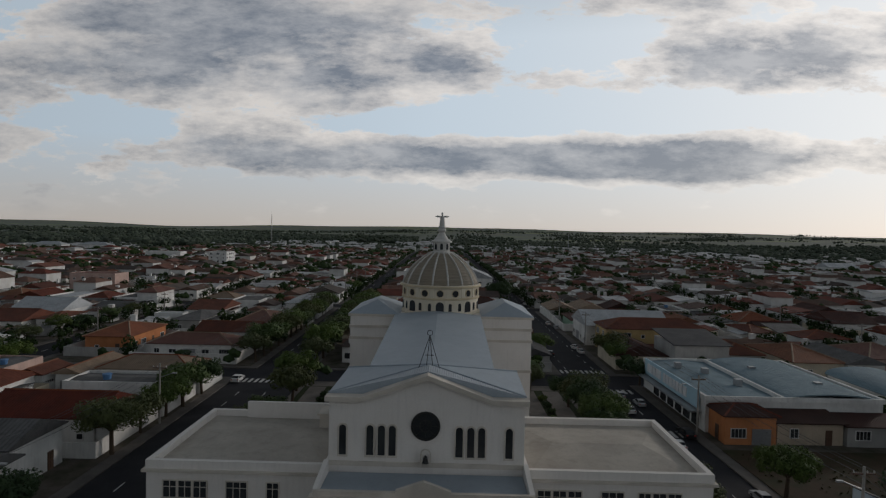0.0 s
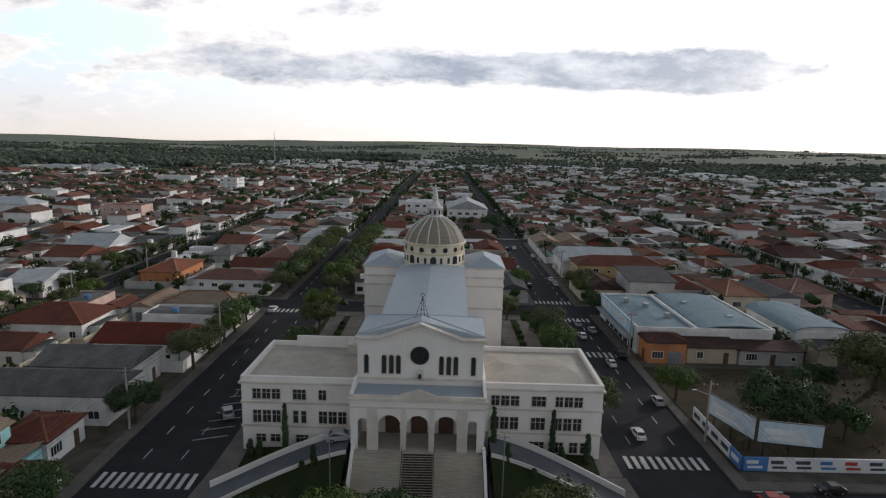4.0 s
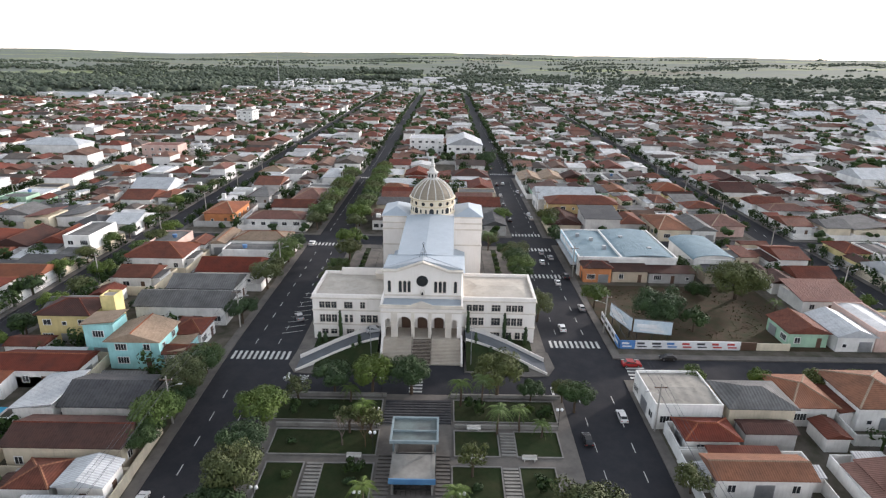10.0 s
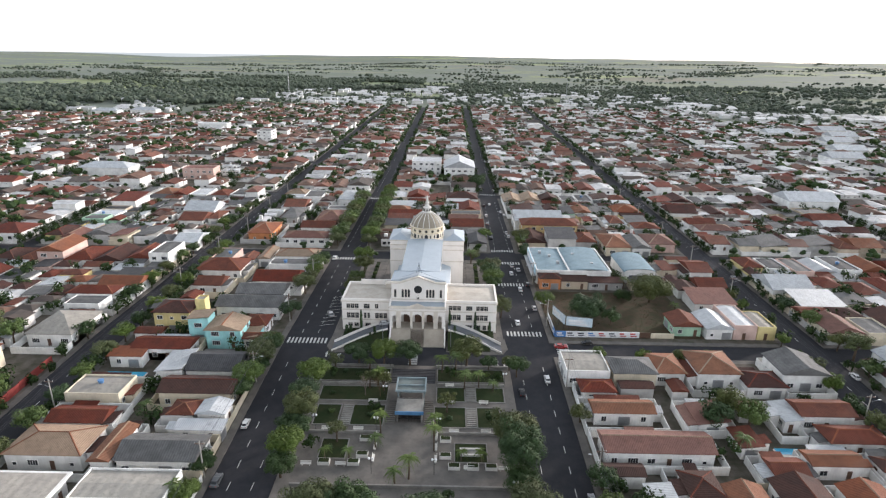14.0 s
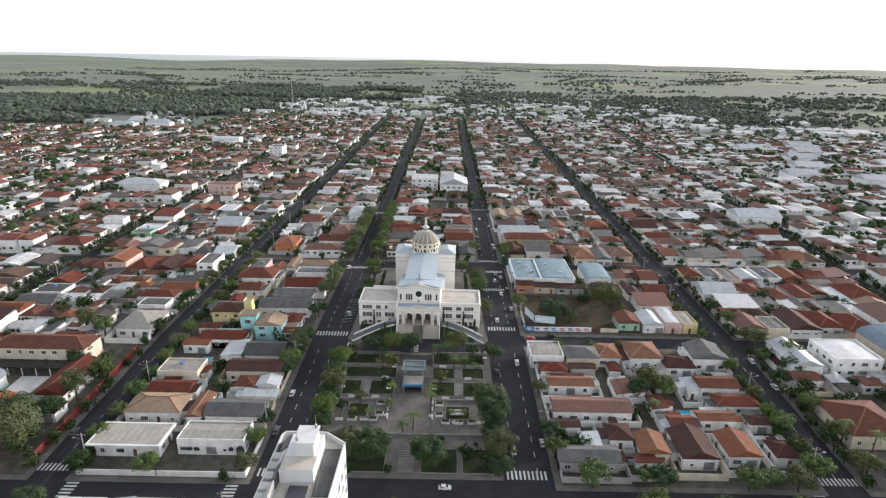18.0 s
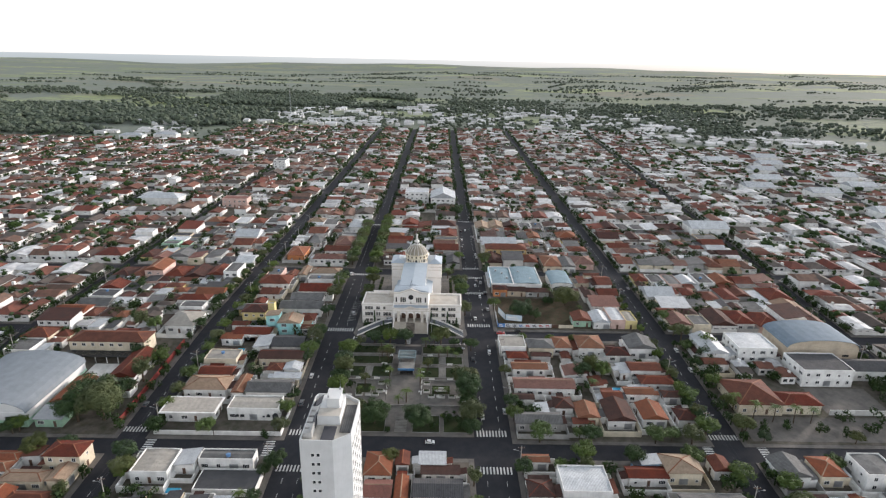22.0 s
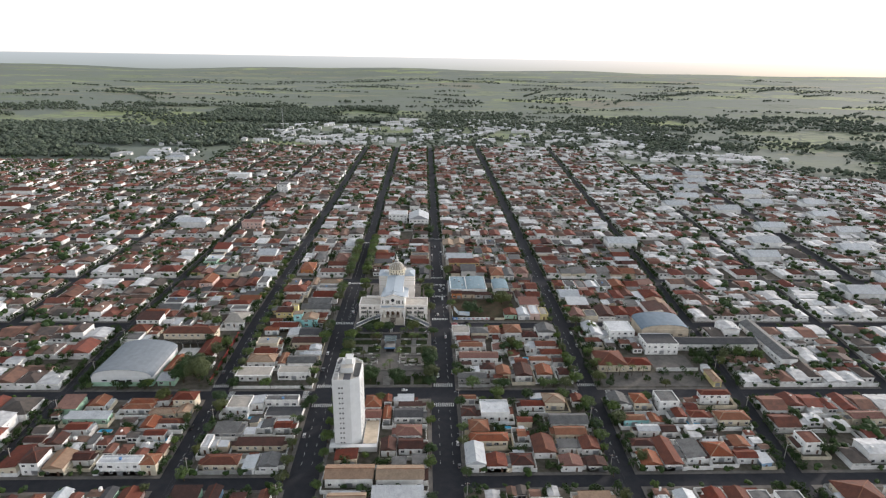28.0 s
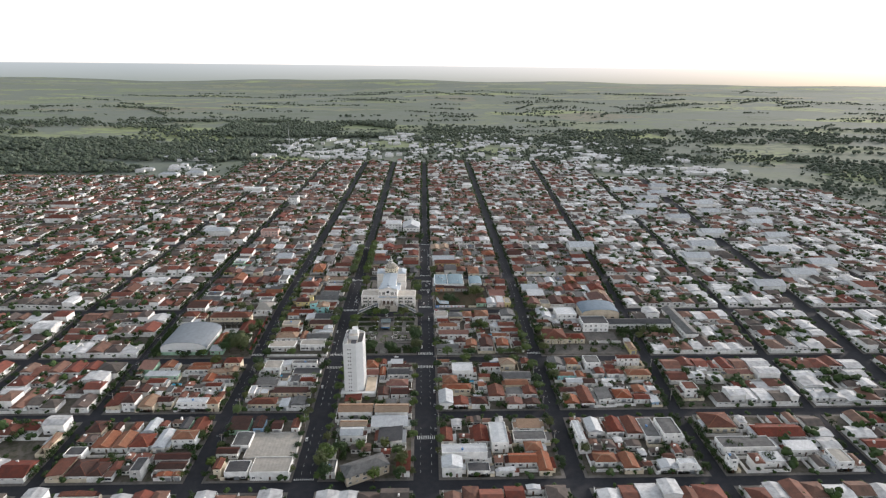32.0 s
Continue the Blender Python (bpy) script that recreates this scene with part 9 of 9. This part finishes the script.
# ---- cars ----
def car_thing(paint, name, label):
    c = thing("car", label, "car", 0, 0, -80, 0, "cars on the streets")
    b = B()
    prof = [(-2.05, 0.3), (2.05, 0.3), (2.1, 0.62), (1.95, 0.85), (1.0, 0.98), (0.35, 1.42), (-1.15, 1.45), (-1.75, 1.0), (-2.05, 0.9)]
    n = len(prof)
    v = []
    for s in (-1, 1):
        v += [(x, s * (0.85 if z < 1.0 else 0.68), z) for x, z in prof]
    b.add(v, [tuple(range(n)), tuple(range(2 * n - 1, n - 1, -1))] + [(i, i + n, (i + 1) % n + n, (i + 1) % n) for i in range(n)])
    body = part("body", b, paint, c)
    for x0, z0, x1, z1 in ((1.02, 1.0, 0.40, 1.41), (-1.22, 1.43, -1.72, 1.05)):
        b = B()
        b.add([(x0, -0.66, z0 + 0.02), (x0, 0.66, z0 + 0.02), (x1, 0.6, z1 + 0.02), (x1, -0.6, z1 + 0.02)], [(0, 1, 2, 3)])
        part("windscreen", b, GLASS, body)
    for s in (-1, 1):
        b = B()
        b.add([(0.85, s * 0.83, 1.0), (-1.55, s * 0.83, 1.02), (-1.1, s * 0.70, 1.38), (0.32, s * 0.70, 1.37)], [(0, 1, 2, 3) if s < 0 else (3, 2, 1, 0)])
        part("side_window", b, GLASS, body)
        b = B()
        b.box(1.98, s * 0.62 - 0.18, 0.62, 2.1, s * 0.62 + 0.18, 0.78)
        part("headlight", b, SIGNWHITE, body)
        b = B()
        b.box(-2.08, s * 0.64 - 0.14, 0.7, -2.0, s * 0.64 + 0.14, 0.9)
        part("tail_light", b, SIGNRED, body)
        for x in (-1.3, 1.32):
            b = B()
            b.tube((x, s * 0.72, 0.31), (x, s * 0.9, 0.31), 0.31, n=14)
            w = part("wheel", b, TYRE, c)
            b = B()
            b.tube((x, s * 0.88, 0.31), (x, s * 0.915, 0.31), 0.18, n=10)
            part("rim", b, STEEL, w)
    return c


def paint(name, c):
    return mat("car_paint_" + name, c, 0.3, tuple(q * 0.9 for q in c), 1, 0.08)


CARS = {"w": car_thing(paint("white", (0.75, 0.75, 0.74)), "w", "white hatchback car on the asphalt"), "s": car_thing(paint("silver", (0.42, 0.43, 0.44)), "s", "silver hatchback car on the asphalt"),
        "k": car_thing(paint("black", (0.02, 0.02, 0.022)), "k", "black hatchback car on the asphalt"), "r": car_thing(paint("red", (0.35, 0.02, 0.02)), "r", "red hatchback car on the asphalt"), "g": car_thing(paint("grey", (0.13, 0.135, 0.14)), "g", "dark grey hatchback car on the asphalt")}
USED = {}
PARKED = [("s", -27.6, 9.6, 115), ("w", -36.3, 61, 90), ("w", 33.6, -23.8, 90), ("w", 29.4, 6.2, 90), ("w", 33.2, 32.2, 90), ("k", 36.2, 36.7, 90), ("w", 31.6, 47.3, 90), ("s", 34.6, 51.2, 90), ("s", 32.6, 55.6, 90), ("s", 35.9, 16.8, 90), ("k", 47.6, -5.8, 180), ("w", 47.0, -12.4, 0), ("k", 26.6, -29.6, 90), ("r", 39.8, -8.2, 0), ("w", -36.2, -43, 90), ("g", -36.2, -60, 90), ("s", 36.0, -63, 90), ("w", 28.0, -66, 90), ("w", 10.0, -79.5, 0), ("s", 2.0, -87, 180), ("k", 27, 90, 90), ("w", 34.5, 98, 90), ("g", 26.6, 112, 90), ("s", 36, 128, 90), ("w", 30, 150, 90), ("k", 35, 190, 90)]
kerb = random.Random(41)
for x, ya, yb in ((-36.0, -195, -95), (-26.4, 80, 160), (36.0, -195, -95), (27.0, 76, 290), (34.8, 76, 290), (104.6, -170, 60), (113.2, -150, 60), (-83.4, -120, 60), (-90.4, -150, 20)):
    y = ya
    while y < yb:
        y += kerb.uniform(14, 52)
        if y < yb and not any(abs(y - c) < 9 for c in CROSS):
            PARKED.append((kerb.choice("wwwsskg"), x, y, 90))
for kind, x, y, rz in PARKED:
    m = pose(x, y, gz(y) + 0.01, 0, 0, rz)
    if abs(rz - 90) < 1 and -130 < y < -5:
        m = Matrix.Translation((x, y, gz(y) + 0.01)) @ Euler((0, -math.atan(0.052), radians(rz))).to_matrix().to_4x4()
    m = m @ Matrix.Scale(0.86, 4)
    if kind in USED:
        copy_thing(CARS[kind], m)
    else:
        CARS[kind].matrix_basis = m
        USED[kind] = True
copy_thing(CARS["s"], pose(-9.6, -1.4, 2.75, 0, -4, 8))


# ---- small roof things ----
TANK = mat("blue_water_tank", (0.10, 0.22, 0.42), 0.6)
tr = random.Random(31)
tank0 = None
roofs = [o for o in scene.objects if o.name.split(".")[0] == "house" and o.get("label", "").endswith("parapeted roof")]
for o in roofs[::4]:
    wall_part = [c for c in o.children if c.name.startswith("wall")][0]
    top = max(v.co.z for v in wall_part.data.vertices)
    x, y, z = o.location.x + tr.uniform(-1.5, 1.5), o.location.y + tr.uniform(-1.5, 1.5), o.location.z + top - 0.2
    if tank0 is None:
        tank0 = thing("water_tank", "blue plastic water tank on a flat roof", "tank", x, y, z, 0, "roof water tanks")
        b = B()
        b.lathe([(0.55, 0), (0.68, 0.75), (0.7, 0.8)], 12)
        part("barrel", b, TANK, tank0)
        b = B()
        b.lathe([(0.72, 0.78), (0.7, 0.88), (0.2, 0.98), (0.05, 1.0)], 12)
        part("lid", b, TANK, tank0)
    else:
        copy_thing(tank0, pose(x, y, z))
